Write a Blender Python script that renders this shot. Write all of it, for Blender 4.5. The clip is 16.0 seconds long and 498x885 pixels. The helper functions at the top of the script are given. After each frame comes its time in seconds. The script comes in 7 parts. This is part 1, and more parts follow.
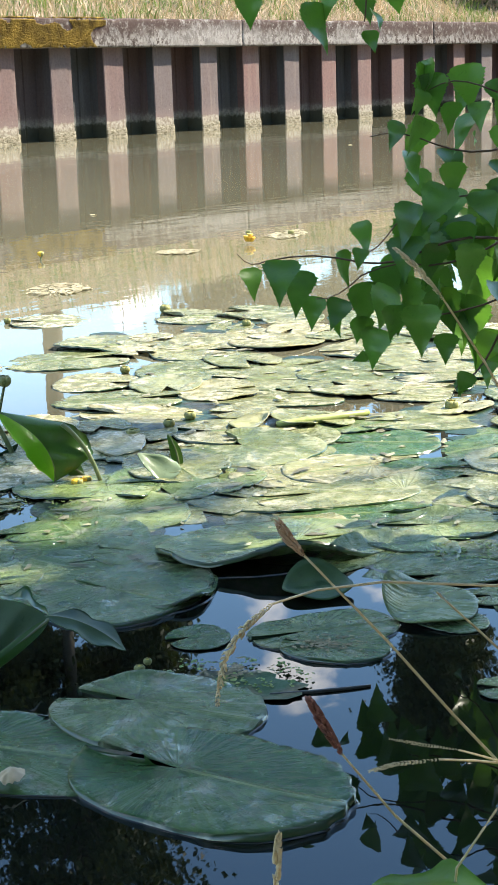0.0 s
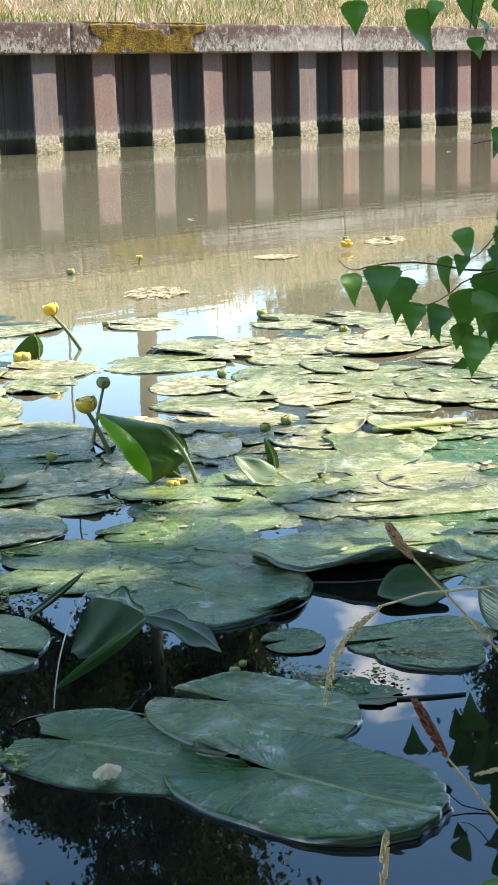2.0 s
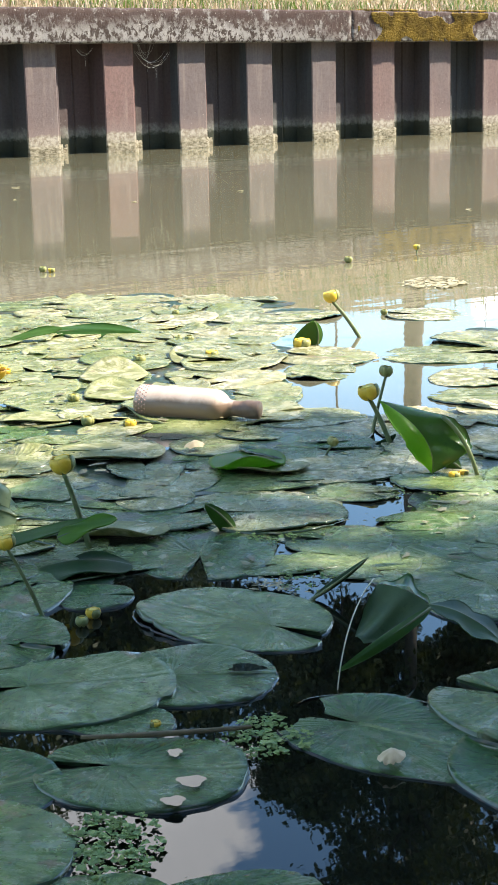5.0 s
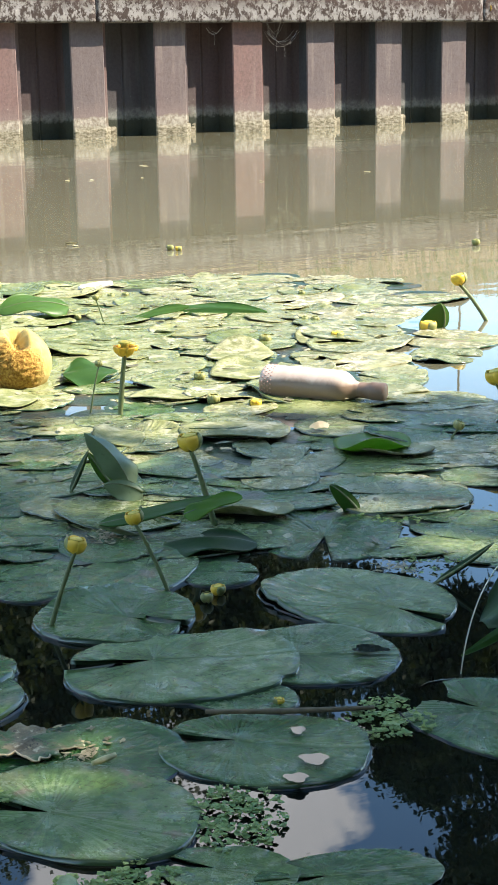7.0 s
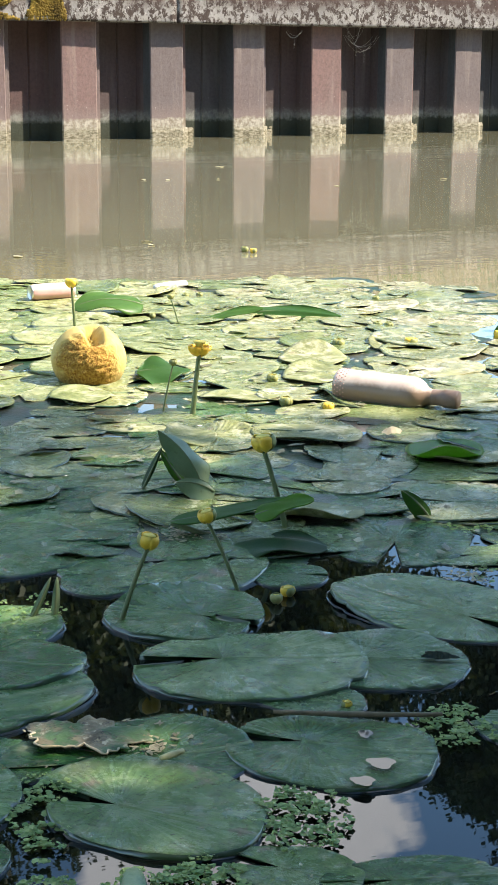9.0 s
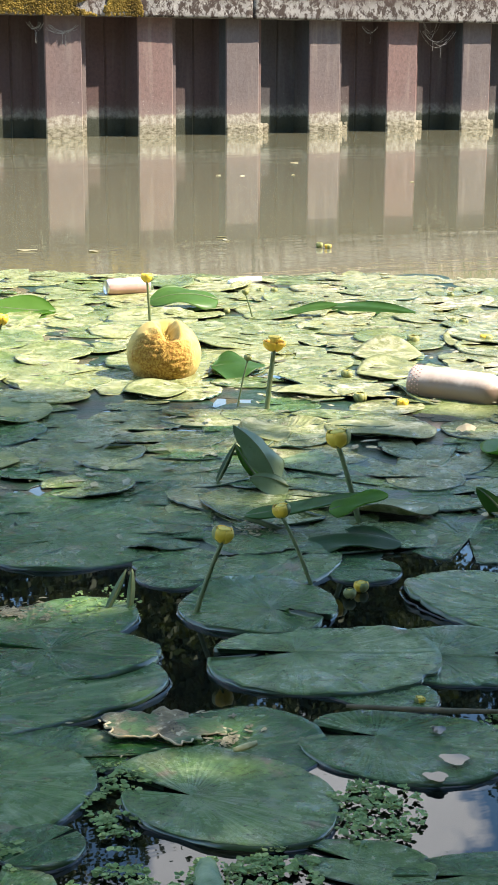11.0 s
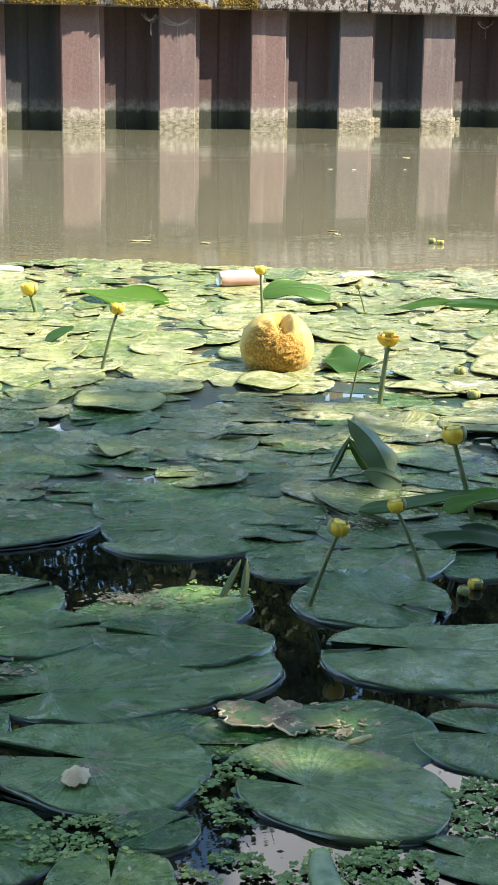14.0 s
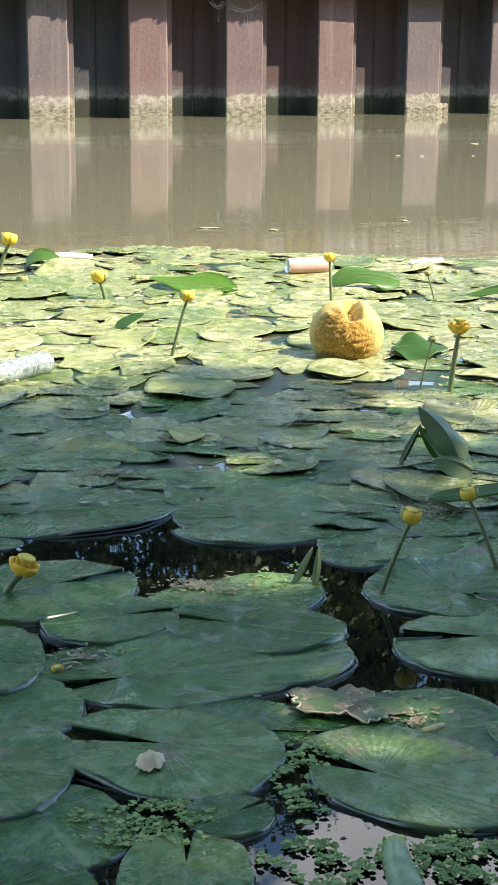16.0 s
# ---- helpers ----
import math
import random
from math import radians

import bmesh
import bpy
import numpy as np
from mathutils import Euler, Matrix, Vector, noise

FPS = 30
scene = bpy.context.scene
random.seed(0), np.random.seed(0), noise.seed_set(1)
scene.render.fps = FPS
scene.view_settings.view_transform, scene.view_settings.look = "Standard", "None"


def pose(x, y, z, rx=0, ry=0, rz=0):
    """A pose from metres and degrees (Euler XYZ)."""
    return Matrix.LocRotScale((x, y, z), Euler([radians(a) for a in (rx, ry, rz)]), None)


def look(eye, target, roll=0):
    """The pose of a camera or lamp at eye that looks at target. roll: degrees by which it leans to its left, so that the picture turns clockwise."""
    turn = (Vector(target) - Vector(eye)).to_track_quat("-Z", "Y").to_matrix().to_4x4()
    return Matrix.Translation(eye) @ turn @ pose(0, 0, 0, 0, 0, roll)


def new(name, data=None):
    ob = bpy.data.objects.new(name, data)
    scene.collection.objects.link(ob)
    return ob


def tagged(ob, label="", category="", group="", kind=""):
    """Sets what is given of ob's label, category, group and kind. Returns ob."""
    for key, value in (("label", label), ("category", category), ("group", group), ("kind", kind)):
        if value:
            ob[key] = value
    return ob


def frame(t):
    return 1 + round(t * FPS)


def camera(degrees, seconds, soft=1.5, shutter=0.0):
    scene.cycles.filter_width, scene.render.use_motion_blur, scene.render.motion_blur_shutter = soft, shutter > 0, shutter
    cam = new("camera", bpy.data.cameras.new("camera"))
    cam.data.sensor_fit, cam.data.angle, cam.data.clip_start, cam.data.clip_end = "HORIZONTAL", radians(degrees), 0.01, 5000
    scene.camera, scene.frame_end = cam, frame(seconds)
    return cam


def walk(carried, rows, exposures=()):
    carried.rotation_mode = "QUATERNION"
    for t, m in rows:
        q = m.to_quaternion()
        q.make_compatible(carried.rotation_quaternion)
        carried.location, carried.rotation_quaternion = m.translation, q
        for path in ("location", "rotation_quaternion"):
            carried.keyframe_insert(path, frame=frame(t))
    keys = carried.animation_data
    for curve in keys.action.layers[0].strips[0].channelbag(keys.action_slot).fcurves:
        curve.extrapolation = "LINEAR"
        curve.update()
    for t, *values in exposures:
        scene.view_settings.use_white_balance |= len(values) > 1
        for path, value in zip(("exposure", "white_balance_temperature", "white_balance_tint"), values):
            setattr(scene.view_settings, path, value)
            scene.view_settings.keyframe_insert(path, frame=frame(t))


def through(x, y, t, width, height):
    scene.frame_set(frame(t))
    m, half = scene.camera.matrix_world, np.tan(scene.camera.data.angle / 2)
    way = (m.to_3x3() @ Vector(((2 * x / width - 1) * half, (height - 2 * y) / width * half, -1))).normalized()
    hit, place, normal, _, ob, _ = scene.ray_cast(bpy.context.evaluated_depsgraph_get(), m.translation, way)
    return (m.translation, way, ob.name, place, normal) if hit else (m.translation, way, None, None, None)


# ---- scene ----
cam = camera(18.17, 16.0, soft=0.6)
# seconds, eye x y z in metres, yaw, pitch, roll in degrees
ROWS = [
    (0.0, 0.275, 0.248, 0.921, -51.34, -13.29, -1.89),
    (0.5, 0.269, 0.248, 0.920, -49.97, -13.20, -1.95),
    (1.0, 0.264, 0.250, 0.920, -48.94, -13.10, -1.72),
    (1.5, 0.260, 0.247, 0.922, -48.30, -13.05, -1.69),
    (2.0, 0.259, 0.250, 0.922, -47.89, -12.99, -1.65),
    (2.5, 0.255, 0.248, 0.924, -47.48, -12.92, -1.50),
    (3.0, 0.246, 0.254, 0.927, -46.02, -12.88, -1.48),
    (3.5, 0.224, 0.254, 0.932, -43.12, -12.79, -1.69),
    (4.0, 0.212, 0.261, 0.932, -40.63, -13.01, -1.51),
    (4.5, 0.208, 0.267, 0.929, -39.32, -13.12, -1.27),
    (5.0, 0.205, 0.271, 0.928, -38.12, -13.17, -1.32),
    (7.5, 0.180, 0.270, 0.932, -32.79, -13.84, -0.71),
    (8.0, 0.176, 0.273, 0.931, -32.14, -13.76, -0.32),
    (10.5, 0.154, 0.274, 0.930, -29.36, -13.79, 0.49),
    (11.0, 0.154, 0.268, 0.931, -28.48, -13.84, 0.29),
    (11.5, 0.150, 0.267, 0.931, -27.99, -13.79, 0.35),
    (12.0, 0.149, 0.269, 0.932, -27.64, -13.76, 0.33),
    (12.5, 0.145, 0.271, 0.930, -27.27, -13.83, 0.42),
    (13.0, 0.142, 0.273, 0.929, -26.61, -13.92, 0.38),
    (13.5, 0.132, 0.271, 0.930, -25.52, -14.01, 0.67),
    (14.0, 0.125, 0.275, 0.930, -24.66, -14.10, 0.87),
    (14.5, 0.122, 0.273, 0.928, -23.87, -14.12, 0.73),
    (15.0, 0.117, 0.274, 0.929, -23.13, -14.31, 0.62),
    (15.5, 0.114, 0.274, 0.931, -22.56, -14.48, 0.47),
    (16.0, 0.111, 0.276, 0.932, -22.21, -14.61, 0.48),
]
walk(cam, [(t, pose(x, y, z, 90 + pitch, 0, yaw) @ pose(0, 0, 0, 0, 0, roll)) for t, x, y, z, yaw, pitch, roll in ROWS])
scene.view_settings.exposure = 1.65

# ---- light ----
SUN = Vector((1.55, -1.0, 1.96)).normalized()
world = bpy.data.worlds.new("summer_sky")
scene.world = world
world.use_nodes = True
wn, wl = world.node_tree.nodes, world.node_tree.links
wn.clear()
w_out = wn.new("ShaderNodeOutputWorld")
w_bg = wn.new("ShaderNodeBackground")
w_bg.inputs["Strength"].default_value = 0.142
w_sky = wn.new("ShaderNodeTexSky")
w_sky.sky_type = "NISHITA"
w_sky.sun_disc = False
w_sky.sun_elevation = math.asin(SUN.z)
w_sky.sun_rotation = math.atan2(SUN.x, SUN.y)
w_sky.air_density, w_sky.dust_density, w_sky.ozone_density = 1.0, 0.0, 1.2
# fair-weather clouds, spread over the whole sky
w_co = wn.new("ShaderNodeTexCoord")
w_map = wn.new("ShaderNodeMapping")
w_map.inputs["Location"].default_value = (2.3, 0.7, 1.1)
w_map.inputs["Scale"].default_value = (1.0, 1.0, 2.2)
w_noise = wn.new("ShaderNodeTexNoise")
w_noise.inputs["Scale"].default_value, w_noise.inputs["Detail"].default_value = 8.0, 8.0
w_noise.inputs["Roughness"].default_value = 0.55
w_ramp = wn.new("ShaderNodeValToRGB")
w_ramp.color_ramp.elements[0].position, w_ramp.color_ramp.elements[1].position = 0.565, 0.635
w_mix = wn.new("ShaderNodeMix")
w_mix.data_type = "RGBA"
w_body = wn.new("ShaderNodeTexNoise")
w_body.inputs["Scale"].default_value, w_body.inputs["Detail"].default_value = 14.0, 6.0
wl.new(w_co.outputs["Generated"], w_body.inputs["Vector"])
w_shade = wn.new("ShaderNodeMix")
w_shade.data_type = "RGBA"
w_shade.inputs["A"].default_value, w_shade.inputs["B"].default_value = (5.0, 5.2, 5.6, 1), (11.0, 11.0, 11.2, 1)
wl.new(w_body.outputs["Fac"], w_shade.inputs["Factor"])
wl.new(w_shade.outputs["Result"], w_mix.inputs["B"])
wl.new(w_co.outputs["Generated"], w_map.inputs["Vector"])
wl.new(w_map.outputs["Vector"], w_noise.inputs["Vector"])
w_fac = w_noise.outputs["Fac"]
# the three nearest clouds: heading, elevation, half width in degrees, thickness
for heading, rise, half, thick in ((34.8, 27.4, 5.6, 0.25), (50.2, 20.0, 2.3, 0.24), (53.5, 22.6, 1.7, 0.16), (28.0, 31.0, 3.0, 0.19), (47.6, 8.6, 1.3, 0.36), (43.5, 14.0, 9.0, -0.25), (46.0, 29.0, 8.0, -0.25), (30.0, 14.0, 9.0, -0.2), (60.0, 25.5, 5.0, -0.25), (40.5, 36.0, 5.0, -0.2)):
    w_dot = wn.new("ShaderNodeVectorMath")
    w_dot.operation = "DOT_PRODUCT"
    w_dot.inputs[1].default_value = (math.sin(radians(heading)) * math.cos(radians(rise)), math.cos(radians(heading)) * math.cos(radians(rise)), math.sin(radians(rise)))
    wl.new(w_co.outputs["Generated"], w_dot.inputs[0])
    w_near = wn.new("ShaderNodeMapRange")
    w_near.interpolation_type = "SMOOTHSTEP"
    for key, value in (("From Min", math.cos(radians(half * 1.45))), ("From Max", math.cos(radians(half * 0.45))), ("To Min", 0.0), ("To Max", thick)):
        w_near.inputs[key].default_value = value
    wl.new(w_dot.outputs["Value"], w_near.inputs["Value"])
    w_add = wn.new("ShaderNodeMath")
    wl.new(w_fac, w_add.inputs[0])
    wl.new(w_near.outputs["Result"], w_add.inputs[1])
    w_fac = w_add.outputs[0]
wl.new(w_fac, w_ramp.inputs["Fac"])
wl.new(w_ramp.outputs["Color"], w_mix.inputs["Factor"])
w_tint = wn.new("ShaderNodeMix")
w_tint.data_type, w_tint.blend_type = "RGBA", "MULTIPLY"
w_tint.inputs["Factor"].default_value = 1.0
w_tint.inputs["B"].default_value = (0.86, 1.03, 1.08, 1)
wl.new(w_sky.outputs["Color"], w_tint.inputs["A"])
wl.new(w_tint.outputs["Result"], w_mix.inputs["A"])
wl.new(w_mix.outputs["Result"], w_bg.inputs["Color"])
wl.new(w_bg.outputs["Background"], w_out.inputs["Surface"])
sun = new("sun", bpy.data.lights.new("sun", "SUN"))
sun.data.energy, sun.data.angle, sun.data.color = 5.0, radians(0.53), (1.0, 0.91, 0.775)
sun.matrix_world = look(SUN * 60, (0, 0, 0))


# ---- helpers for building ----
class Mat:
    """A node material under construction, with short words for the common nodes."""

    def __init__(self, name, rough=0.6, spec=0.5):
        self.m = bpy.data.materials.new(name)
        self.m.use_nodes = True
        self.n, self.l = self.m.node_tree.nodes, self.m.node_tree.links
        self.b = self.n["Principled BSDF"]
        self.b.inputs["Roughness"].default_value = rough
        self.b.inputs["Specular IOR Level"].default_value = spec
        co = self.n.new("ShaderNodeTexCoord")
        self.obj, self.gen = co.outputs["Object"], co.outputs["Generated"]
        self.pos = self.n.new("ShaderNodeNewGeometry").outputs["Position"]
        self.rand = self.n.new("ShaderNodeObjectInfo").outputs["Random"]

    def put(self, socket, value):
        if hasattr(value, "is_output"):
            self.l.new(value, socket)
        else:
            socket.default_value = value
        return socket

    def noise(self, vec, scale, detail=4.0, rough=0.55, stretch=None, distort=0.0):
        if stretch:
            mp = self.n.new("ShaderNodeMapping")
            mp.inputs["Scale"].default_value = stretch
            self.l.new(vec, mp.inputs["Vector"])
            vec = mp.outputs["Vector"]
        t = self.n.new("ShaderNodeTexNoise")
        t.inputs["Scale"].default_value, t.inputs["Detail"].default_value = scale, detail
        t.inputs["Roughness"].default_value, t.inputs["Distortion"].default_value = rough, distort
        self.l.new(vec, t.inputs["Vector"])
        return t.outputs["Fac"]

    def voronoi(self, vec, scale, feature="F1"):
        t = self.n.new("ShaderNodeTexVoronoi")
        t.feature = feature
        t.inputs["Scale"].default_value = scale
        self.l.new(vec, t.inputs["Vector"])
        return t.outputs["Distance"]

    def ramp(self, fac, lo, hi, a=0.0, b=1.0):
        r = self.n.new("ShaderNodeMapRange")
        r.clamp = True
        for k, v in (("From Min", lo), ("From Max", hi), ("To Min", a), ("To Max", b)):
            r.inputs[k].default_value = v
        self.put(r.inputs["Value"], fac)
        return r.outputs["Result"]

    def math(self, op, a, b=0.0, c=0.0):
        t = self.n.new("ShaderNodeMath")
        t.operation = op
        for i, v in enumerate((a, b, c)):
            self.put(t.inputs[i], v)
        return t.outputs["Value"]

    def mix(self, fac, a, b, blend="MIX"):
        t = self.n.new("ShaderNodeMix")
        t.data_type, t.blend_type = "RGBA", blend
        self.put(t.inputs["Factor"], fac)
        self.put(t.inputs["A"], (*a, 1) if isinstance(a, tuple) else a)
        self.put(t.inputs["B"], (*b, 1) if isinstance(b, tuple) else b)
        return t.outputs["Result"]

    def axis(self, vec, n):
        t = self.n.new("ShaderNodeSeparateXYZ")
        self.l.new(vec, t.inputs[0])
        return t.outputs[n]

    def bump(self, height, strength=0.3, distance=0.01, normal=None):
        t = self.n.new("ShaderNodeBump")
        t.inputs["Strength"].default_value, t.inputs["Distance"].default_value = strength, distance
        self.l.new(height, t.inputs["Height"])
        if normal:
            self.l.new(normal, t.inputs["Normal"])
        return t.outputs["Normal"]

    def done(self, color=None, rough=None, normal=None, **more):
        if color is not None:
            self.put(self.b.inputs["Base Color"], (*color, 1) if isinstance(color, tuple) else color)
        if rough is not None:
            self.put(self.b.inputs["Roughness"], rough)
        if normal is not None:
            self.put(self.b.inputs["Normal"], normal)
        for k, v in more.items():
            self.put(self.b.inputs[k.replace("_", " ")], v)
        return self.m


def mesh_of(name, verts, faces, material, smooth=True):
    me = bpy.data.meshes.new(name)
    me.from_pydata([tuple(v) for v in verts], [], faces)
    me.materials.append(material)
    if smooth:
        me.polygons.foreach_set("use_smooth", [True] * len(me.polygons))
    me.update()
    return me


def part(name, verts, faces, material, parent=None, label="", smooth=True):
    ob = new(name, mesh_of(name, verts, faces, material, smooth))
    ob.parent = parent
    return tagged(ob, label)


def tube(path, radii, sides=8, cap=True):
    """Verts and faces of a round tube along a path."""
    pts = [Vector(p) for p in path]
    verts, faces = [], []
    side = None
    for i, p in enumerate(pts):
        d = (pts[min(i + 1, len(pts) - 1)] - pts[max(i - 1, 0)]).normalized()
        ref = side or (Vector((1, 0, 0)) if abs(d.x) < 0.8 else Vector((0, 1, 0)))
        u = (ref - d * ref.dot(d)).normalized()
        side = u
        v = d.cross(u)
        for k in range(sides):
            a = 2 * math.pi * k / sides
            verts.append(p + (u * math.cos(a) + v * math.sin(a)) * radii[i])
    for i in range(len(pts) - 1):
        for k in range(sides):
            a, b = i * sides + k, i * sides + (k + 1) % sides
            faces.append((a, b, b + sides, a + sides))
    if cap:
        faces.append(tuple(range(sides))[::-1])
        faces.append(tuple(range((len(pts) - 1) * sides, len(pts) * sides)))
    return verts, faces


def lathe(profile, sides=20, axis="z"):
    """Verts and faces of a profile of (radius, height) turned about an axis."""
    verts, faces = [], []
    for r, h in profile:
        for k in range(sides):
            a = 2 * math.pi * k / sides
            p = (r * math.cos(a), r * math.sin(a), h)
            verts.append(Vector((p[2], p[0], p[1])) if axis == "x" else Vector(p))
    for i in range(len(profile) - 1):
        for k in range(sides):
            a, b = i * sides + k, i * sides + (k + 1) % sides
            faces.append((a, b, b + sides, a + sides))
    return verts, faces


def joined(*pieces):
    verts, faces = [], []
    for v, f in pieces:
        n = len(verts)
        verts += list(v)
        faces += [tuple(i + n for i in q) for q in f]
    return verts, faces


def moved(piece, m):
    return [m @ Vector(v) for v in piece[0]], piece[1]


def bezier(a, b, c, n=10):
    a, b, c = Vector(a), Vector(b), Vector(c)
    return [a * (1 - s) ** 2 + b * 2 * s * (1 - s) + c * s * s for s in (i / n for i in range(n + 1))]


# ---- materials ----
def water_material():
    """Still water: boats keep the channel muddy; towards the near bank its colour is darkened to paint in the shade
    there.
    """
    k = Mat("canal_water", 0.012, 0.5)
    far = k.noise(k.pos, 1.3, 3, 0.5, (1, 2.2, 1))
    fine = k.noise(k.pos, 7.0, 3, 0.5, (1, 1.6, 1))
    silt = k.noise(k.pos, 0.35, 3)
    wind = k.ramp(k.noise(k.pos, 0.5, 2, 0.5, (0.4, 1.6, 1)), 0.5, 0.68, 0.08, 0.35)
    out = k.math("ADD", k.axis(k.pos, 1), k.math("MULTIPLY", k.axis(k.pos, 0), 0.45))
    wind = k.math("MULTIPLY", wind, k.ramp(out, 5.0, 8.0, 0.12, 1.0))
    h = k.math("ADD", k.math("MULTIPLY", far, k.ramp(out, 4.0, 8.0, 0.3, 1.0)), k.math("MULTIPLY", k.math("ADD", fine, k.noise(k.pos, 22, 2, 0.5, (0.6, 1.6, 1))), wind))
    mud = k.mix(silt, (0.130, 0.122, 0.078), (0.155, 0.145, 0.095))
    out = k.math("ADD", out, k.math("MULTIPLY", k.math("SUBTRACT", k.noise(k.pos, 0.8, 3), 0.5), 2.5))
    # near black over the lily bed: the bank's shade put into the colour
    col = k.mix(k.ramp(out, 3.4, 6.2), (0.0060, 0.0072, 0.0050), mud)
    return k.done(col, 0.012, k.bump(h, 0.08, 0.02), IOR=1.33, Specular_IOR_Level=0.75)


def steel_material(shaded=False):
    """Rusted steel with a crust at the waterline; the recessed piles have shade painted into their colour and a dark
    coat of algae at the foot.
    """
    k = Mat("shaded_sheet_pile" if shaded else "rusty_sheet_pile", 0.75, 0.3)
    z = k.axis(k.pos, 2)
    big = k.noise(k.pos, 1.6, 4, 0.6, (1, 1, 0.35))
    fine = k.noise(k.pos, 26, 5, 0.65)
    streak = k.noise(k.pos, 9, 4, 0.6, (1, 1, 0.08))
    tone = k.math("ADD", k.rand, k.math("MULTIPLY", k.math("SUBTRACT", big, 0.5), 0.9))
    rust = k.mix(k.ramp(tone, 0.2, 0.95), (0.118, 0.094, 0.090), (0.165, 0.095, 0.083))
    rust = k.mix(k.ramp(fine, 0.42, 0.72, 0, 0.5), rust, (0.07, 0.046, 0.042))
    rust = k.mix(k.ramp(streak, 0.52, 0.75, 0, 0.4), rust, (0.25, 0.20, 0.17))
    specks = k.ramp(k.voronoi(k.pos, 13), 0.10, 0.07)
    rust = k.mix(k.math("MULTIPLY", specks, k.ramp(k.math("ADD", z, k.math("MULTIPLY", big, 0.3)), 0.75, 0.35, 0, 0.75)), rust, (0.60, 0.55, 0.50))
    edge = k.math("ADD", z, k.math("MULTIPLY", k.math("SUBTRACT", k.noise(k.pos, 9, 4), 0.5), 0.10))
    rust = k.mix(k.ramp(edge, 0.46, 0.30, 0, 0.6), rust, (0.17, 0.125, 0.11))
    crust = k.mix(k.ramp(k.noise(k.pos, 17, 5), 0.40, 0.62), (0.34, 0.31, 0.245), (0.17, 0.14, 0.10))
    rust = k.mix(k.ramp(edge, 0.275, 0.24, 0, 0.85), rust, crust)
    slime = k.mix(k.ramp(k.noise(k.pos, 22, 5, 0.6, (0.8, 1, 1.8)), 0.4, 0.62), (0.26, 0.23, 0.165), (0.10, 0.085, 0.05))
    rust = k.mix(k.ramp(edge, 0.17, 0.11), rust, slime)
    if shaded:
        # shade of the recesses, put in as a darker multiply of the rust
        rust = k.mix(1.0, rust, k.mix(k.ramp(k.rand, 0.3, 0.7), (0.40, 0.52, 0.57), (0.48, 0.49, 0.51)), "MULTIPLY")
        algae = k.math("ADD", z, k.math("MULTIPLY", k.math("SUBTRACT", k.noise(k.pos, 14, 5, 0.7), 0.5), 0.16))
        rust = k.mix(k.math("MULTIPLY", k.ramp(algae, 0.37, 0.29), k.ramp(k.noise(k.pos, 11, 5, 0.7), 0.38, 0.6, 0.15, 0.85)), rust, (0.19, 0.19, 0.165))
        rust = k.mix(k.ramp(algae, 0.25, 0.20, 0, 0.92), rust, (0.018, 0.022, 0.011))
    bumps = k.math("ADD", fine, k.math("MULTIPLY", k.ramp(edge, 0.3, 0.2), k.noise(k.pos, 48, 3)))
    return k.done(rust, 0.8, k.bump(bumps, 0.35, 0.012))


def concrete_material():
    k = Mat("weathered_concrete", 0.9, 0.25)
    a = k.noise(k.pos, 2.2, 5, 0.65)
    b = k.noise(k.pos, 13, 7, 0.75, (1, 1, 0.8), 0.3)
    c = k.noise(k.pos, 0.35, 3, 0.5)
    col = k.mix(k.ramp(a, 0.3, 0.7), (0.195, 0.182, 0.168), (0.285, 0.265, 0.245))
    lich = k.math("MULTIPLY", k.ramp(b, 0.47, 0.54), k.ramp(k.math("ADD", k.math("ADD", k.math("MULTIPLY", c, 1.3), k.math("MULTIPLY", a, 0.4)), k.ramp(k.axis(k.pos, 0), 19.0, 13.0, -0.08, 0.12)), 0.52, 0.76))
    col = k.mix(lich, col, (0.045, 0.032, 0.026))
    z = k.axis(k.pos, 2)
    col = k.mix(k.math("MULTIPLY", k.ramp(k.noise(k.pos, 6, 7, 0.75), 0.38, 0.50), k.ramp(k.math("ADD", z, k.math("MULTIPLY", k.math("SUBTRACT", c, 0.5), 0.9)), 1.50, 1.70, 0, 0.95)), col, (0.055, 0.034, 0.028))
    col = k.mix(k.ramp(k.noise(k.pos, 30, 3), 0.66, 0.72), col, (0.42, 0.39, 0.35))
    return k.done(col, 0.92, k.bump(k.math("ADD", b, k.math("MULTIPLY", k.noise(k.pos, 60, 3), 0.4)), 0.7, 0.02))


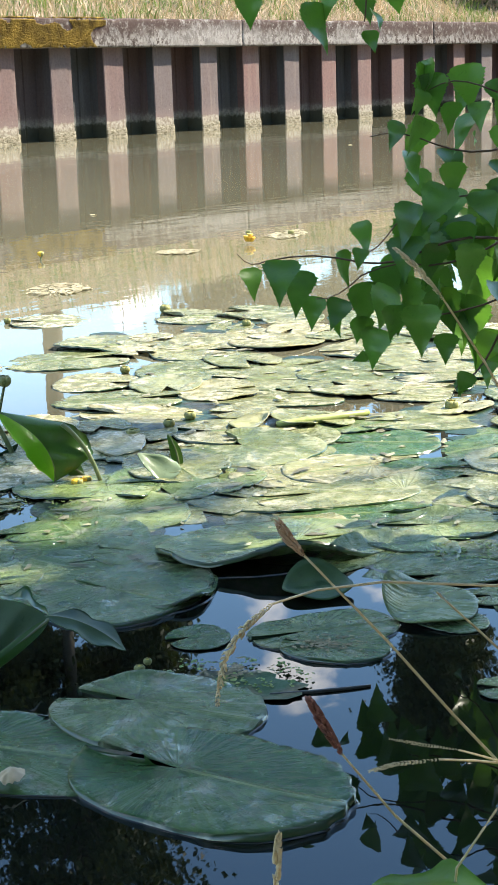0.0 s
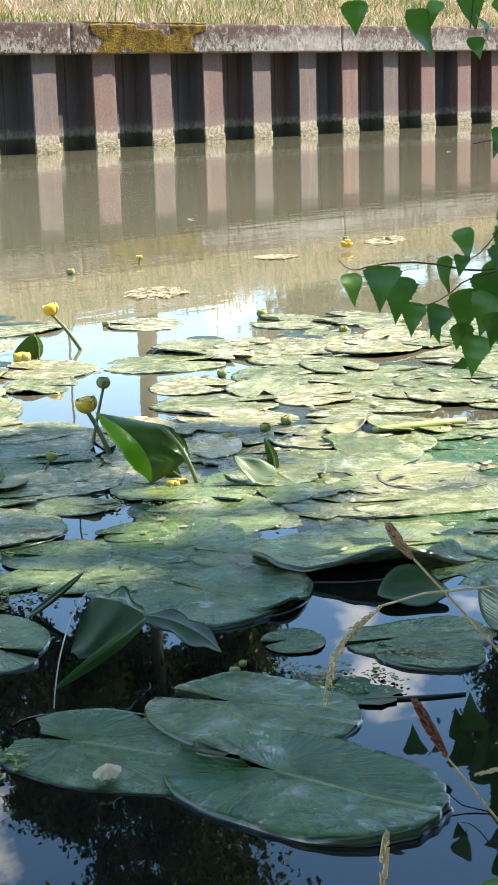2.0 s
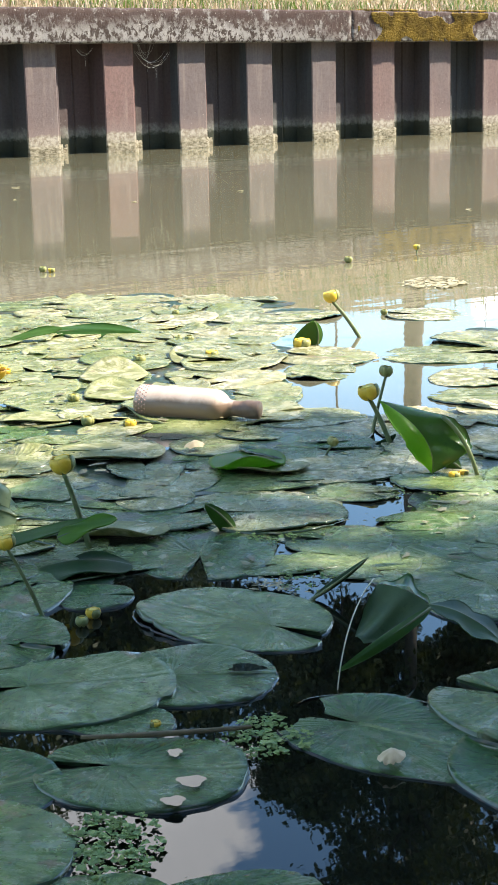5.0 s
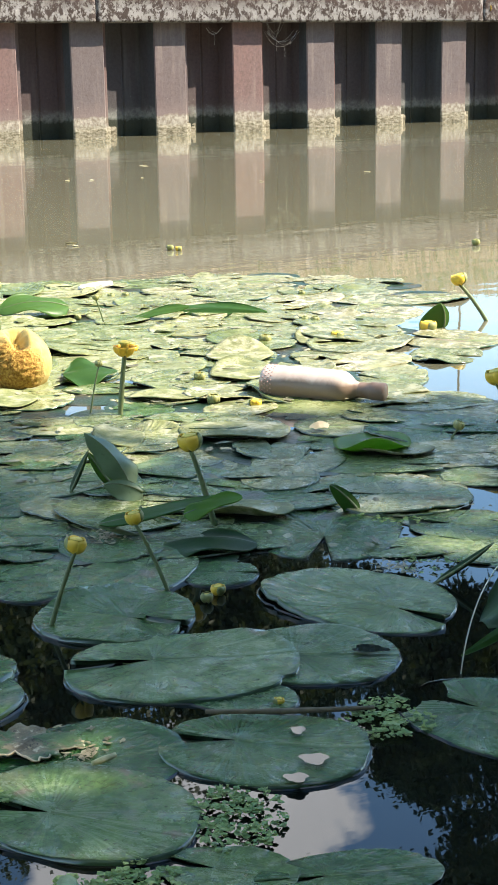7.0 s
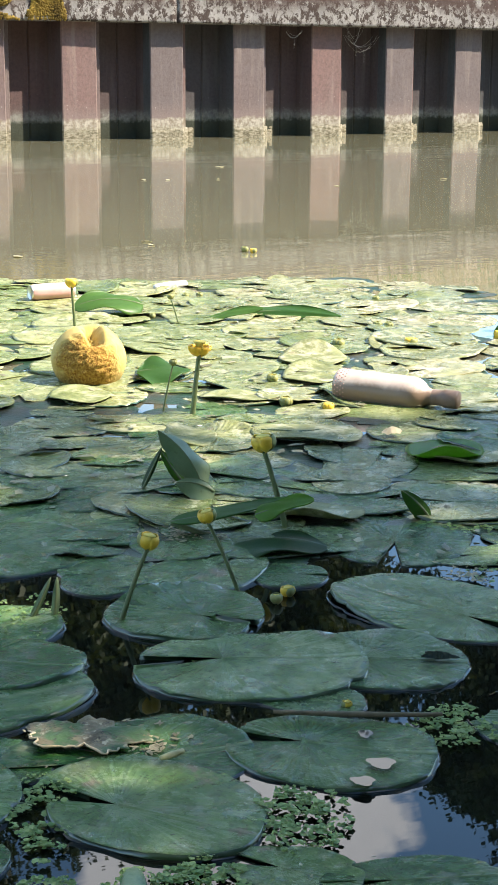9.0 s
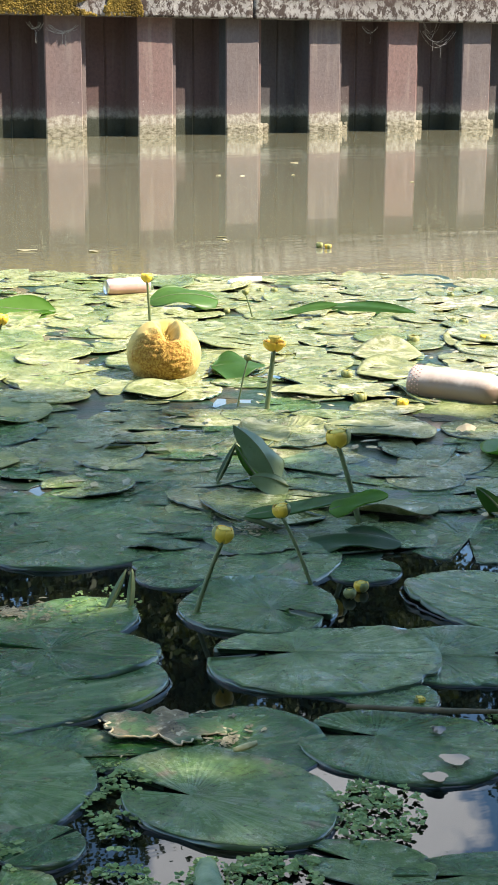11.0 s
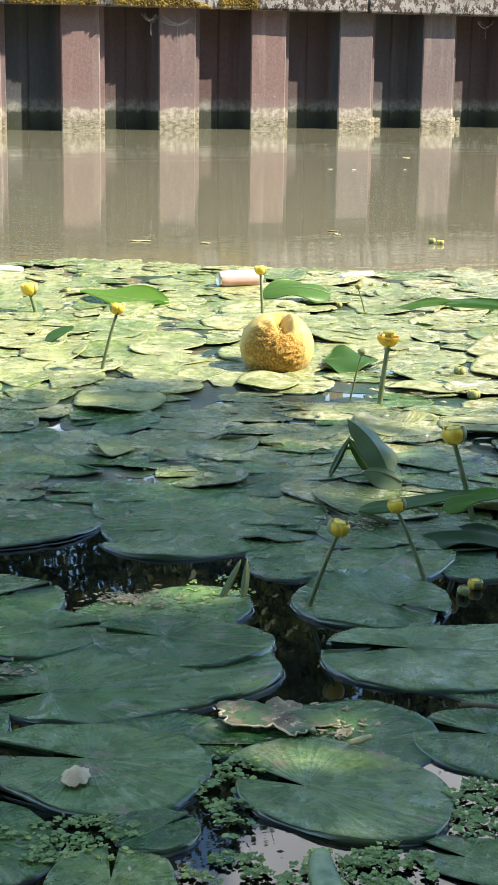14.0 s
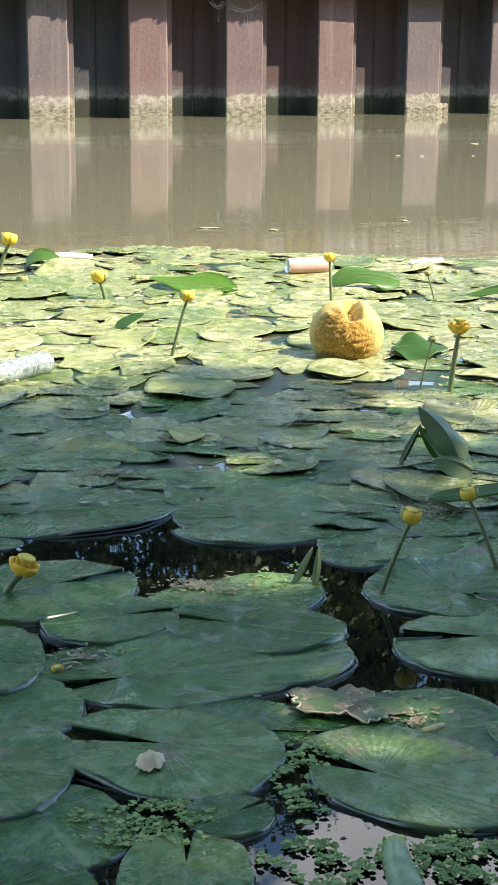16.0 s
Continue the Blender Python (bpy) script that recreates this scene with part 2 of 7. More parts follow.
def pad_material(joined_pads=False, dull=False, sunlit=False):
    """Floating leaves; joined_pads: for many leaves in one mesh, which differ island by island; the last switch gives a
    paler copy with sunlight painted in.
    """
    k = Mat("far_lily_pads" if joined_pads else "sunlit_pad_leaf" if sunlit else "lily_pad_leaf", 0.4, 0.5)
    if joined_pads:
        k.rand, k.obj = k.n.new("ShaderNodeNewGeometry").outputs["Random Per Island"], k.pos
    x, y = k.axis(k.obj, 0), k.axis(k.obj, 1)
    offset = k.math("MULTIPLY", k.rand, 37.0)
    comb = k.n.new("ShaderNodeCombineXYZ")
    for i in range(3):
        k.l.new(offset, comb.inputs[i])
    add = k.n.new("ShaderNodeVectorMath")
    k.l.new(k.obj, add.inputs[0])
    k.l.new(comb.outputs[0], add.inputs[1])
    v = add.outputs[0]
    if joined_pads:
        wide = k.n.new("ShaderNodeVectorMath")
        wide.operation = "SCALE"
        wide.inputs["Scale"].default_value = 3.0
        k.l.new(v, wide.inputs[0])
        v = wide.outputs[0]
    n1, n2, n3 = k.noise(v, 1.7, 4), k.noise(v, 8, 6, 0.68), k.noise(v, 34, 4, 0.65)
    # veins fan out from the stalk; the midrib is the strongest
    fan = k.math("ARCTAN2", y, k.math("ADD", x, 0.13))
    fan = k.math("ADD", fan, k.math("MULTIPLY", k.math("SUBTRACT", n1, 0.5), 0.25))
    vein = k.math("MULTIPLY", k.ramp(k.math("SINE", k.math("MULTIPLY", fan, 24)), 0.72, 1.0), 0.0 if joined_pads else k.ramp(n1, 0.35, 0.6))
    rib = k.math("MULTIPLY", k.ramp(k.math("ABSOLUTE", y), 0.022, 0.006), 0.0 if joined_pads else k.ramp(x, -0.16, -0.05))
    # broad lighter and darker rays run out from the stalk to the rim
    polar = k.n.new("ShaderNodeCombineXYZ")
    for socket, value in zip(polar.inputs, (k.math("MULTIPLY", fan, 3.2), k.math("MULTIPLY", k.math("SQRT", k.math("ADD", k.math("MULTIPLY", x, x), k.math("MULTIPLY", y, y))), 1.6), offset)):
        k.l.new(value, socket)
    rays = k.noise(k.pos if joined_pads else polar.outputs[0], 1.6, 5, 0.6)
    tone = k.math("ADD", k.math("MULTIPLY_ADD", k.rand, 0.9, -0.14), k.math("MULTIPLY", k.math("ADD", n1, k.math("SUBTRACT", k.math("MULTIPLY", rays, 1.5), 0.75)), 0.55))
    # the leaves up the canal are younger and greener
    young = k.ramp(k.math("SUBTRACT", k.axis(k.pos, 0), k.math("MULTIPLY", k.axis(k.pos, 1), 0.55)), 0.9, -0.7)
    if sunlit:
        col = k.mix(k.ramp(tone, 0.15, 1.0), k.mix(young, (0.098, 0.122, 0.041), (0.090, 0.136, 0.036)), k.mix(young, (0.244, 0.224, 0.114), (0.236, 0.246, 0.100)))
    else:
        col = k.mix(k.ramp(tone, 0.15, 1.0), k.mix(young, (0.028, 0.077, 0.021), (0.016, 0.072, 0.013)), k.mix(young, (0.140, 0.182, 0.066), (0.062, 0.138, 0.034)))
    col = k.mix(1.0, col, k.mix(k.ramp(k.math("ADD", k.math("MULTIPLY", n2, 0.6), k.math("MULTIPLY", n3, 0.4)), 0.36, 0.64), (0.56, 0.61, 0.61), (1.42, 1.38, 1.30)), "MULTIPLY")
    col = k.mix(k.math("MULTIPLY", vein, 0.06 if sunlit else 0.09), col, (0.26, 0.31, 0.15))
    rim = k.math("MULTIPLY", k.ramp(k.math("SQRT", k.math("ADD", k.math("MULTIPLY", x, x), k.math("MULTIPLY", y, y))), 0.40, 0.50), 0.0 if joined_pads else k.ramp(k.noise(v, 4.5, 5, 0.7), 0.48, 0.62))
    col = k.mix(k.math("MULTIPLY", rim, 0.55), col, k.mix(n2, (0.13, 0.10, 0.05), (0.33, 0.31, 0.19)))
    col = k.mix(k.math("MULTIPLY", rib, 0.4), col, (0.26, 0.30, 0.15))
    pale = k.math("MULTIPLY", k.ramp(n2, 0.47, 0.66), k.ramp(k.noise(v, 2.6, 4), 0.38, 0.58))
    col = k.mix(k.math("MULTIPLY", pale, k.math("MULTIPLY", k.ramp(k.rand, 0.1, 0.9, 0.45, 1.0), k.ramp(young, 0, 1, 1.0, 0.55)) if sunlit else k.ramp(k.rand, 0.1, 0.9, 0.02, 0.22)), col, (0.58, 0.535, 0.41))
    sallow = k.math("MULTIPLY", k.ramp(k.noise(v, 2.1, 4), 0.52, 0.66), 0.6 if sunlit else 0.4)
    col = k.mix(sallow, col, (0.265, 0.275, 0.125) if sunlit else (0.10, 0.155, 0.045))
    worn = k.math("MULTIPLY", k.ramp(k.noise(v, 2.8, 6, 0.65), 0.62, 0.68), k.ramp(k.rand, 0.35, 0.7))
    col = k.mix(k.math("MULTIPLY", worn, 0.85), col, k.mix(n3, (0.11, 0.075, 0.05), (0.30, 0.23, 0.15)))
    if not sunlit:
        scum = k.math("MULTIPLY", k.ramp(k.noise(v, 5.5, 6, 0.7), 0.52, 0.62), k.ramp(k.noise(v, 1.9, 3), 0.48, 0.60))
        col = k.mix(k.math("MULTIPLY", scum, k.ramp(young, 0, 1, 0.6, 0.25)), col, k.mix(n3, (0.13, 0.13, 0.09), (0.34, 0.33, 0.25)))
    dirt = k.ramp(n3, 0.62, 0.66)
    col = k.mix(k.math("MULTIPLY", dirt, k.ramp(n1, 0.4, 0.6, 0.15, 0.8)), col, (0.055, 0.055, 0.035))
    holes = k.ramp(k.voronoi(v, 16), 0.06, 0.04)
    col = k.mix(k.math("MULTIPLY", holes, k.ramp(n2, 0.5, 0.55)), col, (0.025, 0.028, 0.02))
    specks = k.math("MULTIPLY", k.ramp(k.voronoi(v, 30), 0.13, 0.10), k.ramp(k.noise(v, 3.3, 3), 0.5, 0.6))
    col = k.mix(k.math("MULTIPLY", specks, 0.75), col, k.mix(k.ramp(n1, 0.48, 0.52), (0.03, 0.03, 0.02), (0.40, 0.40, 0.30)))
    film = k.ramp(k.math("ADD", k.math("MULTIPLY", n2, 0.6), k.math("MULTIPLY", n1, 0.5)), 0.38, 0.72, 0.45 if dull else 0.15, 0.65 if dull else 0.38)
    folds = 0.0 if joined_pads else k.math("MULTIPLY", k.math("SINE", k.math("MULTIPLY", fan, 47)), k.ramp(k.noise(v, 2.4, 3), 0.45, 0.6))
    wet = k.math("MULTIPLY", k.ramp(k.noise(v, 7, 5, 0.6, None, 0.6), 0.57, 0.61), k.ramp(k.noise(v, 2.3, 3), 0.42, 0.55))
    film = k.math("MULTIPLY", film, k.ramp(wet, 0, 1, 1.0, 0.25))
    gloss = k.ramp(wet, 0, 1, 0.15, 0.75)
    h = k.math("ADD", k.math("MULTIPLY", vein, 0.10), k.math("ADD", k.math("MULTIPLY", n2, 0.7), k.math("MULTIPLY", rib, 0.8)))
    h = k.math("ADD", h, k.math("ADD", k.math("MULTIPLY", dirt, 0.5), k.math("MULTIPLY", n1, 9.0)))
    h = k.math("ADD", h, k.math("ADD", k.math("MULTIPLY", rays, 2.2), k.math("MULTIPLY", folds, 0.14)))
    h = k.math("ADD", h, k.math("ADD", k.math("MULTIPLY", vein, 0.25), k.math("MULTIPLY", n3, 0.5)))
    return k.done(col, film, k.bump(h, 0.46, 0.008), **{"Specular IOR Level": gloss, "Coat Weight": 0.0 if dull else 0.03, "Coat Roughness": 0.12})


def leaf_material(name, lo, hi, rough=0.45, through=0.35):
    """A thin leaf that lets some light through."""
    k = Mat(name, rough, 0.25)
    isl = k.n.new("ShaderNodeNewGeometry").outputs["Random Per Island"]
    isl = k.math("FRACT", k.math("ADD", isl, k.rand))
    tone = k.math("ADD", k.math("MULTIPLY", isl, 0.6), k.math("MULTIPLY", k.noise(k.pos, 24, 5, 0.65), 0.6))
    col = k.mix(k.ramp(tone, 0.2, 1.0), lo, hi)
    col = k.mix(k.ramp(k.noise(k.pos, 75, 5, 0.7), 0.58, 0.68, 0, 0.4), col, (lo[0] * 0.6, lo[1] * 0.6, lo[2] * 0.6))
    k.done(col, None, k.bump(k.noise(k.pos, 60, 4), 0.25, 0.004))
    tr = k.n.new("ShaderNodeBsdfTranslucent")
    k.l.new(k.mix(0.5, col, (hi[0] * 1.5, hi[1] * 1.6, hi[2] * 0.7)), tr.inputs["Color"])
    mx = k.n.new("ShaderNodeMixShader")
    mx.inputs[0].default_value = through
    k.l.new(k.b.outputs[0], mx.inputs[1])
    k.l.new(tr.outputs[0], mx.inputs[2])
    k.l.new(mx.outputs[0], k.n["Material Output"].inputs["Surface"])
    return k.m


def torn_material():
    """Dead leaf skin: brown, bleached in flecks, green where it still lives."""
    k = Mat("torn_leaf_skin", 0.6, 0.3)
    n, m, f = k.noise(k.pos, 28, 6, 0.7), k.noise(k.pos, 120, 4, 0.65), k.noise(k.pos, 55, 5, 0.7)
    col = k.mix(k.ramp(n, 0.36, 0.62), (0.060, 0.050, 0.026), (0.20, 0.165, 0.095))
    col = k.mix(k.ramp(f, 0.56, 0.64), col, (0.38, 0.34, 0.23))
    col = k.mix(k.ramp(k.noise(k.pos, 17, 5, 0.65), 0.49, 0.56), col, (0.05, 0.095, 0.033))
    col = k.mix(k.ramp(m, 0.60, 0.66), col, (0.035, 0.028, 0.018))
    return k.done(col, 0.6, k.bump(k.math("ADD", k.math("ADD", n, f), k.math("MULTIPLY", m, 0.5)), 0.6, 0.005))


def plain(name, a, b, rough=0.6, scale=12.0, bump=0.3, spec=0.4):
    k = Mat(name, rough, spec)
    n = k.noise(k.obj, scale, 5, 0.6)
    return k.done(k.mix(k.ramp(n, 0.3, 0.7), a, b), rough, k.bump(n, bump, 0.004))


def rotten_material(wet=1.0):
    """Decaying leaf; wet: how far soaking darkens it."""
    k = Mat("rotting_pad", 0.55, 0.5)
    n, m = k.noise(k.pos, 16, 6, 0.7), k.noise(k.pos, 70, 4, 0.6)
    col = k.mix(k.ramp(n, 0.35, 0.65), (0.06, 0.054, 0.028), (0.165, 0.155, 0.075))
    col = k.mix(k.ramp(m, 0.6, 0.68), col, (0.05, 0.04, 0.025))
    col = k.mix(k.ramp(k.noise(k.pos, 9, 5), 0.40, 0.52), col, (0.03, 0.085, 0.032))
    return k.done(k.mix(1.0, col, (wet, wet, wet * 0.95), "MULTIPLY"), 0.72 if wet == 1.0 else 0.35, k.bump(k.math("ADD", n, m), 0.7, 0.006))


SHADED_STEEL = steel_material(True)
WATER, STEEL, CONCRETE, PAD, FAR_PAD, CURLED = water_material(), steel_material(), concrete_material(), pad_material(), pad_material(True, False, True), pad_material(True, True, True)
SUNLIT_PAD = pad_material(False, False, True)
EARTH = plain("bank_soil", (0.065, 0.060, 0.030), (0.15, 0.12, 0.07), 0.95, 5.0, 0.5)
BARK = plain("tree_bark", (0.05, 0.045, 0.036), (0.11, 0.095, 0.075), 0.9, 9.0, 0.7)

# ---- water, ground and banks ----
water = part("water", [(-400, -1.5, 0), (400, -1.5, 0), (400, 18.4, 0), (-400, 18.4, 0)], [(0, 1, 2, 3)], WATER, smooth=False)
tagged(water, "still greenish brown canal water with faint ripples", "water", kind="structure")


def bank_height(x, y):
    """The lie of the land: near bank, canal bed, far embankment and the level beyond it."""
    w = 0.25 * noise.noise(Vector((x * 0.35, y * 0.35, 0))) + 0.08 * noise.noise(Vector((x * 1.7, y * 1.7, 3)))
    if y < 0.75:
        return min(0.30, (0.75 - y) * 0.34) + 0.25 * w * min(1, max(0, 0.75 - y)) - 0.05
    if y < 18.25:
        return -1.6
    return 1.80 + min(1.75, max(0, y - 18.9) * 0.5) + w * min(1, (y - 18.2) / 2)


def ground():
    xs = [-3000, -400, -60, -20] + [-12 + i * 1.5 for i in range(60)] + [90, 140, 500, 3000]
    ys = [-3000, -300, -40, -12, -6, -3, -1.5, -0.8, -0.3, 0.1, 0.45, 0.74, 0.76, 18.24, 18.26, 18.9] + [19.5 + 0.8 * i for i in range(9)] + [30, 40, 70, 300, 3000]
    verts = [(x, y, bank_height(x, y)) for y in ys for x in xs]
    n = len(xs)
    faces = [(j * n + i, j * n + i + 1, (j + 1) * n + i + 1, (j + 1) * n + i) for j in range(len(ys) - 1) for i in range(n - 1)]
    tagged(part("ground", verts, faces, EARTH), "grassy canal banks of dry brown earth", "ground", kind="structure")


ground()

# ---- far quay: sheet piles under a concrete capping beam ----
WALL_Y, PITCH, PILE_X, FACE, RAKE, DEEP = 17.948, 1.2, 18.997, 0.46, 0.06, 0.28
quay = tagged(new("quay_wall"), "rusty steel sheet pile quay wall standing in the canal", "quay wall", kind="structure")
quay.location = (PILE_X, WALL_Y, 0)


def profile_mesh(name, pts, lo, hi, thick=0.012, coat=None):
    """A folded steel sheet: the outline pts (x, depth) from lo to hi."""
    verts, faces, zs = [], [], [lo, -0.05, 0.1, 0.2, 0.3, 0.6, 1.0, hi]
    n = len(pts)
    for z in zs:
        verts += [(x, y, z) for x, y in pts] + [(x, y + thick, z) for x, y in pts]
    for j in range(len(zs) - 1):
        for i in range(n - 1):
            a, b = j * 2 * n + i, (j + 1) * 2 * n + i
            faces += [(a, a + 1, b + 1, b), (a + n + 1, a + n, b + n, b + n + 1)]
        faces += [(j * 2 * n + n, j * 2 * n, (j + 1) * 2 * n, (j + 1) * 2 * n + n), (j * 2 * n + n - 1, j * 2 * n + 2 * n - 1, (j + 1) * 2 * n + 2 * n - 1, (j + 1) * 2 * n + n - 1)]
    return mesh_of(name, verts, faces, coat or STEEL, smooth=False)


B0, B1 = FACE + RAKE, PITCH - RAKE
FRONT = profile_mesh("front_pile", [(-RAKE * 0.5, DEEP * 0.5), (-0.006, 0.012), (0.008, 0), (FACE - 0.008, 0), (FACE + 0.006, 0.012), (FACE + RAKE * 0.5, DEEP * 0.5)], -1.2, 1.44)
# left flanks take the darkened copy, their shade painted in
FRONT.materials.append(SHADED_STEEL)
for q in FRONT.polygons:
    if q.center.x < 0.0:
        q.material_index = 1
LOCK = profile_mesh("lock_flange", [(FACE + 0.035, DEEP * 0.5), (FACE + 0.04, DEEP * 0.5 - 0.008), (FACE + 0.105, DEEP * 0.5 - 0.008), (FACE + 0.112, DEEP * 0.5 + 0.006)], -1.2, 1.44)
BACK = profile_mesh("back_pile", [(FACE + RAKE * 0.5, DEEP * 0.5), (B0, DEEP), (B0 + 0.34, DEEP), (B0 + 0.36, DEEP + 0.02), (B0 + 0.38, DEEP), (B1, DEEP), (PITCH - RAKE * 0.5, DEEP * 0.5)], -1.2, 1.44, coat=SHADED_STEEL)
CLUTCH = mesh_of("pile_clutch", *tube([(0, 0, -1.2), (0, 0, 1.44)], [0.026, 0.026], 8), STEEL)
for i in range(-18, 34):
    for name, me, x, y in (("front_pile", FRONT, 0, 0), ("back_pile", BACK, 0, 0), ("lock_flange", LOCK, 0, 0), ("pile_clutch", CLUTCH, FACE + 0.022, DEEP * 0.42)):
        ob = new(name, me)
        ob.parent, ob.location = quay, (i * PITCH + x, y + 0.006 * math.sin(i * 2.7), 0)


def crust_mesh(seed):
    """The lumpy growth of weed and lime round the foot of a front pile, at the waterline."""
    rnd = Vector((seed * 7.1, 0, 0))
    prof = [(-0.004, 0.02), (0.0, 0.0), (FACE * 0.33, 0.0), (FACE * 0.66, 0.0), (FACE + 0.012, 0.0), (FACE + 0.05, 0.10), (FACE + 0.13, 0.13), (FACE + 0.16, DEEP), (FACE + 0.30, DEEP)]
    cols = [(x0 + (x1 - x0) * k / 5, y0 + (y1 - y0) * k / 5) for (x0, y0), (x1, y1) in zip(prof, prof[1:]) for k in range(5)] + [prof[-1]]
    verts, faces, n = [], [], len(cols)
    for j in range(10):
        z = -0.06 + 0.022 * j
        for x, y in cols:
            lump = 0.010 + 0.014 * noise.noise(Vector((x * 19, y * 9, z * 30)) + rnd) + 0.008 * noise.noise(Vector((x * 55, y * 30, z * 60)) + rnd)
            top = min(1, max(0, (0.135 + 0.03 * noise.noise(Vector((x * 9, 0, 3)) + rnd) - z) / 0.03))
            verts.append((x, y + 0.004 - max(0.002, lump) * top, z + 0.006 * noise.noise(Vector((x * 30, z * 20, 5)) + rnd)))
    faces = [(j * n + k, j * n + k + 1, (j + 1) * n + k + 1, (j + 1) * n + k) for j in range(9) for k in range(n - 1)]
    return mesh_of("waterline_crust", verts, faces, STEEL, smooth=True)


CRUSTS = [crust_mesh(k) for k in range(4)]
for i in range(-8, 34):
    ob = new("waterline_crust", CRUSTS[i % 4])
    ob.parent, ob.location = quay, (i * PITCH, 0.006 * math.sin(i * 2.7), 0)


def capping_beam(x0, x1):
    """One cast length of beam with worn arrises; the front and the top are finely divided."""
    front, back, lo, hi = WALL_Y - 0.153, WALL_Y + 0.62, 1.412, 1.86
    prof = [(back, lo), (front + 0.05, lo), (front + 0.004, lo + 0.006), (front, lo + 0.03)]
    prof += [(front, lo + 0.03 + (hi - lo - 0.06) * s / 8) for s in range(1, 9)]
    prof += [(front + 0.008, hi - 0.012), (front + 0.03, hi), (front + 0.2, hi + 0.004), (back, hi)]
    n, m = len(prof), int((x1 - x0) / 0.07)
    verts = []
    for i in range(m + 1):
        x = x0 + (x1 - x0) * i / m
        for j, (y, z) in enumerate(prof):
            rough = noise.noise(Vector((x * 4, y * 4, z * 4))) * 0.012 + noise.noise(Vector((x * 15, y * 15, z * 15))) * 0.008
            wear = 0.035 * max(0, noise.noise(Vector((x * 3.1, 7, 1)))) if j in (12, 13) else 0
            verts.append((x, y + (rough if 1 < j < n - 1 else 0), z + (rough - wear if j > 3 else 0)))
    faces = [(i * n + j, (i + 1) * n + j, (i + 1) * n + (j + 1) % n, i * n + (j + 1) % n) for i in range(m) for j in range(n)]
    faces += [tuple(range(n)), tuple(range(m * n, m * n + n))[::-1]]
    ob = part("capping_beam", verts, faces, CONCRETE)
    tagged(ob, "weathered grey concrete capping beam with dark lichen", "capping beam", kind="structure")


for i in range(10):
    capping_beam(-3.0 + i * 6.35, -3.0 + i * 6.35 + 6.335)


# ---- lily pads ----
def margin_material():
    """The thin rim of a pad: mostly green, with pale stretches painted in for its wet glint."""
    k = Mat("pad_margin", 0.15, 0.7)
    n = k.noise(k.pos, 9, 4, 0.6)
    return k.done(k.mix(k.ramp(n, 0.62, 0.72), (0.03, 0.06, 0.025), (0.24, 0.25, 0.17)), 0.15)


MARGIN = margin_material()


def leaf_outline(fwd, left, right, lobe_l, lobe_r, gap_l, gap_r, rnd, tears=()):
    """The rim of a heart-shaped leaf round its stalk, tip at +x: an egg in front, two rounded lobes beside the notch behind."""
    rim = []
    widest = 0.30 * fwd
    for side, w, lobe, gap in ((-1, right, lobe_r, gap_r), (1, left, lobe_l, gap_l)):
        lx, ly = -lobe * math.cos(radians(gap)), min(lobe * math.sin(radians(gap)), 0.75 * w)
        half = [(lx * s, ly * (s + 0.35 * s * (1 - s))) for s in (0.35, 0.7, 0.92)]
        half += [(widest + (lx - widest) * math.cos(f) ** 0.9, ly + (w - ly) * math.sin(f) ** 0.9) for f in (math.pi / 2 * k / 12 for k in range(13))]
        half += [(widest + (fwd - widest) * math.sin(f), w * math.cos(f) ** 0.92) for f in (math.pi / 2 * k / 30 for k in range(1, 31))]
        half = [(x, side * y) for x, y in half]
        rim += half if side < 0 else half[-2::-1]
    ph = [rnd.uniform(0, 6.28) for _ in range(3)]
    out = []
    for x, y in rim:
        a = math.atan2(y, x)
        q = 1 + 0.016 * math.sin(3 * a + ph[0]) + 0.008 * math.sin(8 * a + ph[1]) + 0.004 * math.sin(21 * a + ph[2])
        q *= 1 - sum(d * math.exp(-(((a - c) / w) ** 2)) for c, w, d in tears)
        out.append((x * q, y * q))
    return out


RINGS = (0.0, 0.2, 0.4, 0.58, 0.74, 0.86, 0.94, 1.0)


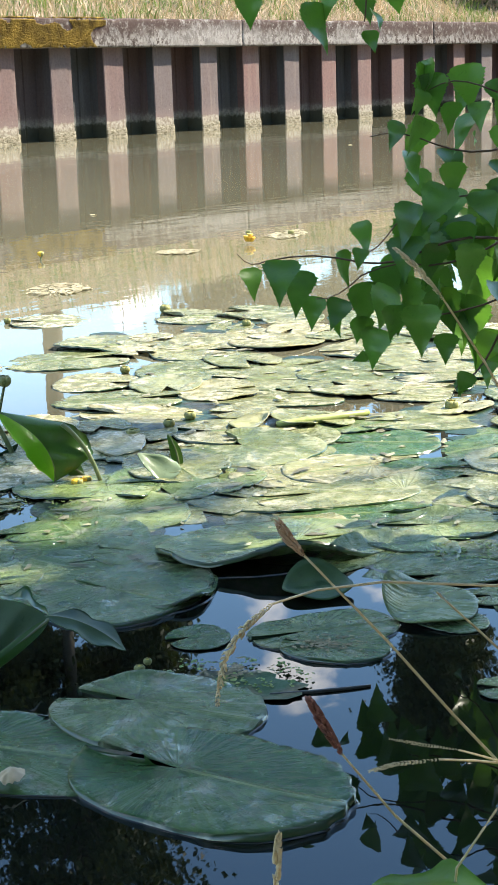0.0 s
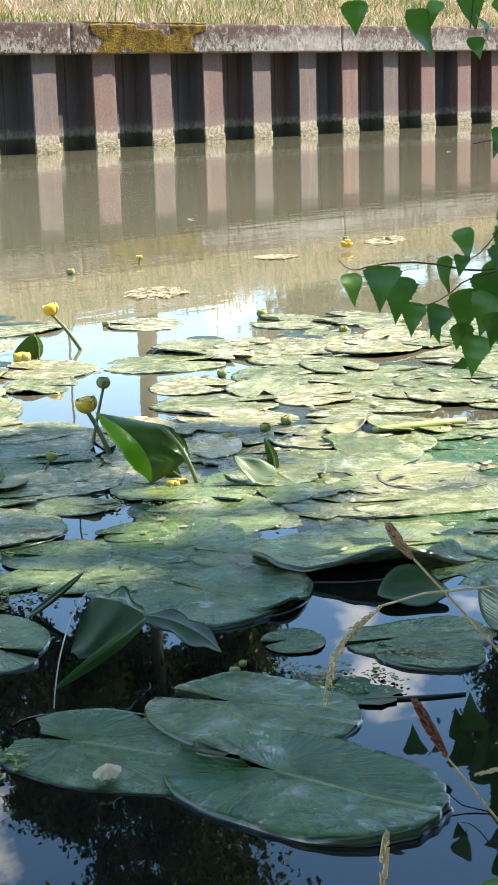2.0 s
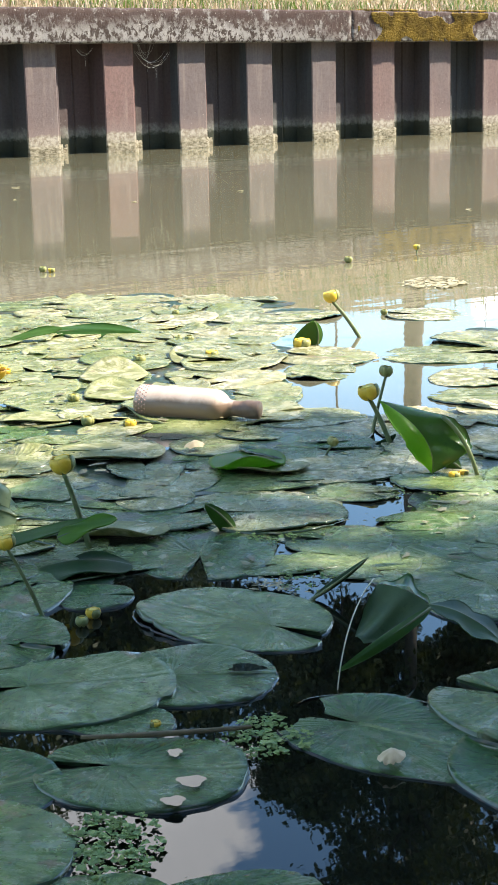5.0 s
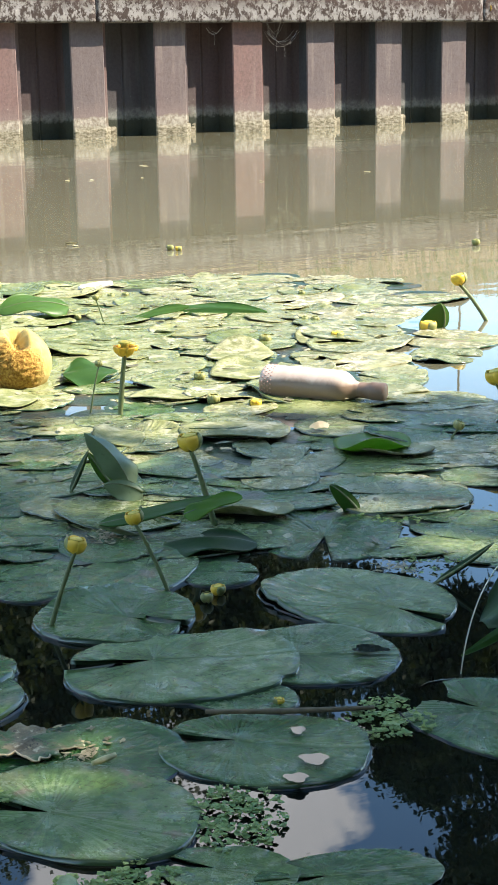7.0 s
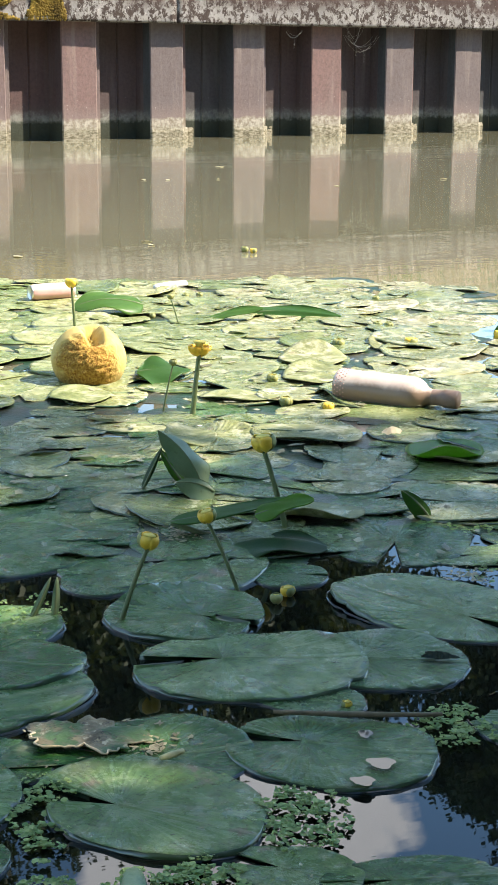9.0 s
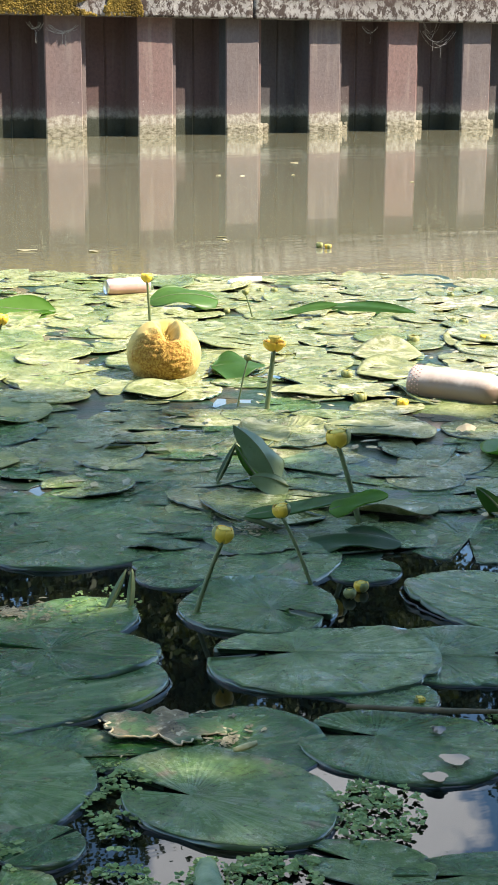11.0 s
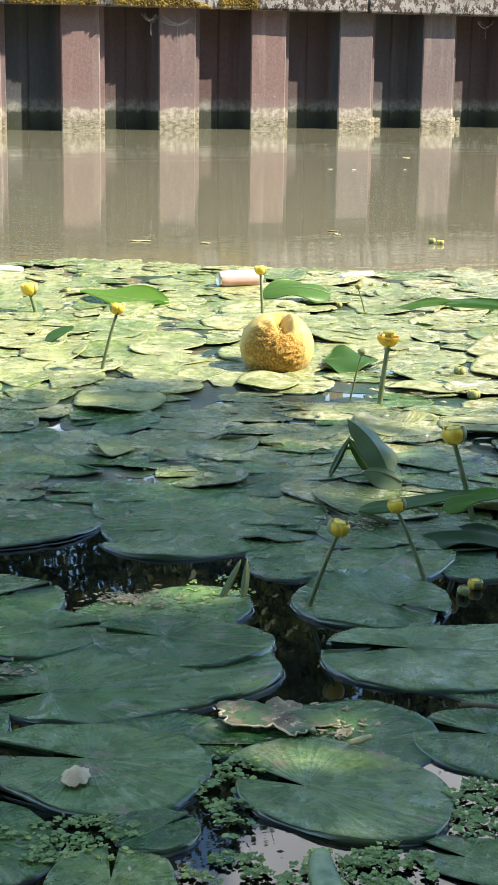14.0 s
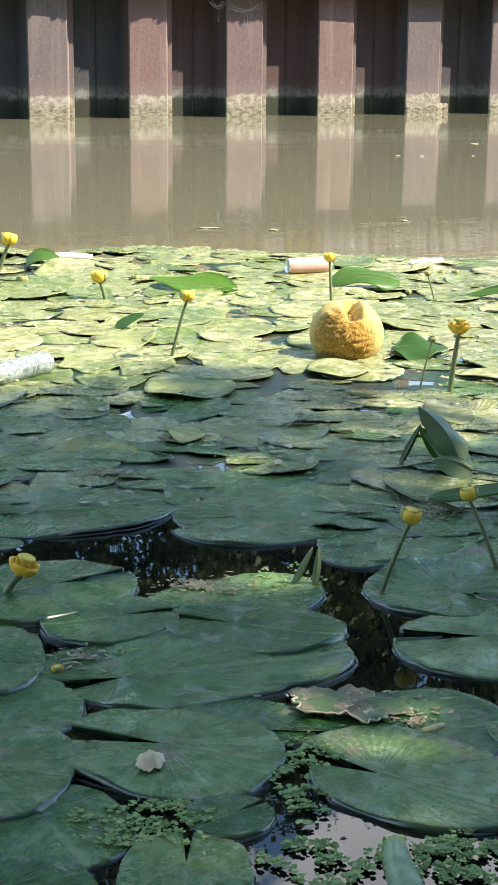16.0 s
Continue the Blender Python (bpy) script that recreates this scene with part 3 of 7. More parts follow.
def leaf_mesh(name, rim, curls, rnd, shift=0.13, drop=0.012, crimp=0.0, swell=1.0):
    """The leaf inside a rim, its stalk at -shift: hollow along the midrib, waved at the edge, curled up at curls (angle, width, height)."""
    verts, faces, n = [], [], len(rim)
    ph = [rnd.uniform(0, 6.28) for _ in range(6)]
    for r in RINGS:
        for x, y in rim:
            a, far = math.atan2(y, x), math.hypot(x, y)
            z = swell * (r ** 3 * (0.0030 * math.sin(2 * a + ph[2]) + 0.0034 * math.sin(3 * a + ph[3]) + 0.0026 * math.sin(7 * a + ph[4])) + 0.006 * (swell - 1) * math.sin(5.2 * x * r + ph[0]) * math.sin(6.1 * y * r + ph[3]))
            z += r ** 6 * (0.0016 + crimp * max(0, math.sin(1.1 * a + ph[5]))) * math.sin(29 * a + ph[1])
            z += 0.030 * r * abs(math.sin(a)) * far * (1 - 0.6 * r) - 0.008 * r
            pull = 1.0
            for c, w, h in curls:
                near = math.exp(-((math.atan2(math.sin(a - c), math.cos(a - c)) / w) ** 2)) * max(0, (r - 0.45) / 0.55) ** 2
                z += h * near
                pull -= 0.9 * h * near
            verts.append((x * r * pull - shift, y * r * pull, z))
    for j in range(len(RINGS) - 1):
        for k in range(n - 1):
            a = j * n + k
            faces.append((a, a + n, a + n + 1, a + 1) if j else (a, a + n, a + n + 1))
    base = (len(RINGS) - 1) * n
    low = len(verts)
    verts += [((x + shift) * 1.004 - shift, y * 1.004, z - drop) for x, y, z in verts[base:]]
    faces += [(base + k, low + k, low + k + 1, base + k + 1) for k in range(n - 1)]
    me = mesh_of(name, verts, faces, PAD)
    me.materials.append(MARGIN)
    for q in me.polygons[-(n - 1):]:
        q.material_index = 1
    return me


def pad_mesh(seed):
    """A floating leaf of about unit width for the crowd farther out."""
    rnd = random.Random(seed)
    tears = [(rnd.uniform(-2.4, 2.4), rnd.uniform(0.05, 0.13), rnd.uniform(0.03, 0.12)) for _ in range(rnd.randint(0, 3))]
    rim = leaf_outline(0.64, rnd.uniform(0.42, 0.5), rnd.uniform(0.42, 0.5), rnd.uniform(0.36, 0.44), rnd.uniform(0.36, 0.44), rnd.uniform(5, 26), rnd.uniform(5, 26), rnd, tears)
    curls = [(rnd.uniform(-3, 3), rnd.uniform(0.25, 0.8), rnd.choice((0.012, 0.02, 0.035, 0.05))) for _ in range(rnd.randint(0, 3))]
    return leaf_mesh("lily_pad", rim, curls, rnd, crimp=0.003, swell=1.25)


def midrib_mesh():
    verts, faces = [], []
    for i in range(13):
        s = i / 12
        x, w, h = -0.12 + 0.56 * s, 0.011 * (1 - 0.75 * s), 0.006 * (1 - 0.8 * s)
        z = -0.004 * s
        verts += [(x, -w, z - 0.002), (x, 0, z + h), (x, w, z - 0.002)]
    for i in range(12):
        for j in range(2):
            a = i * 3 + j
            faces.append((a, a + 3, a + 4, a + 1))
    return mesh_of("midrib", verts, faces, PAD)


MIDRIB = midrib_mesh()
PAD_MESHES = [pad_mesh(i) for i in range(20)]
SUNLIT_MESHES = [me.copy() for me in PAD_MESHES]
for me in SUNLIT_MESHES:
    me.name = "old_lily_pad"
    me.materials[0] = SUNLIT_PAD
PADS = []
pad_rnd = random.Random(5)


def pad(x, y, width, depth, heading, notch, level, tip=0.0):
    """A floating leaf: its middle, its size across and along the view heading, the way of its notch, and its layer."""
    # farther out more pads take the pale copy, which paints in full sun
    sunlit = pad_rnd.uniform(2.3, 4.5) < math.hypot(x - 0.2, y - 0.25)
    ob = new("lily_pad", (SUNLIT_MESHES if sunlit else PAD_MESHES)[pad_rnd.randrange(len(PAD_MESHES))])
    a = radians(notch)
    # the mesh's notch is at -x: turn it so that it points along the notch angle
    turn = Matrix.Rotation(a + math.pi, 4, "Z")
    lean = 0.010 + tip + 0.011 * min(1, max(0, math.hypot(x - 0.2, y - 0.25) - 2.4))
    tilt = Euler((pad_rnd.uniform(-lean, lean), pad_rnd.uniform(-lean, lean), 0)).to_matrix().to_4x4()
    m = pose(x, y, 0.0020 + 0.0016 * level + 0.2 * tip * width + pad_rnd.uniform(0, 0.0012), 0, 0, heading) @ tilt @ turn
    sx, sy = math.hypot(width * math.cos(a), depth * math.sin(a)), math.hypot(width * math.sin(a), depth * math.cos(a))
    ob.matrix_world = m @ Matrix.Diagonal((sx, sy, (sx + sy) / 2, 1))
    rib = new("midrib", MIDRIB)
    rib.parent = ob
    PADS.append((x, y, max(width, depth) / 2))
    return tagged(ob, "pale green water lily pad floating on the canal" if sunlit else "dark green heart-shaped water lily pad floating on the canal", "lily pad", "lily pads on the water")


def wet_rim(rim, parent, level):
    """The water drawn up along the rim of a leaf that lies in it."""
    verts, faces, n = [], [], len(rim)
    for out, z in ((-0.002, 0.0022), (0.0002, 0.0018), (0.0009, 0.0008), (0.0018, 0.0002), (0.0026, -0.0004)):
        for i, (x, y) in enumerate(rim):
            (x0, y0), (x1, y1) = rim[max(i - 1, 0)], rim[min(i + 1, n - 1)]
            d = math.hypot(x1 - x0, y1 - y0) or 1
            verts.append((x + (y1 - y0) / d * out, y - (x1 - x0) / d * out, z - level))
    faces = [(j * n + k, (j + 1) * n + k, (j + 1) * n + k + 1, j * n + k + 1) for j in range(4) for k in range(3, n - 4)]
    return part("wet_rim", verts, faces, MENISCUS, parent, "thin edge of raised water")


MENISCUS = Mat("drawn_up_water", 0.03, 0.6).done((0.012, 0.014, 0.010), 0.03, IOR=1.33)


def leaf(x, y, heading, fwd, left, right, lobe_l, lobe_r, gap_l, gap_r, layer, curls=(), frill=0.0):
    """A near leaf: its stalk, the way of its tip, the reach to tip, sides and lobes, the two halves of its notch, and its layer."""
    rnd = random.Random(int(1000 * x + 7000 * y))
    size = fwd + (lobe_l + lobe_r) / 2
    rim = leaf_outline(fwd, left, right, lobe_l, lobe_r, gap_l, gap_r, rnd, [(rnd.uniform(-2.2, 2.2), rnd.uniform(0.03, 0.07), rnd.uniform(0.02, 0.06)) for _ in range(rnd.randint(0, 2))])
    if frill:
        bite = [frill * max(0, math.sin(math.atan2(v, u) + 0.3)) ** 0.5 * (0.5 + 0.5 * math.sin(38 * math.atan2(v, u))) for u, v in rim]
        rim = [(u * (1 - b), v * (1 - b)) for (u, v), b in zip(rim, bite)]
    curls = [(radians(a), w, h) for a, w, h in curls] or [(rnd.uniform(-2.5, 2.5), rnd.uniform(0.3, 0.6), rnd.uniform(0.01, 0.03))]
    unit = [(u / size, v / size) for u, v in rim]
    level = 0.0012 + 0.0020 * layer
    me = leaf_mesh("lily_pad", unit, curls, rnd, drop=(level + 0.001) / size, crimp=rnd.choice((0.0, 0.002, 0.005)), swell=1.35)
    ob = new("lily_pad", me)
    m = pose(x, y, level, 0, 0, heading)
    ob.matrix_world = m @ Matrix.Scale(size, 4) @ Matrix.Translation((0.13, 0, 0))
    rib = new("midrib", MIDRIB)
    rib.parent = ob
    wet = wet_rim([(u * size, v * size) for u, v in unit], ob, level)
    wet.matrix_parent_inverse = Matrix.Identity(4)
    wet.matrix_basis = Matrix.Translation((-0.13, 0, 0)) @ Matrix.Scale(1 / size, 4)
    mid = m @ Vector(((fwd - (lobe_l + lobe_r) / 2) / 2, 0, 0))
    PADS.append((mid.x, mid.y, (size + left + right) / 4))
    tagged(ob, "dark green heart-shaped water lily pad floating on the canal", "lily pad", "lily pads on the water")
    return ob


leaf(1.729, 1.552, -82, 0.255, 0.138, 0.144, 0.159, 0.148, 10, 7, 5, ((20, 0.5, 0.02), (-170, 0.3, 0.03)), 0.035)
leaf(1.639, 1.856, -71, 0.300, 0.124, 0.133, 0.115, 0.124, 10, 7, 1, ((90, 0.4, 0.004),))
leaf(1.875, 1.763, -76, 0.208, 0.116, 0.150, 0.113, 0.122, 10, 10, 4)
leaf(2.272, 1.727, -35, 0.157, 0.086, 0.086, 0.104, 0.104, 5, 5, 2)
leaf(2.231, 1.669, -70, 0.111, 0.069, 0.069, 0.074, 0.074, 5, 5, 3)
leaf(1.802, 2.251, 107, 0.279, 0.125, 0.153, 0.112, 0.090, 10, 10, 3, ((10, 0.6, 0.03),))
leaf(1.338, 2.289, -27, 0.231, 0.112, 0.166, 0.135, 0.145, 10, 10, 4, ((20, 0.4, 0.04),))
leaf(1.538, 2.185, -33, 0.167, 0.125, 0.125, 0.111, 0.111, 5, 5, 2)
leaf(1.364, 2.115, -53, 0.113, 0.058, 0.058, 0.075, 0.075, 5, 5, 1)
leaf(1.280, 1.963, -44, 0.194, 0.103, 0.127, 0.100, 0.105, 10, 10, 3)
leaf(0.968, 1.921, -55, 0.193, 0.149, 0.099, 0.134, 0.085, 10, 10, 4)
leaf(1.055, 2.032, -12, 0.164, 0.142, 0.098, 0.189, 0.110, 10, 10, 2)
leaf(0.992, 2.479, -41, 0.181, 0.106, 0.106, 0.120, 0.120, 5, 5, 5)
leaf(0.755, 2.342, -5, 0.366, 0.173, 0.122, 0.140, 0.083, 10, 10, 3, ((-20, 0.5, 0.02),))
leaf(0.733, 2.105, -41, 0.172, 0.117, 0.139, 0.147, 0.142, 8, 12, 4, ((-120, 0.5, 0.02),))
leaf(0.841, 2.138, -15, 0.125, 0.085, 0.085, 0.090, 0.090, 6, 6, 1)
leaf(0.490, 2.114, -32, 0.123, 0.126, 0.126, 0.082, 0.082, 5, 5, 6, ((60, 0.6, 0.03),))
leaf(0.551, 2.308, -1, 0.128, 0.112, 0.112, 0.085, 0.085, 5, 5, 2)
leaf(0.559, 2.479, -21, 0.109, 0.133, 0.133, 0.072, 0.072, 5, 5, 5, ((40, 0.6, 0.03),))
leaf(0.830, 2.585, 179, 0.140, 0.105, 0.105, 0.092, 0.092, 5, 5, 4)
leaf(0.535, 1.972, -82, 0.136, 0.095, 0.095, 0.091, 0.091, 5, 5, 2)
leaf(0.659, 1.800, -112, 0.114, 0.079, 0.079, 0.076, 0.076, 5, 5, 3)
leaf(0.761, 1.895, -162, 0.065, 0.054, 0.054, 0.043, 0.043, 5, 5, 3)
leaf(0.858, 3.202, -1, 0.271, 0.166, 0.166, 0.180, 0.180, 5, 5, 2, ((-60, 0.8, 0.015),))
leaf(1.217, 3.030, -1, 0.228, 0.137, 0.184, 0.129, 0.158, 10, 10, 3)
leaf(1.188, 3.059, 169, 0.096, 0.110, 0.110, 0.064, 0.064, 5, 5, 2)
leaf(1.404, 2.790, -171, 0.109, 0.105, 0.105, 0.072, 0.072, 5, 5, 2)
leaf(1.402, 2.485, 128, 0.160, 0.120, 0.150, 0.110, 0.110, 10, 3, 4, ((-30, 0.6, 0.06), (170, 0.3, 0.04)))
leaf(1.568, 2.709, -153, 0.166, 0.102, 0.102, 0.110, 0.110, 5, 5, 3)
leaf(1.676, 2.593, 147, 0.086, 0.069, 0.069, 0.057, 0.057, 5, 5, 2)
leaf(1.352, 2.775, -43, 0.096, 0.107, 0.107, 0.064, 0.064, 5, 5, 2)
leaf(0.764, 2.758, -171, 0.210, 0.136, 0.136, 0.140, 0.140, 5, 5, 6, ((170, 0.4, 0.012),))
leaf(1.00, 2.60, 8, 0.200, 0.110, 0.110, 0.125, 0.125, 5, 5, 2)

leaf(2.246, 2.169, -86, 0.184, 0.185, 0.185, 0.122, 0.122, 6, 6, 3, ((-20, 0.4, 0.015), (60, 0.3, 0.015)))
leaf(2.338, 2.057, -156, 0.138, 0.058, 0.058, 0.092, 0.092, 6, 6, 2, ((20, 0.5, 0.08),))
leaf(2.666, 2.048, 144, 0.294, 0.169, 0.169, 0.195, 0.195, 6, 6, 4, ((70, 0.7, 0.10), (10, 0.3, 0.05)))
leaf(2.182, 2.338, -36, 0.107, 0.107, 0.107, 0.071, 0.071, 6, 6, 2)
pad(2.45, 1.56, 0.15, 0.10, -57, 150, 1)
pad(2.45, 2.44, 0.32, 0.29, -58, 300, 2)
pad(3.03, 2.20, 0.37, 0.25, -59, 200, 3)
pad(3.24, 2.30, 0.39, 0.24, -59, 30, 2)
pad(3.09, 2.87, 0.28, 0.29, -59, 10, 1)
pad(3.37, 2.81, 0.26, 0.35, -60, 190, 3)
pad(3.47, 2.39, 0.31, 0.29, -59, 180, 2)
pad(3.75, 2.42, 0.34, 0.26, -60, 190, 2)
pad(3.73, 2.16, 0.21, 0.24, -60, 40, 1)
pad(4.01, 2.62, 0.23, 0.18, -61, 170, 2)
pad(4.12, 2.67, 0.34, 0.22, -61, 10, 1)
pad(4.22, 3.00, 0.31, 0.42, -61, 0, 3)
pad(4.36, 2.72, 0.33, 0.34, -61, 190, 2)
pad(4.00, 3.17, 0.32, 0.41, -61, 190, 3)
pad(3.99, 3.45, 0.31, 0.40, -61, 30, 2)
pad(4.29, 3.69, 0.30, 0.42, -62, 10, 2)
pad(4.23, 4.03, 0.39, 0.40, -62, 0, 2)
pad(3.94, 3.95, 0.43, 0.35, -62, 20, 3)
pad(4.54, 4.64, 0.30, 0.39, -63, 200, 1)
pad(4.91, 4.18, 0.32, 0.43, -64, 190, 1)
pad(4.75, 3.90, 0.19, 0.23, -63, 90, 1)
pad(4.65, 3.73, 0.21, 0.24, -63, 0, 1)
pad(4.60, 3.16, 0.33, 0.34, -62, 200, 2)
pad(4.88, 3.49, 0.20, 0.31, -63, 190, 1)
pad(3.70, 3.59, 0.26, 0.29, -61, 0, 2)
pad(3.54, 3.34, 0.39, 0.27, -61, 10, 3)
pad(3.42, 3.15, 0.34, 0.23, -60, 180, 2)
pad(3.79, 2.96, 0.41, 0.23, -61, 170, 1)
pad(4.21, 3.25, 0.27, 0.24, -62, 20, 1)
pad(4.72, 2.86, 0.26, 0.36, -62, 10, 2)
pad(2.32, 2.26, 0.34, 0.21, -57, 340, 1)
pad(2.15, 1.87, 0.10, 0.13, -57, 200, 1)
pad(2.90, 2.30, 0.36, 0.25, -58, 170, 1)
pad(2.91, 2.07, 0.32, 0.20, -58, 10, 1)
pad(2.94, 1.86, 0.24, 0.23, -58, 190, 3)
pad(2.81, 1.86, 0.21, 0.19, -58, 350, 2)
pad(2.67, 1.68, 0.22, 0.13, -57, 200, 2)
pad(3.32, 1.98, 0.24, 0.24, -59, 180, 2)
pad(3.10, 1.88, 0.20, 0.17, -58, 0, 2)
pad(2.61, 1.55, 0.14, 0.11, -57, 190, 1)
pad(2.24, 1.33, 0.10, 0.10, -56, 180, 1)
pad(2.27, 2.81, 0.30, 0.36, -51, 200, 3)
pad(2.50, 2.82, 0.21, 0.13, -52, 10, 1)
pad(2.96, 3.49, 0.30, 0.27, -53, 190, 1)
pad(3.04, 3.81, 0.22, 0.35, -53, 180, 2)
pad(3.63, 4.20, 0.33, 0.38, -54, 180, 2)
pad(3.43, 4.01, 0.22, 0.35, -54, 0, 1)
pad(3.80, 4.78, 0.26, 0.40, -55, 170, 1)
pad(2.25, 2.81, 0.33, 0.31, -43, 170, 3)
pad(2.14, 3.09, 0.17, 0.22, -43, 190, 3)
pad(2.40, 3.05, 0.32, 0.18, -43, 0, 2)
pad(2.62, 3.00, 0.28, 0.26, -43, 10, 2)
pad(2.51, 2.82, 0.18, 0.17, -43, 340, 1)
pad(2.23, 2.56, 0.21, 0.23, -43, 170, 2)
pad(2.07, 2.51, 0.22, 0.12, -42, 200, 1)
pad(2.44, 2.55, 0.17, 0.15, -43, 200, 3)
pad(2.41, 2.40, 0.27, 0.22, -43, 20, 2)
pad(1.71, 2.79, 0.29, 0.18, -42, 20, 2)
pad(1.84, 2.76, 0.16, 0.21, -42, 200, 1)
pad(2.06, 3.56, 0.21, 0.28, -43, 10, 1)
pad(2.95, 3.49, 0.29, 0.26, -44, 190, 1)
pad(2.26, 3.91, 0.16, 0.23, -44, 200, 1)
pad(3.09, 3.87, 0.22, 0.34, -45, 180, 1)
pad(2.38, 4.01, 0.27, 0.21, -44, 190, 2)
pad(2.53, 4.20, 0.23, 0.32, -45, 340, 1)
pad(2.86, 4.42, 0.32, 0.36, -45, 190, 2)
pad(2.91, 4.69, 0.25, 0.26, -45, 20, 1)
pad(3.57, 5.49, 0.33, 0.40, -47, 180, 2)
pad(3.93, 5.79, 0.46, 0.47, -47, 0, 1)
pad(4.20, 5.65, 0.21, 0.33, -48, 190, 1)
pad(3.24, 4.88, 0.46, 0.46, -46, 0, 2)
pad(3.63, 5.00, 0.18, 0.28, -46, 170, 1)
pad(3.89, 4.98, 0.32, 0.48, -47, 190, 1)
pad(1.18, 4.02, 0.14, 0.22, -21, 180, 2)
pad(1.19, 3.33, 0.26, 0.18, -22, 190, 3)
pad(1.02, 3.42, 0.12, 0.17, -21, 0, 2)
pad(1.12, 3.60, 0.13, 0.14, -21, 190, 2)
pad(1.35, 3.54, 0.12, 0.15, -21, 10, 2)
pad(1.53, 3.67, 0.28, 0.36, -21, 30, 3)
pad(1.67, 3.90, 0.15, 0.24, -21, 200, 2)
pad(1.59, 4.12, 0.22, 0.25, -21, 10, 2)
pad(1.27, 3.78, 0.19, 0.28, -21, 10, 1)
pad(1.96, 3.71, 0.12, 0.19, -21, 190, 1)
pad(1.76, 3.54, 0.17, 0.12, -21, 200, 2)
pad(2.09, 3.60, 0.22, 0.32, -21, 170, 3)
pad(1.05, 4.13, 0.21, 0.32, -20, 180, 2)
pad(1.17, 4.07, 0.20, 0.31, -20, 20, 1)
pad(1.68, 5.76, 0.23, 0.36, -19, 180, 2)
pad(1.42, 5.55, 0.29, 0.45, -19, 0, 2)
pad(1.72, 6.26, 0.17, 0.26, -19, 190, 2)
pad(1.82, 4.56, 0.29, 0.41, -20, 20, 3)
pad(2.32, 6.81, 0.28, 0.44, -19, 190, 1)
pad(2.08, 4.25, 0.25, 0.38, -20, 180, 2)
pad(2.38, 4.46, 0.18, 0.27, -20, 190, 2)
pad(1.15, 4.52, 0.25, 0.38, -20, 200, 1)
pad(1.62, 3.91, 0.23, 0.29, -20, 170, 2)
pad(1.80, 3.92, 0.21, 0.30, -20, 200, 2)
pad(1.62, 3.60, 0.25, 0.30, -20, 10, 2)
pad(1.77, 3.55, 0.20, 0.21, -20, 200, 2)
pad(1.36, 3.70, 0.16, 0.24, -20, 190, 3)
pad(1.01, 3.56, 0.23, 0.20, -20, 10, 2)
pad(1.18, 3.60, 0.25, 0.22, -20, 340, 2)
pad(1.44, 3.38, 0.19, 0.24, -20, 200, 2)
pad(1.56, 3.27, 0.20, 0.22, -20, 10, 1)
pad(1.41, 2.96, 0.16, 0.23, -21, 340, 2)
pad(1.19, 1.58, 0.22, 0.12, -33, 190, 2)
pad(1.08, 1.67, 0.17, 0.10, -33, 160, 1)
pad(4.16, 5.02, 0.39, 0.45, -47, 200, 1)
pad(3.82, 5.71, 0.38, 0.34, -34, 180, 1)
pad(3.51, 6.06, 0.41, 0.30, -34, 0, 1)
pad(3.49, 5.35, 0.33, 0.32, -34, 190, 2)
pad(2.26, 5.02, 0.21, 0.32, -34, 20, 1)
pad(2.00, 3.86, 0.30, 0.23, -34, 190, 2)
pad(1.88, 4.10, 0.17, 0.18, -34, 10, 1)
pad(2.31, 3.66, 0.34, 0.23, -34, 180, 2)
pad(2.10, 3.67, 0.20, 0.32, -34, 20, 2)
pad(2.33, 3.58, 0.29, 0.27, -34, 170, 3)
pad(2.15, 3.09, 0.17, 0.19, -33, 190, 2)
pad(2.27, 2.95, 0.19, 0.17, -33, 10, 1)
pad(2.37, 4.44, 0.18, 0.28, -34, 180, 3)
pad(2.38, 4.01, 0.21, 0.15, -34, 190, 2)
pad(2.59, 4.14, 0.17, 0.21, -34, 200, 1)
pad(2.45, 3.30, 0.17, 0.21, -33, 180, 1)
pad(1.68, 3.38, 0.28, 0.25, -33, 20, 1)
pad(1.77, 3.55, 0.19, 0.19, -33, 190, 2)

# ---- plants on the water ----
GREEN = leaf_material("upright_lily_leaf", (0.034, 0.098, 0.020), (0.10, 0.20, 0.036), 0.36, 0.42)
PALE_GREEN = leaf_material("grey_green_lily_leaf", (0.09, 0.15, 0.08), (0.25, 0.31, 0.19), 0.26, 0.15)
BRIGHT = leaf_material("young_lily_leaf", (0.10, 0.22, 0.03), (0.19, 0.34, 0.065), 0.28, 0.6)
DARK = leaf_material("old_dark_lily_leaf", (0.016, 0.046, 0.018), (0.052, 0.105, 0.034), 0.42, 0.25)
STEM = plain("lily_stem", (0.10, 0.14, 0.055), (0.17, 0.19, 0.09), 0.5, 30, 0.2)
PETAL = plain("yellow_sepal", (0.60, 0.36, 0.02), (0.76, 0.52, 0.06), 0.45, 40, 0.2)
ORANGE = plain("orange_sepal", (0.70, 0.36, 0.02), (0.80, 0.50, 0.04), 0.45, 40, 0.2)
BUD = plain("green_sepal", (0.13, 0.16, 0.05), (0.33, 0.31, 0.11), 0.5, 60, 0.4)
# lighter green that paints in the light shining through one leaf half
LIT_HALF = leaf_material("lit_lily_leaf", (0.14, 0.32, 0.025), (0.25, 0.46, 0.05), 0.28, 0.65)
GLOSSY = leaf_material("glossy_lily_leaf", (0.014, 0.058, 0.012), (0.040, 0.115, 0.022), 0.20, 0.22)
DROOPING = leaf_material("drooping_lily_leaf", (0.014, 0.042, 0.016), (0.075, 0.125, 0.058), 0.42, 0.2)
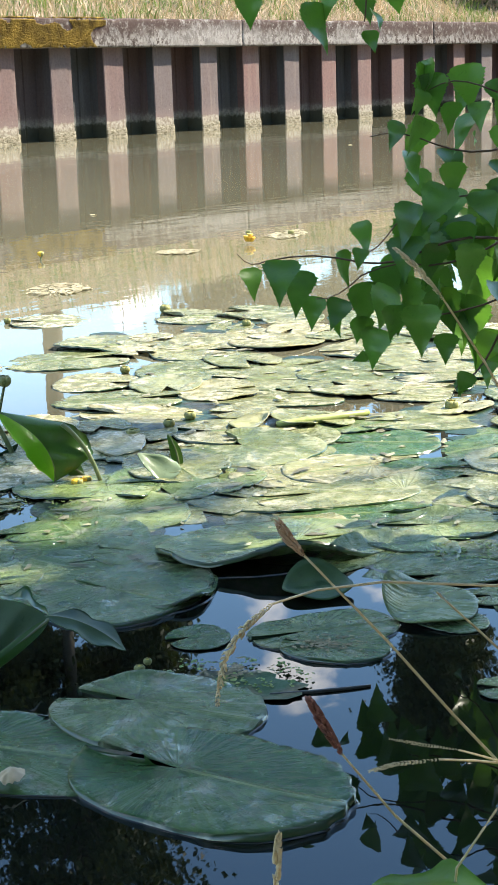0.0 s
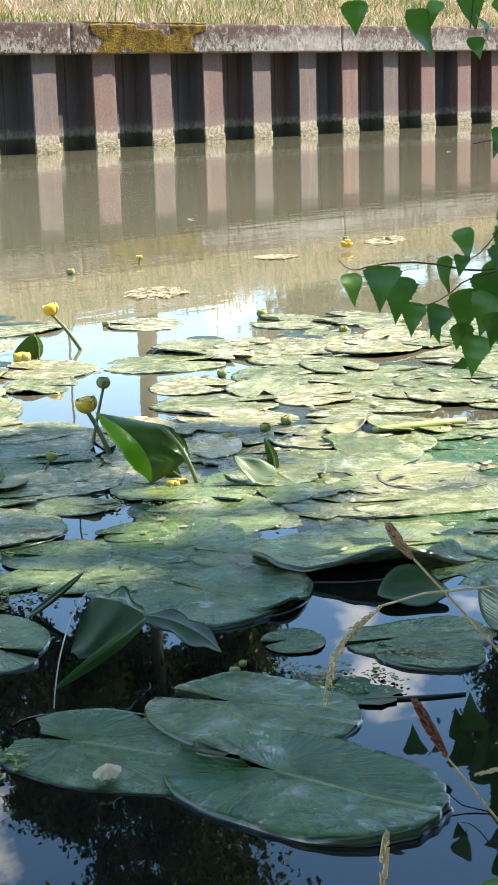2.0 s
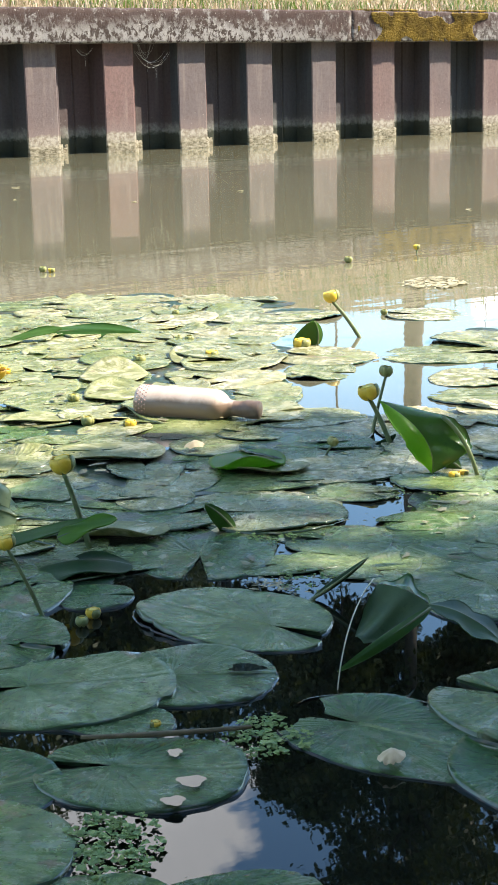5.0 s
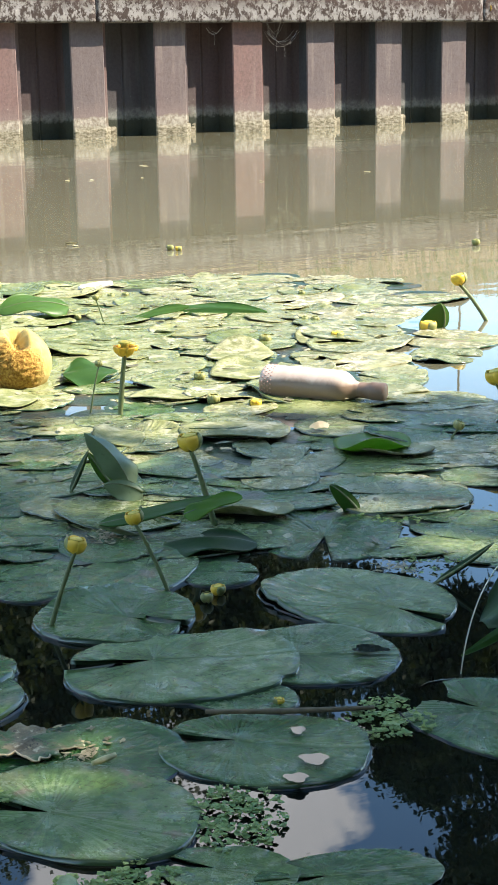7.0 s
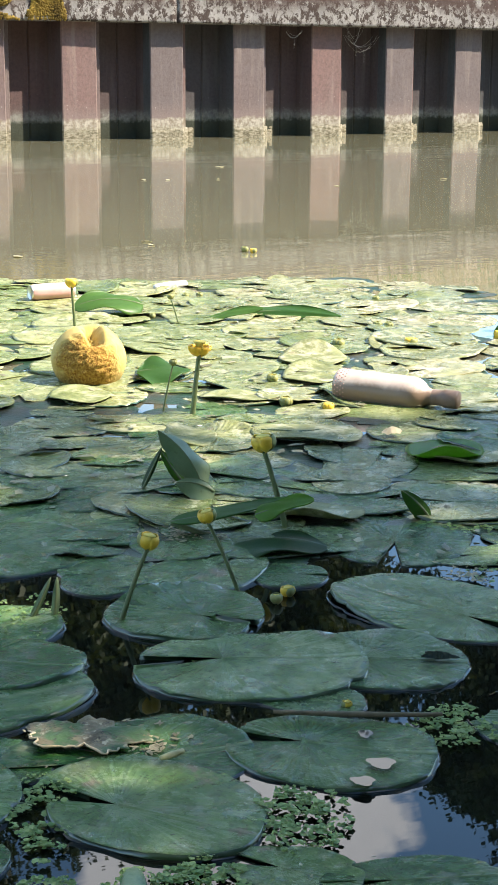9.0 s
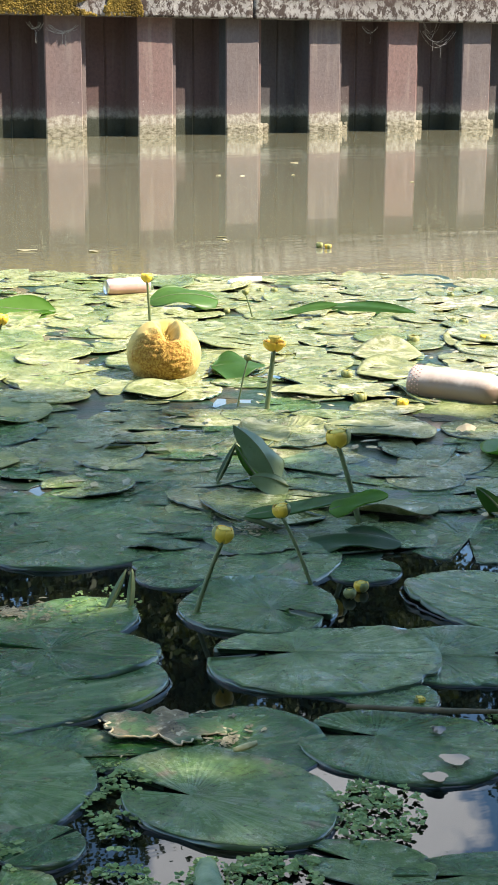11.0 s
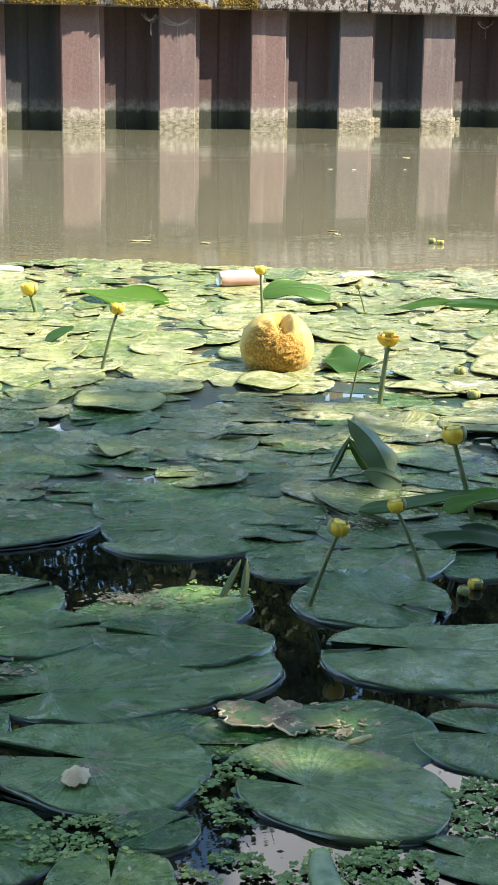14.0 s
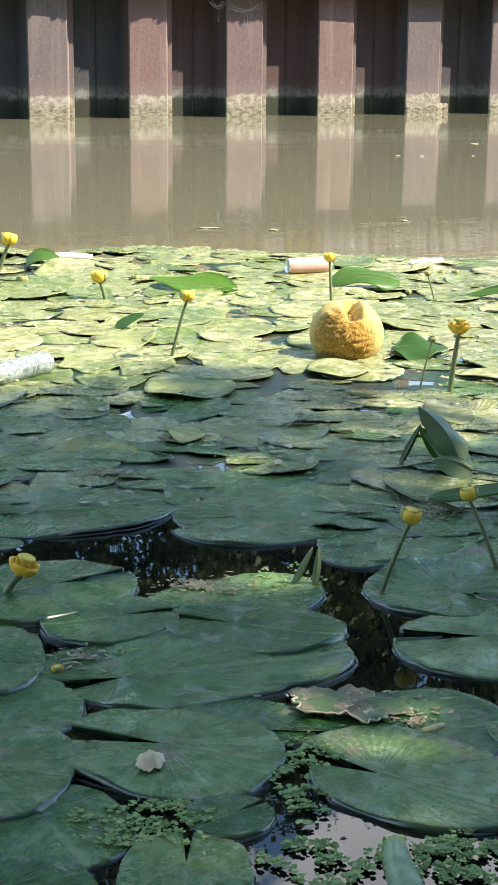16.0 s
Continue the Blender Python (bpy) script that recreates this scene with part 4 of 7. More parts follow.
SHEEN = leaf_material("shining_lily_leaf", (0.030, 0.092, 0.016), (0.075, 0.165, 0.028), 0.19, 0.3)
SHEEN.node_tree.nodes["Principled BSDF"].inputs["Specular IOR Level"].default_value = 0.6
DISC = plain("flower_disc", (0.55, 0.40, 0.05), (0.66, 0.52, 0.10), 0.6, 60, 0.3)


def sepal(radius, turn, lean, width=1.0):
    """One cupped, thick sepal of a globe-shaped flower."""
    verts, faces, n, m = [], [], 6, 6
    for side in (1.0, 0.9):
        for i in range(n + 1):
            s = i / n
            el = -1.35 + s * (2.35 - lean)
            w = width * (0.25 + 0.95 * math.sin(min(1, s * 1.15) * math.pi * 0.62)) * (1 - 0.5 * max(0, s - 0.75) * 2)
            for j in range(m + 1):
                a = turn + (j / m - 0.5) * 1.25 * w
                rr = radius * side * (1 + 0.04 * math.cos(6 * (j / m - 0.5)))
                verts.append((rr * math.cos(el) * math.cos(a), rr * math.cos(el) * math.sin(a), rr * (math.sin(el) * 0.92)))
    k = (n + 1) * (m + 1)
    for i in range(n):
        for j in range(m):
            a = i * (m + 1) + j
            faces += [(a, a + 1, a + m + 2, a + m + 1), (k + a + m + 1, k + a + m + 2, k + a + 1, k + a)]
    for i in range(n):
        for j in (0, m):
            a = i * (m + 1) + j
            faces.append((a, a + m + 1, k + a + m + 1, k + a))
    for j in range(m):
        a = n * (m + 1) + j
        faces.append((a, a + 1, k + a + 1, k + a))
    return verts, faces


def flower(base, head, radius, kind="yellow", label=""):
    """A yellow water lily flower or bud on its round stem."""
    base, head = Vector(base), Vector(head)
    root = tagged(new("yellow_water_lily"), label or {"yellow": "globe-shaped yellow water lily flower on a thick green stem", "open": "open orange-yellow water lily flower on a green stem",
                  "bud": "closed yellow-green water lily bud above the water"}[kind], "flower" if kind != "bud" else "flower bud", "water lily flowers")
    root.location = base
    h = head - base
    mats = {"yellow": PETAL, "open": ORANGE, "bud": BUD}[kind]
    if h.length > radius * 1.5:
        bend = h * 0.5 + Vector((h.y, -h.x, 0)) * 0.10
        part("stem", *tube(bezier((0, 0, -0.03), bend, h - Vector((0, 0, radius * 0.6)), 9), [radius * 0.27 - 0.008 * radius * i for i in range(10)], 8), STEM, root)
    up = (h - h * 0.5).normalized() if h.length > 1e-4 else Vector((0, 0, 1))
    up = (up + Vector((0, 0, 1.2))).normalized()
    m = Matrix.Translation(h) @ up.to_track_quat("Z", "Y").to_matrix().to_4x4()
    lean = 0.15 if kind == "bud" else (0.95 if kind == "open" else 0.45)
    for i in range(5):
        g = sepal(radius * (1.0 + 0.03 * (i % 2)), i * 2 * math.pi / 5 + 0.3, lean, 1.05)
        part("sepal", *moved(g, m), BUD if kind == "yellow" and i == 1 else mats, root)
    part("seed_disc", *moved(lathe([(0.001, -0.5 * radius), (0.5 * radius, -0.4 * radius), (0.34 * radius, 0.1 * radius), (0.62 * radius, 0.42 * radius), (0.5 * radius, 0.5 * radius), (0.001, 0.46 * radius)], 14), m), DISC, root)
    return root


def blade(pts, left, right, material, thick=0.0025, wave=0.05, name="blade", parent=None, seed=0):
    """A leaf blade along a curved midrib; left and right are the way and the reach of its two halves."""
    rnd = random.Random(seed)
    ph = rnd.uniform(0, 6)
    mid = bezier(*pts, 16)
    left, right = Vector(left), Vector(right)
    verts, faces, m = [], [], 12
    nrm = (right - left).cross(mid[-1] - mid[0]).normalized()
    for lay in (0, 1):
        for i, p in enumerate(mid):
            s = i / 16
            w = max(0.04, math.sin(math.pi * (0.06 + 0.93 * s) ** 0.8) ** 0.62) * min(1, s / 0.10 + 0.08) ** 0.5
            for j in range(m + 1):
                u = j / m * 2 - 1
                arm = (right if u > 0 else left) * abs(u)
                reach = arm.length
                bow = 0.08 * reach * (1 - abs(u)) * w
                ripple = wave * reach * w * math.sin(6 * s + 2.4 * u + ph) * abs(u)
                verts.append(p + arm * w + nrm * (bow + ripple - lay * thick))
    k = 17 * (m + 1)
    for i in range(16):
        for j in range(m):
            a = i * (m + 1) + j
            faces += [(a, a + 1, a + m + 2, a + m + 1), (k + a + m + 1, k + a + m + 2, k + a + 1, k + a)]
        for j in (0, m):
            a = i * (m + 1) + j
            faces.append((a, a + m + 1, k + a + m + 1, k + a))
    return part(name, verts, faces, material, parent)


def upright_leaf(base, pts, left, right, label="upright glossy green water lily leaf above the water", seed=0, stem=0.006, material=None):
    root = tagged(new("upright_lily_leaf"), label, "leaf", "upright lily leaves")
    root.location = base
    b = Vector(base)
    rel = [Vector(p) - b for p in pts]
    blade(rel, left, right, material or GREEN, wave=0.06 if stem else 0.24, parent=root, seed=seed)
    part("midrib", *tube(bezier(*rel, 10), [0.0035 - 0.00025 * i for i in range(11)], 6), STEM, root)
    if stem:
        part("leaf_stalk", *tube(bezier((0.01, 0.01, -0.04), rel[0] * 0.5 + Vector((0, 0, -0.02)), rel[0], 6), [stem] * 7, 8), STEM, root)
    return root


def through_three(a, b, c, n=16):
    """A smooth curve that passes through three points."""
    a, b, c = Vector(a), Vector(b), Vector(c)
    return bezier(a, b * 2 - (a + c) / 2, c, n)


def folded_leaf(base, rib, left, right, label, seed, mats=None, stalk=None):
    """A standing leaf folded along its midrib; left and right are the middles of its two margins."""
    mats = mats or (GREEN, GREEN)
    root = tagged(new("upright_lily_leaf"), label, "leaf", "upright lily leaves")
    root.location = base
    b = Vector(base)
    rib = [Vector(p) - b for p in rib]
    mid = through_three(*rib)
    part_rnd = random.Random(seed)
    for side, margin in enumerate((left, right)):
        edge = through_three(rib[0], Vector(margin) - b, rib[2])
        nrm = (edge[8] - mid[8]).cross(mid[16] - mid[0]).normalized() * (1 if side else -1)
        verts, faces, m, ph = [], [], 8, part_rnd.uniform(0, 6)
        for lay in (0, 1):
            for i in range(17):
                reach = (edge[i] - mid[i]).length
                for j in range(m + 1):
                    u = j / m
                    bow = reach * (0.07 * math.sin(math.pi * u) + 0.11 * u * math.sin(i * 0.8 + ph) + 0.03 * math.sin(4 * u + ph))
                    verts.append(mid[i].lerp(edge[i], u * (1 + 0.035 * math.sin(i * 1.9 + ph) + 0.025 * math.sin(i * 3.7))) + nrm * (bow - lay * 0.0016))
        k = 17 * (m + 1)
        for i in range(16):
            for j in range(m):
                a = i * (m + 1) + j
                faces += [(a, a + 1, a + m + 2, a + m + 1), (k + a + m + 1, k + a + m + 2, k + a + 1, k + a)]
            a = i * (m + 1) + m
            faces.append((a, a + m + 1, k + a + m + 1, k + a))
        part("blade_half", verts, faces, mats[side], root)
    part("midrib", *tube(mid, [0.0018 - 0.00008 * i for i in range(17)], 6), STEM, root)
    if stalk:
        part("leaf_stalk", *tube(through_three(*[Vector(p) - b for p in stalk], 8), [0.0052] * 9, 8), STEM, root)
    return root


def dish(x, y, width, depth, heading, side, lift, label="curled green lily pad with an upturned rim", seed=0, span=0.9, material=None):
    """A floating leaf one side of which is curled up."""
    rnd = random.Random(seed)
    ph = rnd.uniform(0, 6)
    root = tagged(new("curled_lily_pad"), label, "lily pad", "curled lily pads")
    root.matrix_world = pose(x, y, 0.012, 0, 0, heading)
    rings, spokes, verts, faces = 9, 48, [], []
    sa = radians(side)
    for lay in (0, 1):
        for r in range(rings + 1):
            q = r / rings
            for k in range(spokes):
                a = 2 * math.pi * k / spokes
                near = math.exp(-((math.atan2(math.sin(a - sa), math.cos(a - sa)) / span) ** 2))
                up = near * max(0, q - 0.5) ** 1.6 * 2.6 * lift
                pull = 1 - 0.35 * near * max(0, q - 0.55) * min(1, lift * 6)
                o = 0.5 * q * pull * (1 + 0.02 * math.sin(5 * a + ph))
                verts.append((width * o * math.cos(a), depth * o * math.sin(a), up + 0.004 * q * math.sin(3 * a + ph) - lay * 0.002))
    k2 = (rings + 1) * spokes
    for r in range(rings):
        for k in range(spokes):
            a, b = r * spokes + k, r * spokes + (k + 1) % spokes
            faces += [(a, a + spokes, b + spokes, b), (k2 + b, k2 + b + spokes, k2 + a + spokes, k2 + a)]
    for k in range(spokes):
        a, b = rings * spokes + k, rings * spokes + (k + 1) % spokes
        faces.append((a, k2 + a, k2 + b, b))
    part("blade", verts, faces, material or CURLED, root)
    PADS.append((x, y, max(width, depth) / 2))
    return root




# flowers and buds
flower((2.903, 3.101, 0.000), (2.849, 3.143, 0.145), 0.0276, 'yellow')
flower((2.944, 3.241, 0.000), (2.978, 3.214, 0.171), 0.0181, 'bud')
flower((4.001, 4.415, 0.000), (3.907, 4.489, 0.156), 0.0293, 'yellow')
flower((2.176, 3.899, 0.000), (2.194, 3.888, 0.189), 0.0295, 'open')
flower((2.122, 3.974, 0.000), (2.151, 3.958, 0.138), 0.0110, 'bud')
flower((1.831, 2.866, -0.000), (1.784, 2.893, 0.184), 0.0253, 'yellow')
flower((1.541, 2.560, -0.000), (1.482, 2.594, 0.148), 0.0170, 'yellow')
flower((1.271, 2.537, 0.000), (1.321, 2.509, 0.150), 0.0188, 'yellow')
flower((1.600, 4.559, 0.000), (1.651, 4.536, 0.198), 0.0219, 'yellow')
flower((2.495, 5.334, 0.000), (2.485, 5.338, 0.170), 0.0230, 'yellow')
flower((1.749, 5.662, 0.000), (1.723, 5.674, 0.092), 0.0312, 'yellow')
flower((1.537, 6.483, 0.000), (1.584, 6.464, 0.138), 0.0352, 'yellow')
flower((0.657, 2.760, 0.000), (0.708, 2.739, 0.064), 0.0262, 'open')
flower((3.686, 4.393, -0.000), (3.686, 4.393, 0.020), 0.0302, 'yellow')
flower((7.107, 5.678, 0.000), (7.116, 5.668, 0.041), 0.0325, 'open')
flower((6.067, 6.253, 0.000), (6.067, 6.253, 0.033), 0.0187, 'yellow')
flower((2.662, 3.122, 0.000), (2.690, 3.100, 0.047), 0.0140, 'bud')
flower((2.873, 5.240, 0.000), (2.841, 5.255, 0.104), 0.0127, 'bud')
flower((7.860, 4.901, 0.000), (7.850, 4.914, 0.020), 0.0165, 'bud')
flower((1.563, 2.487, -0.000), (1.563, 2.487, 0.010), 0.0117, 'bud')
flower((1.603, 2.511, 0.000), (1.603, 2.512, 0.010), 0.0139, 'yellow')
flower((4.931, 4.384, 0.000), (4.932, 4.384, 0.016), 0.0222, 'bud')
flower((4.802, 3.862, 0.000), (4.802, 3.862, 0.013), 0.0172, 'bud')
flower((7.605, 5.747, 0.000), (7.605, 5.746, 0.014), 0.0191, 'bud')
flower((7.530, 6.004, 0.000), (7.530, 6.004, 0.012), 0.0165, 'bud')
flower((2.528, 3.761, 0.000), (2.529, 3.760, 0.012), 0.0177, 'yellow')
flower((2.458, 3.866, 0.000), (2.459, 3.866, 0.014), 0.0188, 'bud')
flower((2.602, 4.169, 0.000), (2.603, 4.168, 0.013), 0.0176, 'bud')
flower((3.106, 4.554, 0.000), (3.106, 4.554, 0.016), 0.0215, 'bud')
flower((3.347, 4.470, 0.000), (3.347, 4.470, 0.015), 0.0222, 'yellow')
flower((3.493, 4.800, 0.000), (3.493, 4.799, 0.012), 0.0166, 'bud')
flower((3.470, 4.834, 0.000), (3.470, 4.834, 0.011), 0.0150, 'bud')
flower((2.673, 4.713, 0.000), (2.674, 4.712, 0.018), 0.0262, 'open')
flower((3.452, 2.994, 0.000), (3.452, 2.994, 0.012), 0.0162, 'bud')
flower((3.347, 2.979, 0.000), (3.347, 2.979, 0.012), 0.0159, 'bud')
flower((3.205, 2.984, 0.000), (3.206, 2.984, 0.012), 0.0155, 'bud')
flower((3.918, 2.440, 0.000), (3.918, 2.440, 0.014), 0.0188, 'bud')
flower((3.876, 3.628, 0.000), (3.876, 3.628, 0.012), 0.0161, 'bud')
flower((2.768, 2.759, 0.000), (2.768, 2.759, 0.010), 0.0139, 'yellow')
flower((2.804, 2.763, 0.000), (2.804, 2.763, 0.008), 0.0116, 'yellow')
flower((1.976, 1.848, 0.000), (1.977, 1.848, 0.007), 0.0090, 'bud')
flower((2.011, 1.861, 0.000), (2.011, 1.861, 0.006), 0.0070, 'bud')
flower((1.408, 2.044, 0.000), (1.409, 2.044, 0.006), 0.0084, 'yellow')
flower((0.672, 2.407, 0.000), (0.672, 2.407, 0.007), 0.0093, 'yellow')
flower((1.556, 6.149, 0.000), (1.557, 6.149, 0.017), 0.0231, 'bud')
flower((1.990, 6.072, 0.000), (1.990, 6.072, 0.013), 0.0181, 'bud')
flower((4.246, 7.070, 0.000), (4.246, 7.070, 0.014), 0.0188, 'bud')
flower((4.264, 7.017, 0.000), (4.264, 7.017, 0.012), 0.0180, 'yellow')
flower((5.527, 6.197, 0.000), (5.527, 6.197, 0.016), 0.0213, 'bud')
flower((4.429, 4.765, 0.000), (4.429, 4.765, 0.011), 0.0146, 'bud')
flower((3.841, 5.366, -0.000), (3.841, 5.366, 0.011), 0.0149, 'bud')
flower((3.271, 5.805, -0.000), (3.271, 5.805, 0.010), 0.0132, 'bud')
flower((3.203, 5.802, 0.000), (3.203, 5.802, 0.011), 0.0150, 'bud')
flower((2.183, 6.459, -0.000), (2.183, 6.459, 0.011), 0.0154, 'bud')
flower((2.848, 5.416, 0.000), (2.848, 5.416, 0.010), 0.0138, 'bud')
flower((3.276, 5.811, 0.000), (3.276, 5.811, 0.010), 0.0132, 'bud')
flower((3.126, 3.166, 0.000), (3.126, 3.166, 0.011), 0.0144, 'bud')
flower((3.230, 2.996, 0.000), (3.230, 2.996, 0.010), 0.0132, 'bud')
flower((3.210, 2.992, 0.000), (3.210, 2.992, 0.011), 0.0144, 'bud')

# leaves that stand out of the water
folded_leaf((2.780, 2.823, 0.000), ((2.735, 2.800, 0.012), (2.714, 2.812, 0.106), (2.660, 2.900, 0.184)), (2.664, 2.819, 0.096), (2.835, 2.775, 0.098), 'large glossy green lily leaf standing up folded along its midrib', 1, mats=(LIT_HALF, SHEEN), stalk=((2.760, 2.790, 0.146), (2.800, 2.760, 0.085), (2.822, 2.735, 0.0)))
folded_leaf((1.893, 2.008, 0.000), ((1.869, 2.061, 0.113), (1.894, 2.020, 0.105), (1.915, 1.981, 0.085)), (1.777, 2.000, 0.051), (1.958, 2.076, 0.100), 'large dark lily leaf drooping like a tent over the water', 6, mats=(DROOPING, GLOSSY))
folded_leaf((1.941, 1.925, 0.000), ((1.910, 1.986, 0.089), (1.952, 1.935, 0.072), (1.985, 1.883, 0.027)), (1.921, 1.906, 0.060), (1.997, 1.963, 0.066), 'dark lily leaf bending down to the water', 32, mats=(DARK, DARK))
folded_leaf((1.807, 3.183, 0.000), ((1.810, 3.181, 0.000), (1.771, 3.191, 0.090), (1.720, 3.232, 0.146)), (1.747, 3.216, 0.068), (1.821, 3.209, 0.073), 'upright grey-green lily leaf folded along its midrib', 11, mats=(PALE_GREEN, PALE_GREEN))
upright_leaf((2.841, 2.807, 0.000), ((2.841, 2.807, 0.003), (2.810, 2.833, 0.039), (2.789, 2.851, 0.047)), (-0.004, 0.003, -0.021), (0.011, 0.005, 0.016), seed=29, label='small curled lily leaf beside a larger one')
upright_leaf((2.890, 3.117, 0.000), ((2.823, 3.174, -0.035), (2.890, 3.117, 0.000), (2.907, 3.102, 0.029)), (-0.002, 0.002, -0.020), (0.002, -0.002, 0.017), seed=3, label='dark green rolled lily leaf lying at the water', material=DARK)
upright_leaf((3.028, 2.669, -0.000), ((3.027, 2.671, -0.006), (3.029, 2.668, 0.039), (3.014, 2.688, 0.082)), (-0.010, 0.013, 0.005), (0.013, -0.005, 0.000), seed=4)
upright_leaf((2.925, 2.612, 0.000), ((2.942, 2.590, 0.020), (2.913, 2.627, 0.001), (2.881, 2.667, 0.063)), (0.023, 0.012, 0.028), (-0.021, -0.007, -0.013), seed=5, label='small pale glossy lily leaf curling upwards', stem=0, material=PALE_GREEN)
upright_leaf((1.884, 1.946, -0.000), ((1.907, 1.975, 0.086), (1.800, 1.970, 0.057), (1.717, 1.988, 0.023)), (0.001, 0.007, 0.006), (0.003, -0.006, -0.010), seed=7, label='bright green torn strip of a drooping lily leaf', stem=0)
upright_leaf((1.954, 2.324, 0.000), ((1.954, 2.324, 0.002), (1.995, 2.289, 0.037), (2.031, 2.258, 0.079)), (-0.001, 0.006, 0.005), (0.006, -0.000, -0.005), seed=8, label='tapering young rolled lily leaf', material=DARK)
upright_leaf((1.755, 2.839, -0.000), ((1.590, 2.932, 0.031), (1.694, 2.873, 0.053), (1.805, 2.811, 0.080)), (-0.016, -0.030, -0.002), (0.016, 0.030, 0.004), seed=9, label='flat lily leaf lifted clear of the water')
upright_leaf((1.770, 2.831, 0.000), ((1.718, 2.814, 0.056), (1.762, 2.790, 0.077), (1.820, 2.757, 0.088)), (-0.016, -0.029, -0.007), (0.016, 0.029, 0.011), seed=30, label='bright green tip of a raised lily leaf', stem=0, material=BRIGHT)
upright_leaf((1.735, 2.723, 0.000), ((1.605, 2.853, -0.029), (1.722, 2.787, 0.042), (1.804, 2.684, 0.012)), (-0.041, -0.074, -0.021), (0.041, 0.074, -0.015), seed=10, label='dark lily leaf arched over the water', stem=0, material=DARK)
upright_leaf((1.710, 3.276, 0.000), ((1.705, 3.279, -0.000), (1.724, 3.268, 0.046), (1.743, 3.257, 0.098)), (-0.004, 0.010, 0.002), (0.010, 0.001, 0.002), seed=12, label='rolled dark green young lily leaf', material=DARK)
upright_leaf((1.783, 3.133, 0.000), ((1.801, 3.122, 0.021), (1.766, 3.142, 0.049), (1.728, 3.163, 0.041)), (-0.002, -0.013, -0.041), (0.004, 0.006, 0.010), seed=13, stem=0, material=PALE_GREEN)
upright_leaf((1.773, 3.298, 0.000), ((1.812, 3.276, 0.000), (1.784, 3.292, 0.040), (1.765, 3.302, 0.080)), (-0.009, 0.005, -0.007), (0.026, -0.000, -0.007), seed=31, stem=0)
upright_leaf((2.735, 5.524, -0.000), ((2.841, 5.475, 0.045), (2.714, 5.533, 0.094), (2.602, 5.585, 0.037)), (-0.028, -0.081, -0.038), (0.028, 0.081, 0.021), seed=14, label='broad green lily leaf raised at one side', stem=0)
upright_leaf((3.739, 4.440, 0.000), ((3.774, 4.413, -0.001), (3.784, 4.405, 0.053), (3.765, 4.420, 0.088)), (-0.059, 0.072, -0.032), (0.020, -0.000, 0.000), seed=15)
upright_leaf((1.620, 5.035, 0.000), ((1.587, 5.050, 0.011), (1.612, 5.038, 0.037), (1.674, 5.010, 0.060)), (-0.010, -0.023, -0.014), (0.010, 0.023, 0.014), seed=16)
upright_leaf((1.705, 6.459, 0.000), ((1.652, 6.481, 0.018), (1.685, 6.467, 0.081), (1.781, 6.428, 0.052)), (-0.017, -0.042, -0.018), (0.017, 0.042, 0.028), seed=17)
upright_leaf((2.103, 2.785, -0.000), ((2.125, 2.771, -0.000), (2.103, 2.785, 0.040), (2.072, 2.804, 0.062)), (-0.010, 0.006, -0.025), (0.011, 0.001, 0.007), seed=18)
upright_leaf((2.109, 5.741, 0.000), ((2.263, 5.670, 0.013), (2.109, 5.741, 0.021), (1.960, 5.810, 0.049)), (-0.031, -0.078, -0.008), (0.022, 0.059, 0.034), seed=19, label='curled bright green lily leaf at the edge of the pads', stem=0, material=BRIGHT)
upright_leaf((2.047, 5.693, 0.000), ((2.234, 5.607, 0.009), (2.104, 5.666, -0.005), (1.952, 5.736, -0.002)), (-0.026, -0.057, 0.008), (0.017, 0.038, 0.017), seed=20, stem=0, material=BRIGHT)
upright_leaf((3.048, 5.226, 0.000), ((2.999, 5.264, 0.006), (3.082, 5.199, 0.041), (3.164, 5.135, 0.051)), (-0.015, -0.019, -0.016), (0.015, 0.019, 0.012), seed=24, stem=0)
upright_leaf((1.158, 2.629, 0.000), ((1.156, 2.630, -0.000), (1.172, 2.621, 0.036), (1.186, 2.613, 0.075)), (-0.005, 0.006, 0.000), (0.007, -0.001, 0.000), seed=25, label='pale green cut leaf stalk standing in the water', material=PALE_GREEN)
upright_leaf((1.195, 2.610, 0.000), ((1.190, 2.612, -0.000), (1.194, 2.610, 0.036), (1.196, 2.609, 0.075)), (-0.004, 0.006, 0.000), (0.008, -0.001, 0.000), seed=26, label='pale green cut leaf stalk standing in the water', material=PALE_GREEN)
upright_leaf((3.205, 5.245, 0.000), ((3.164, 5.277, 0.014), (3.289, 5.179, 0.040), (3.454, 5.049, 0.010)), (-0.013, -0.016, -0.029), (0.026, 0.033, 0.017), seed=27, label='dark green lily leaf edge curling up', stem=0)
upright_leaf((2.290, 4.412, 0.000), ((2.276, 4.421, 0.018), (2.335, 4.384, 0.038), (2.414, 4.334, 0.025)), (-0.054, -0.085, -0.017), (0.045, 0.071, 0.007), seed=28, stem=0)

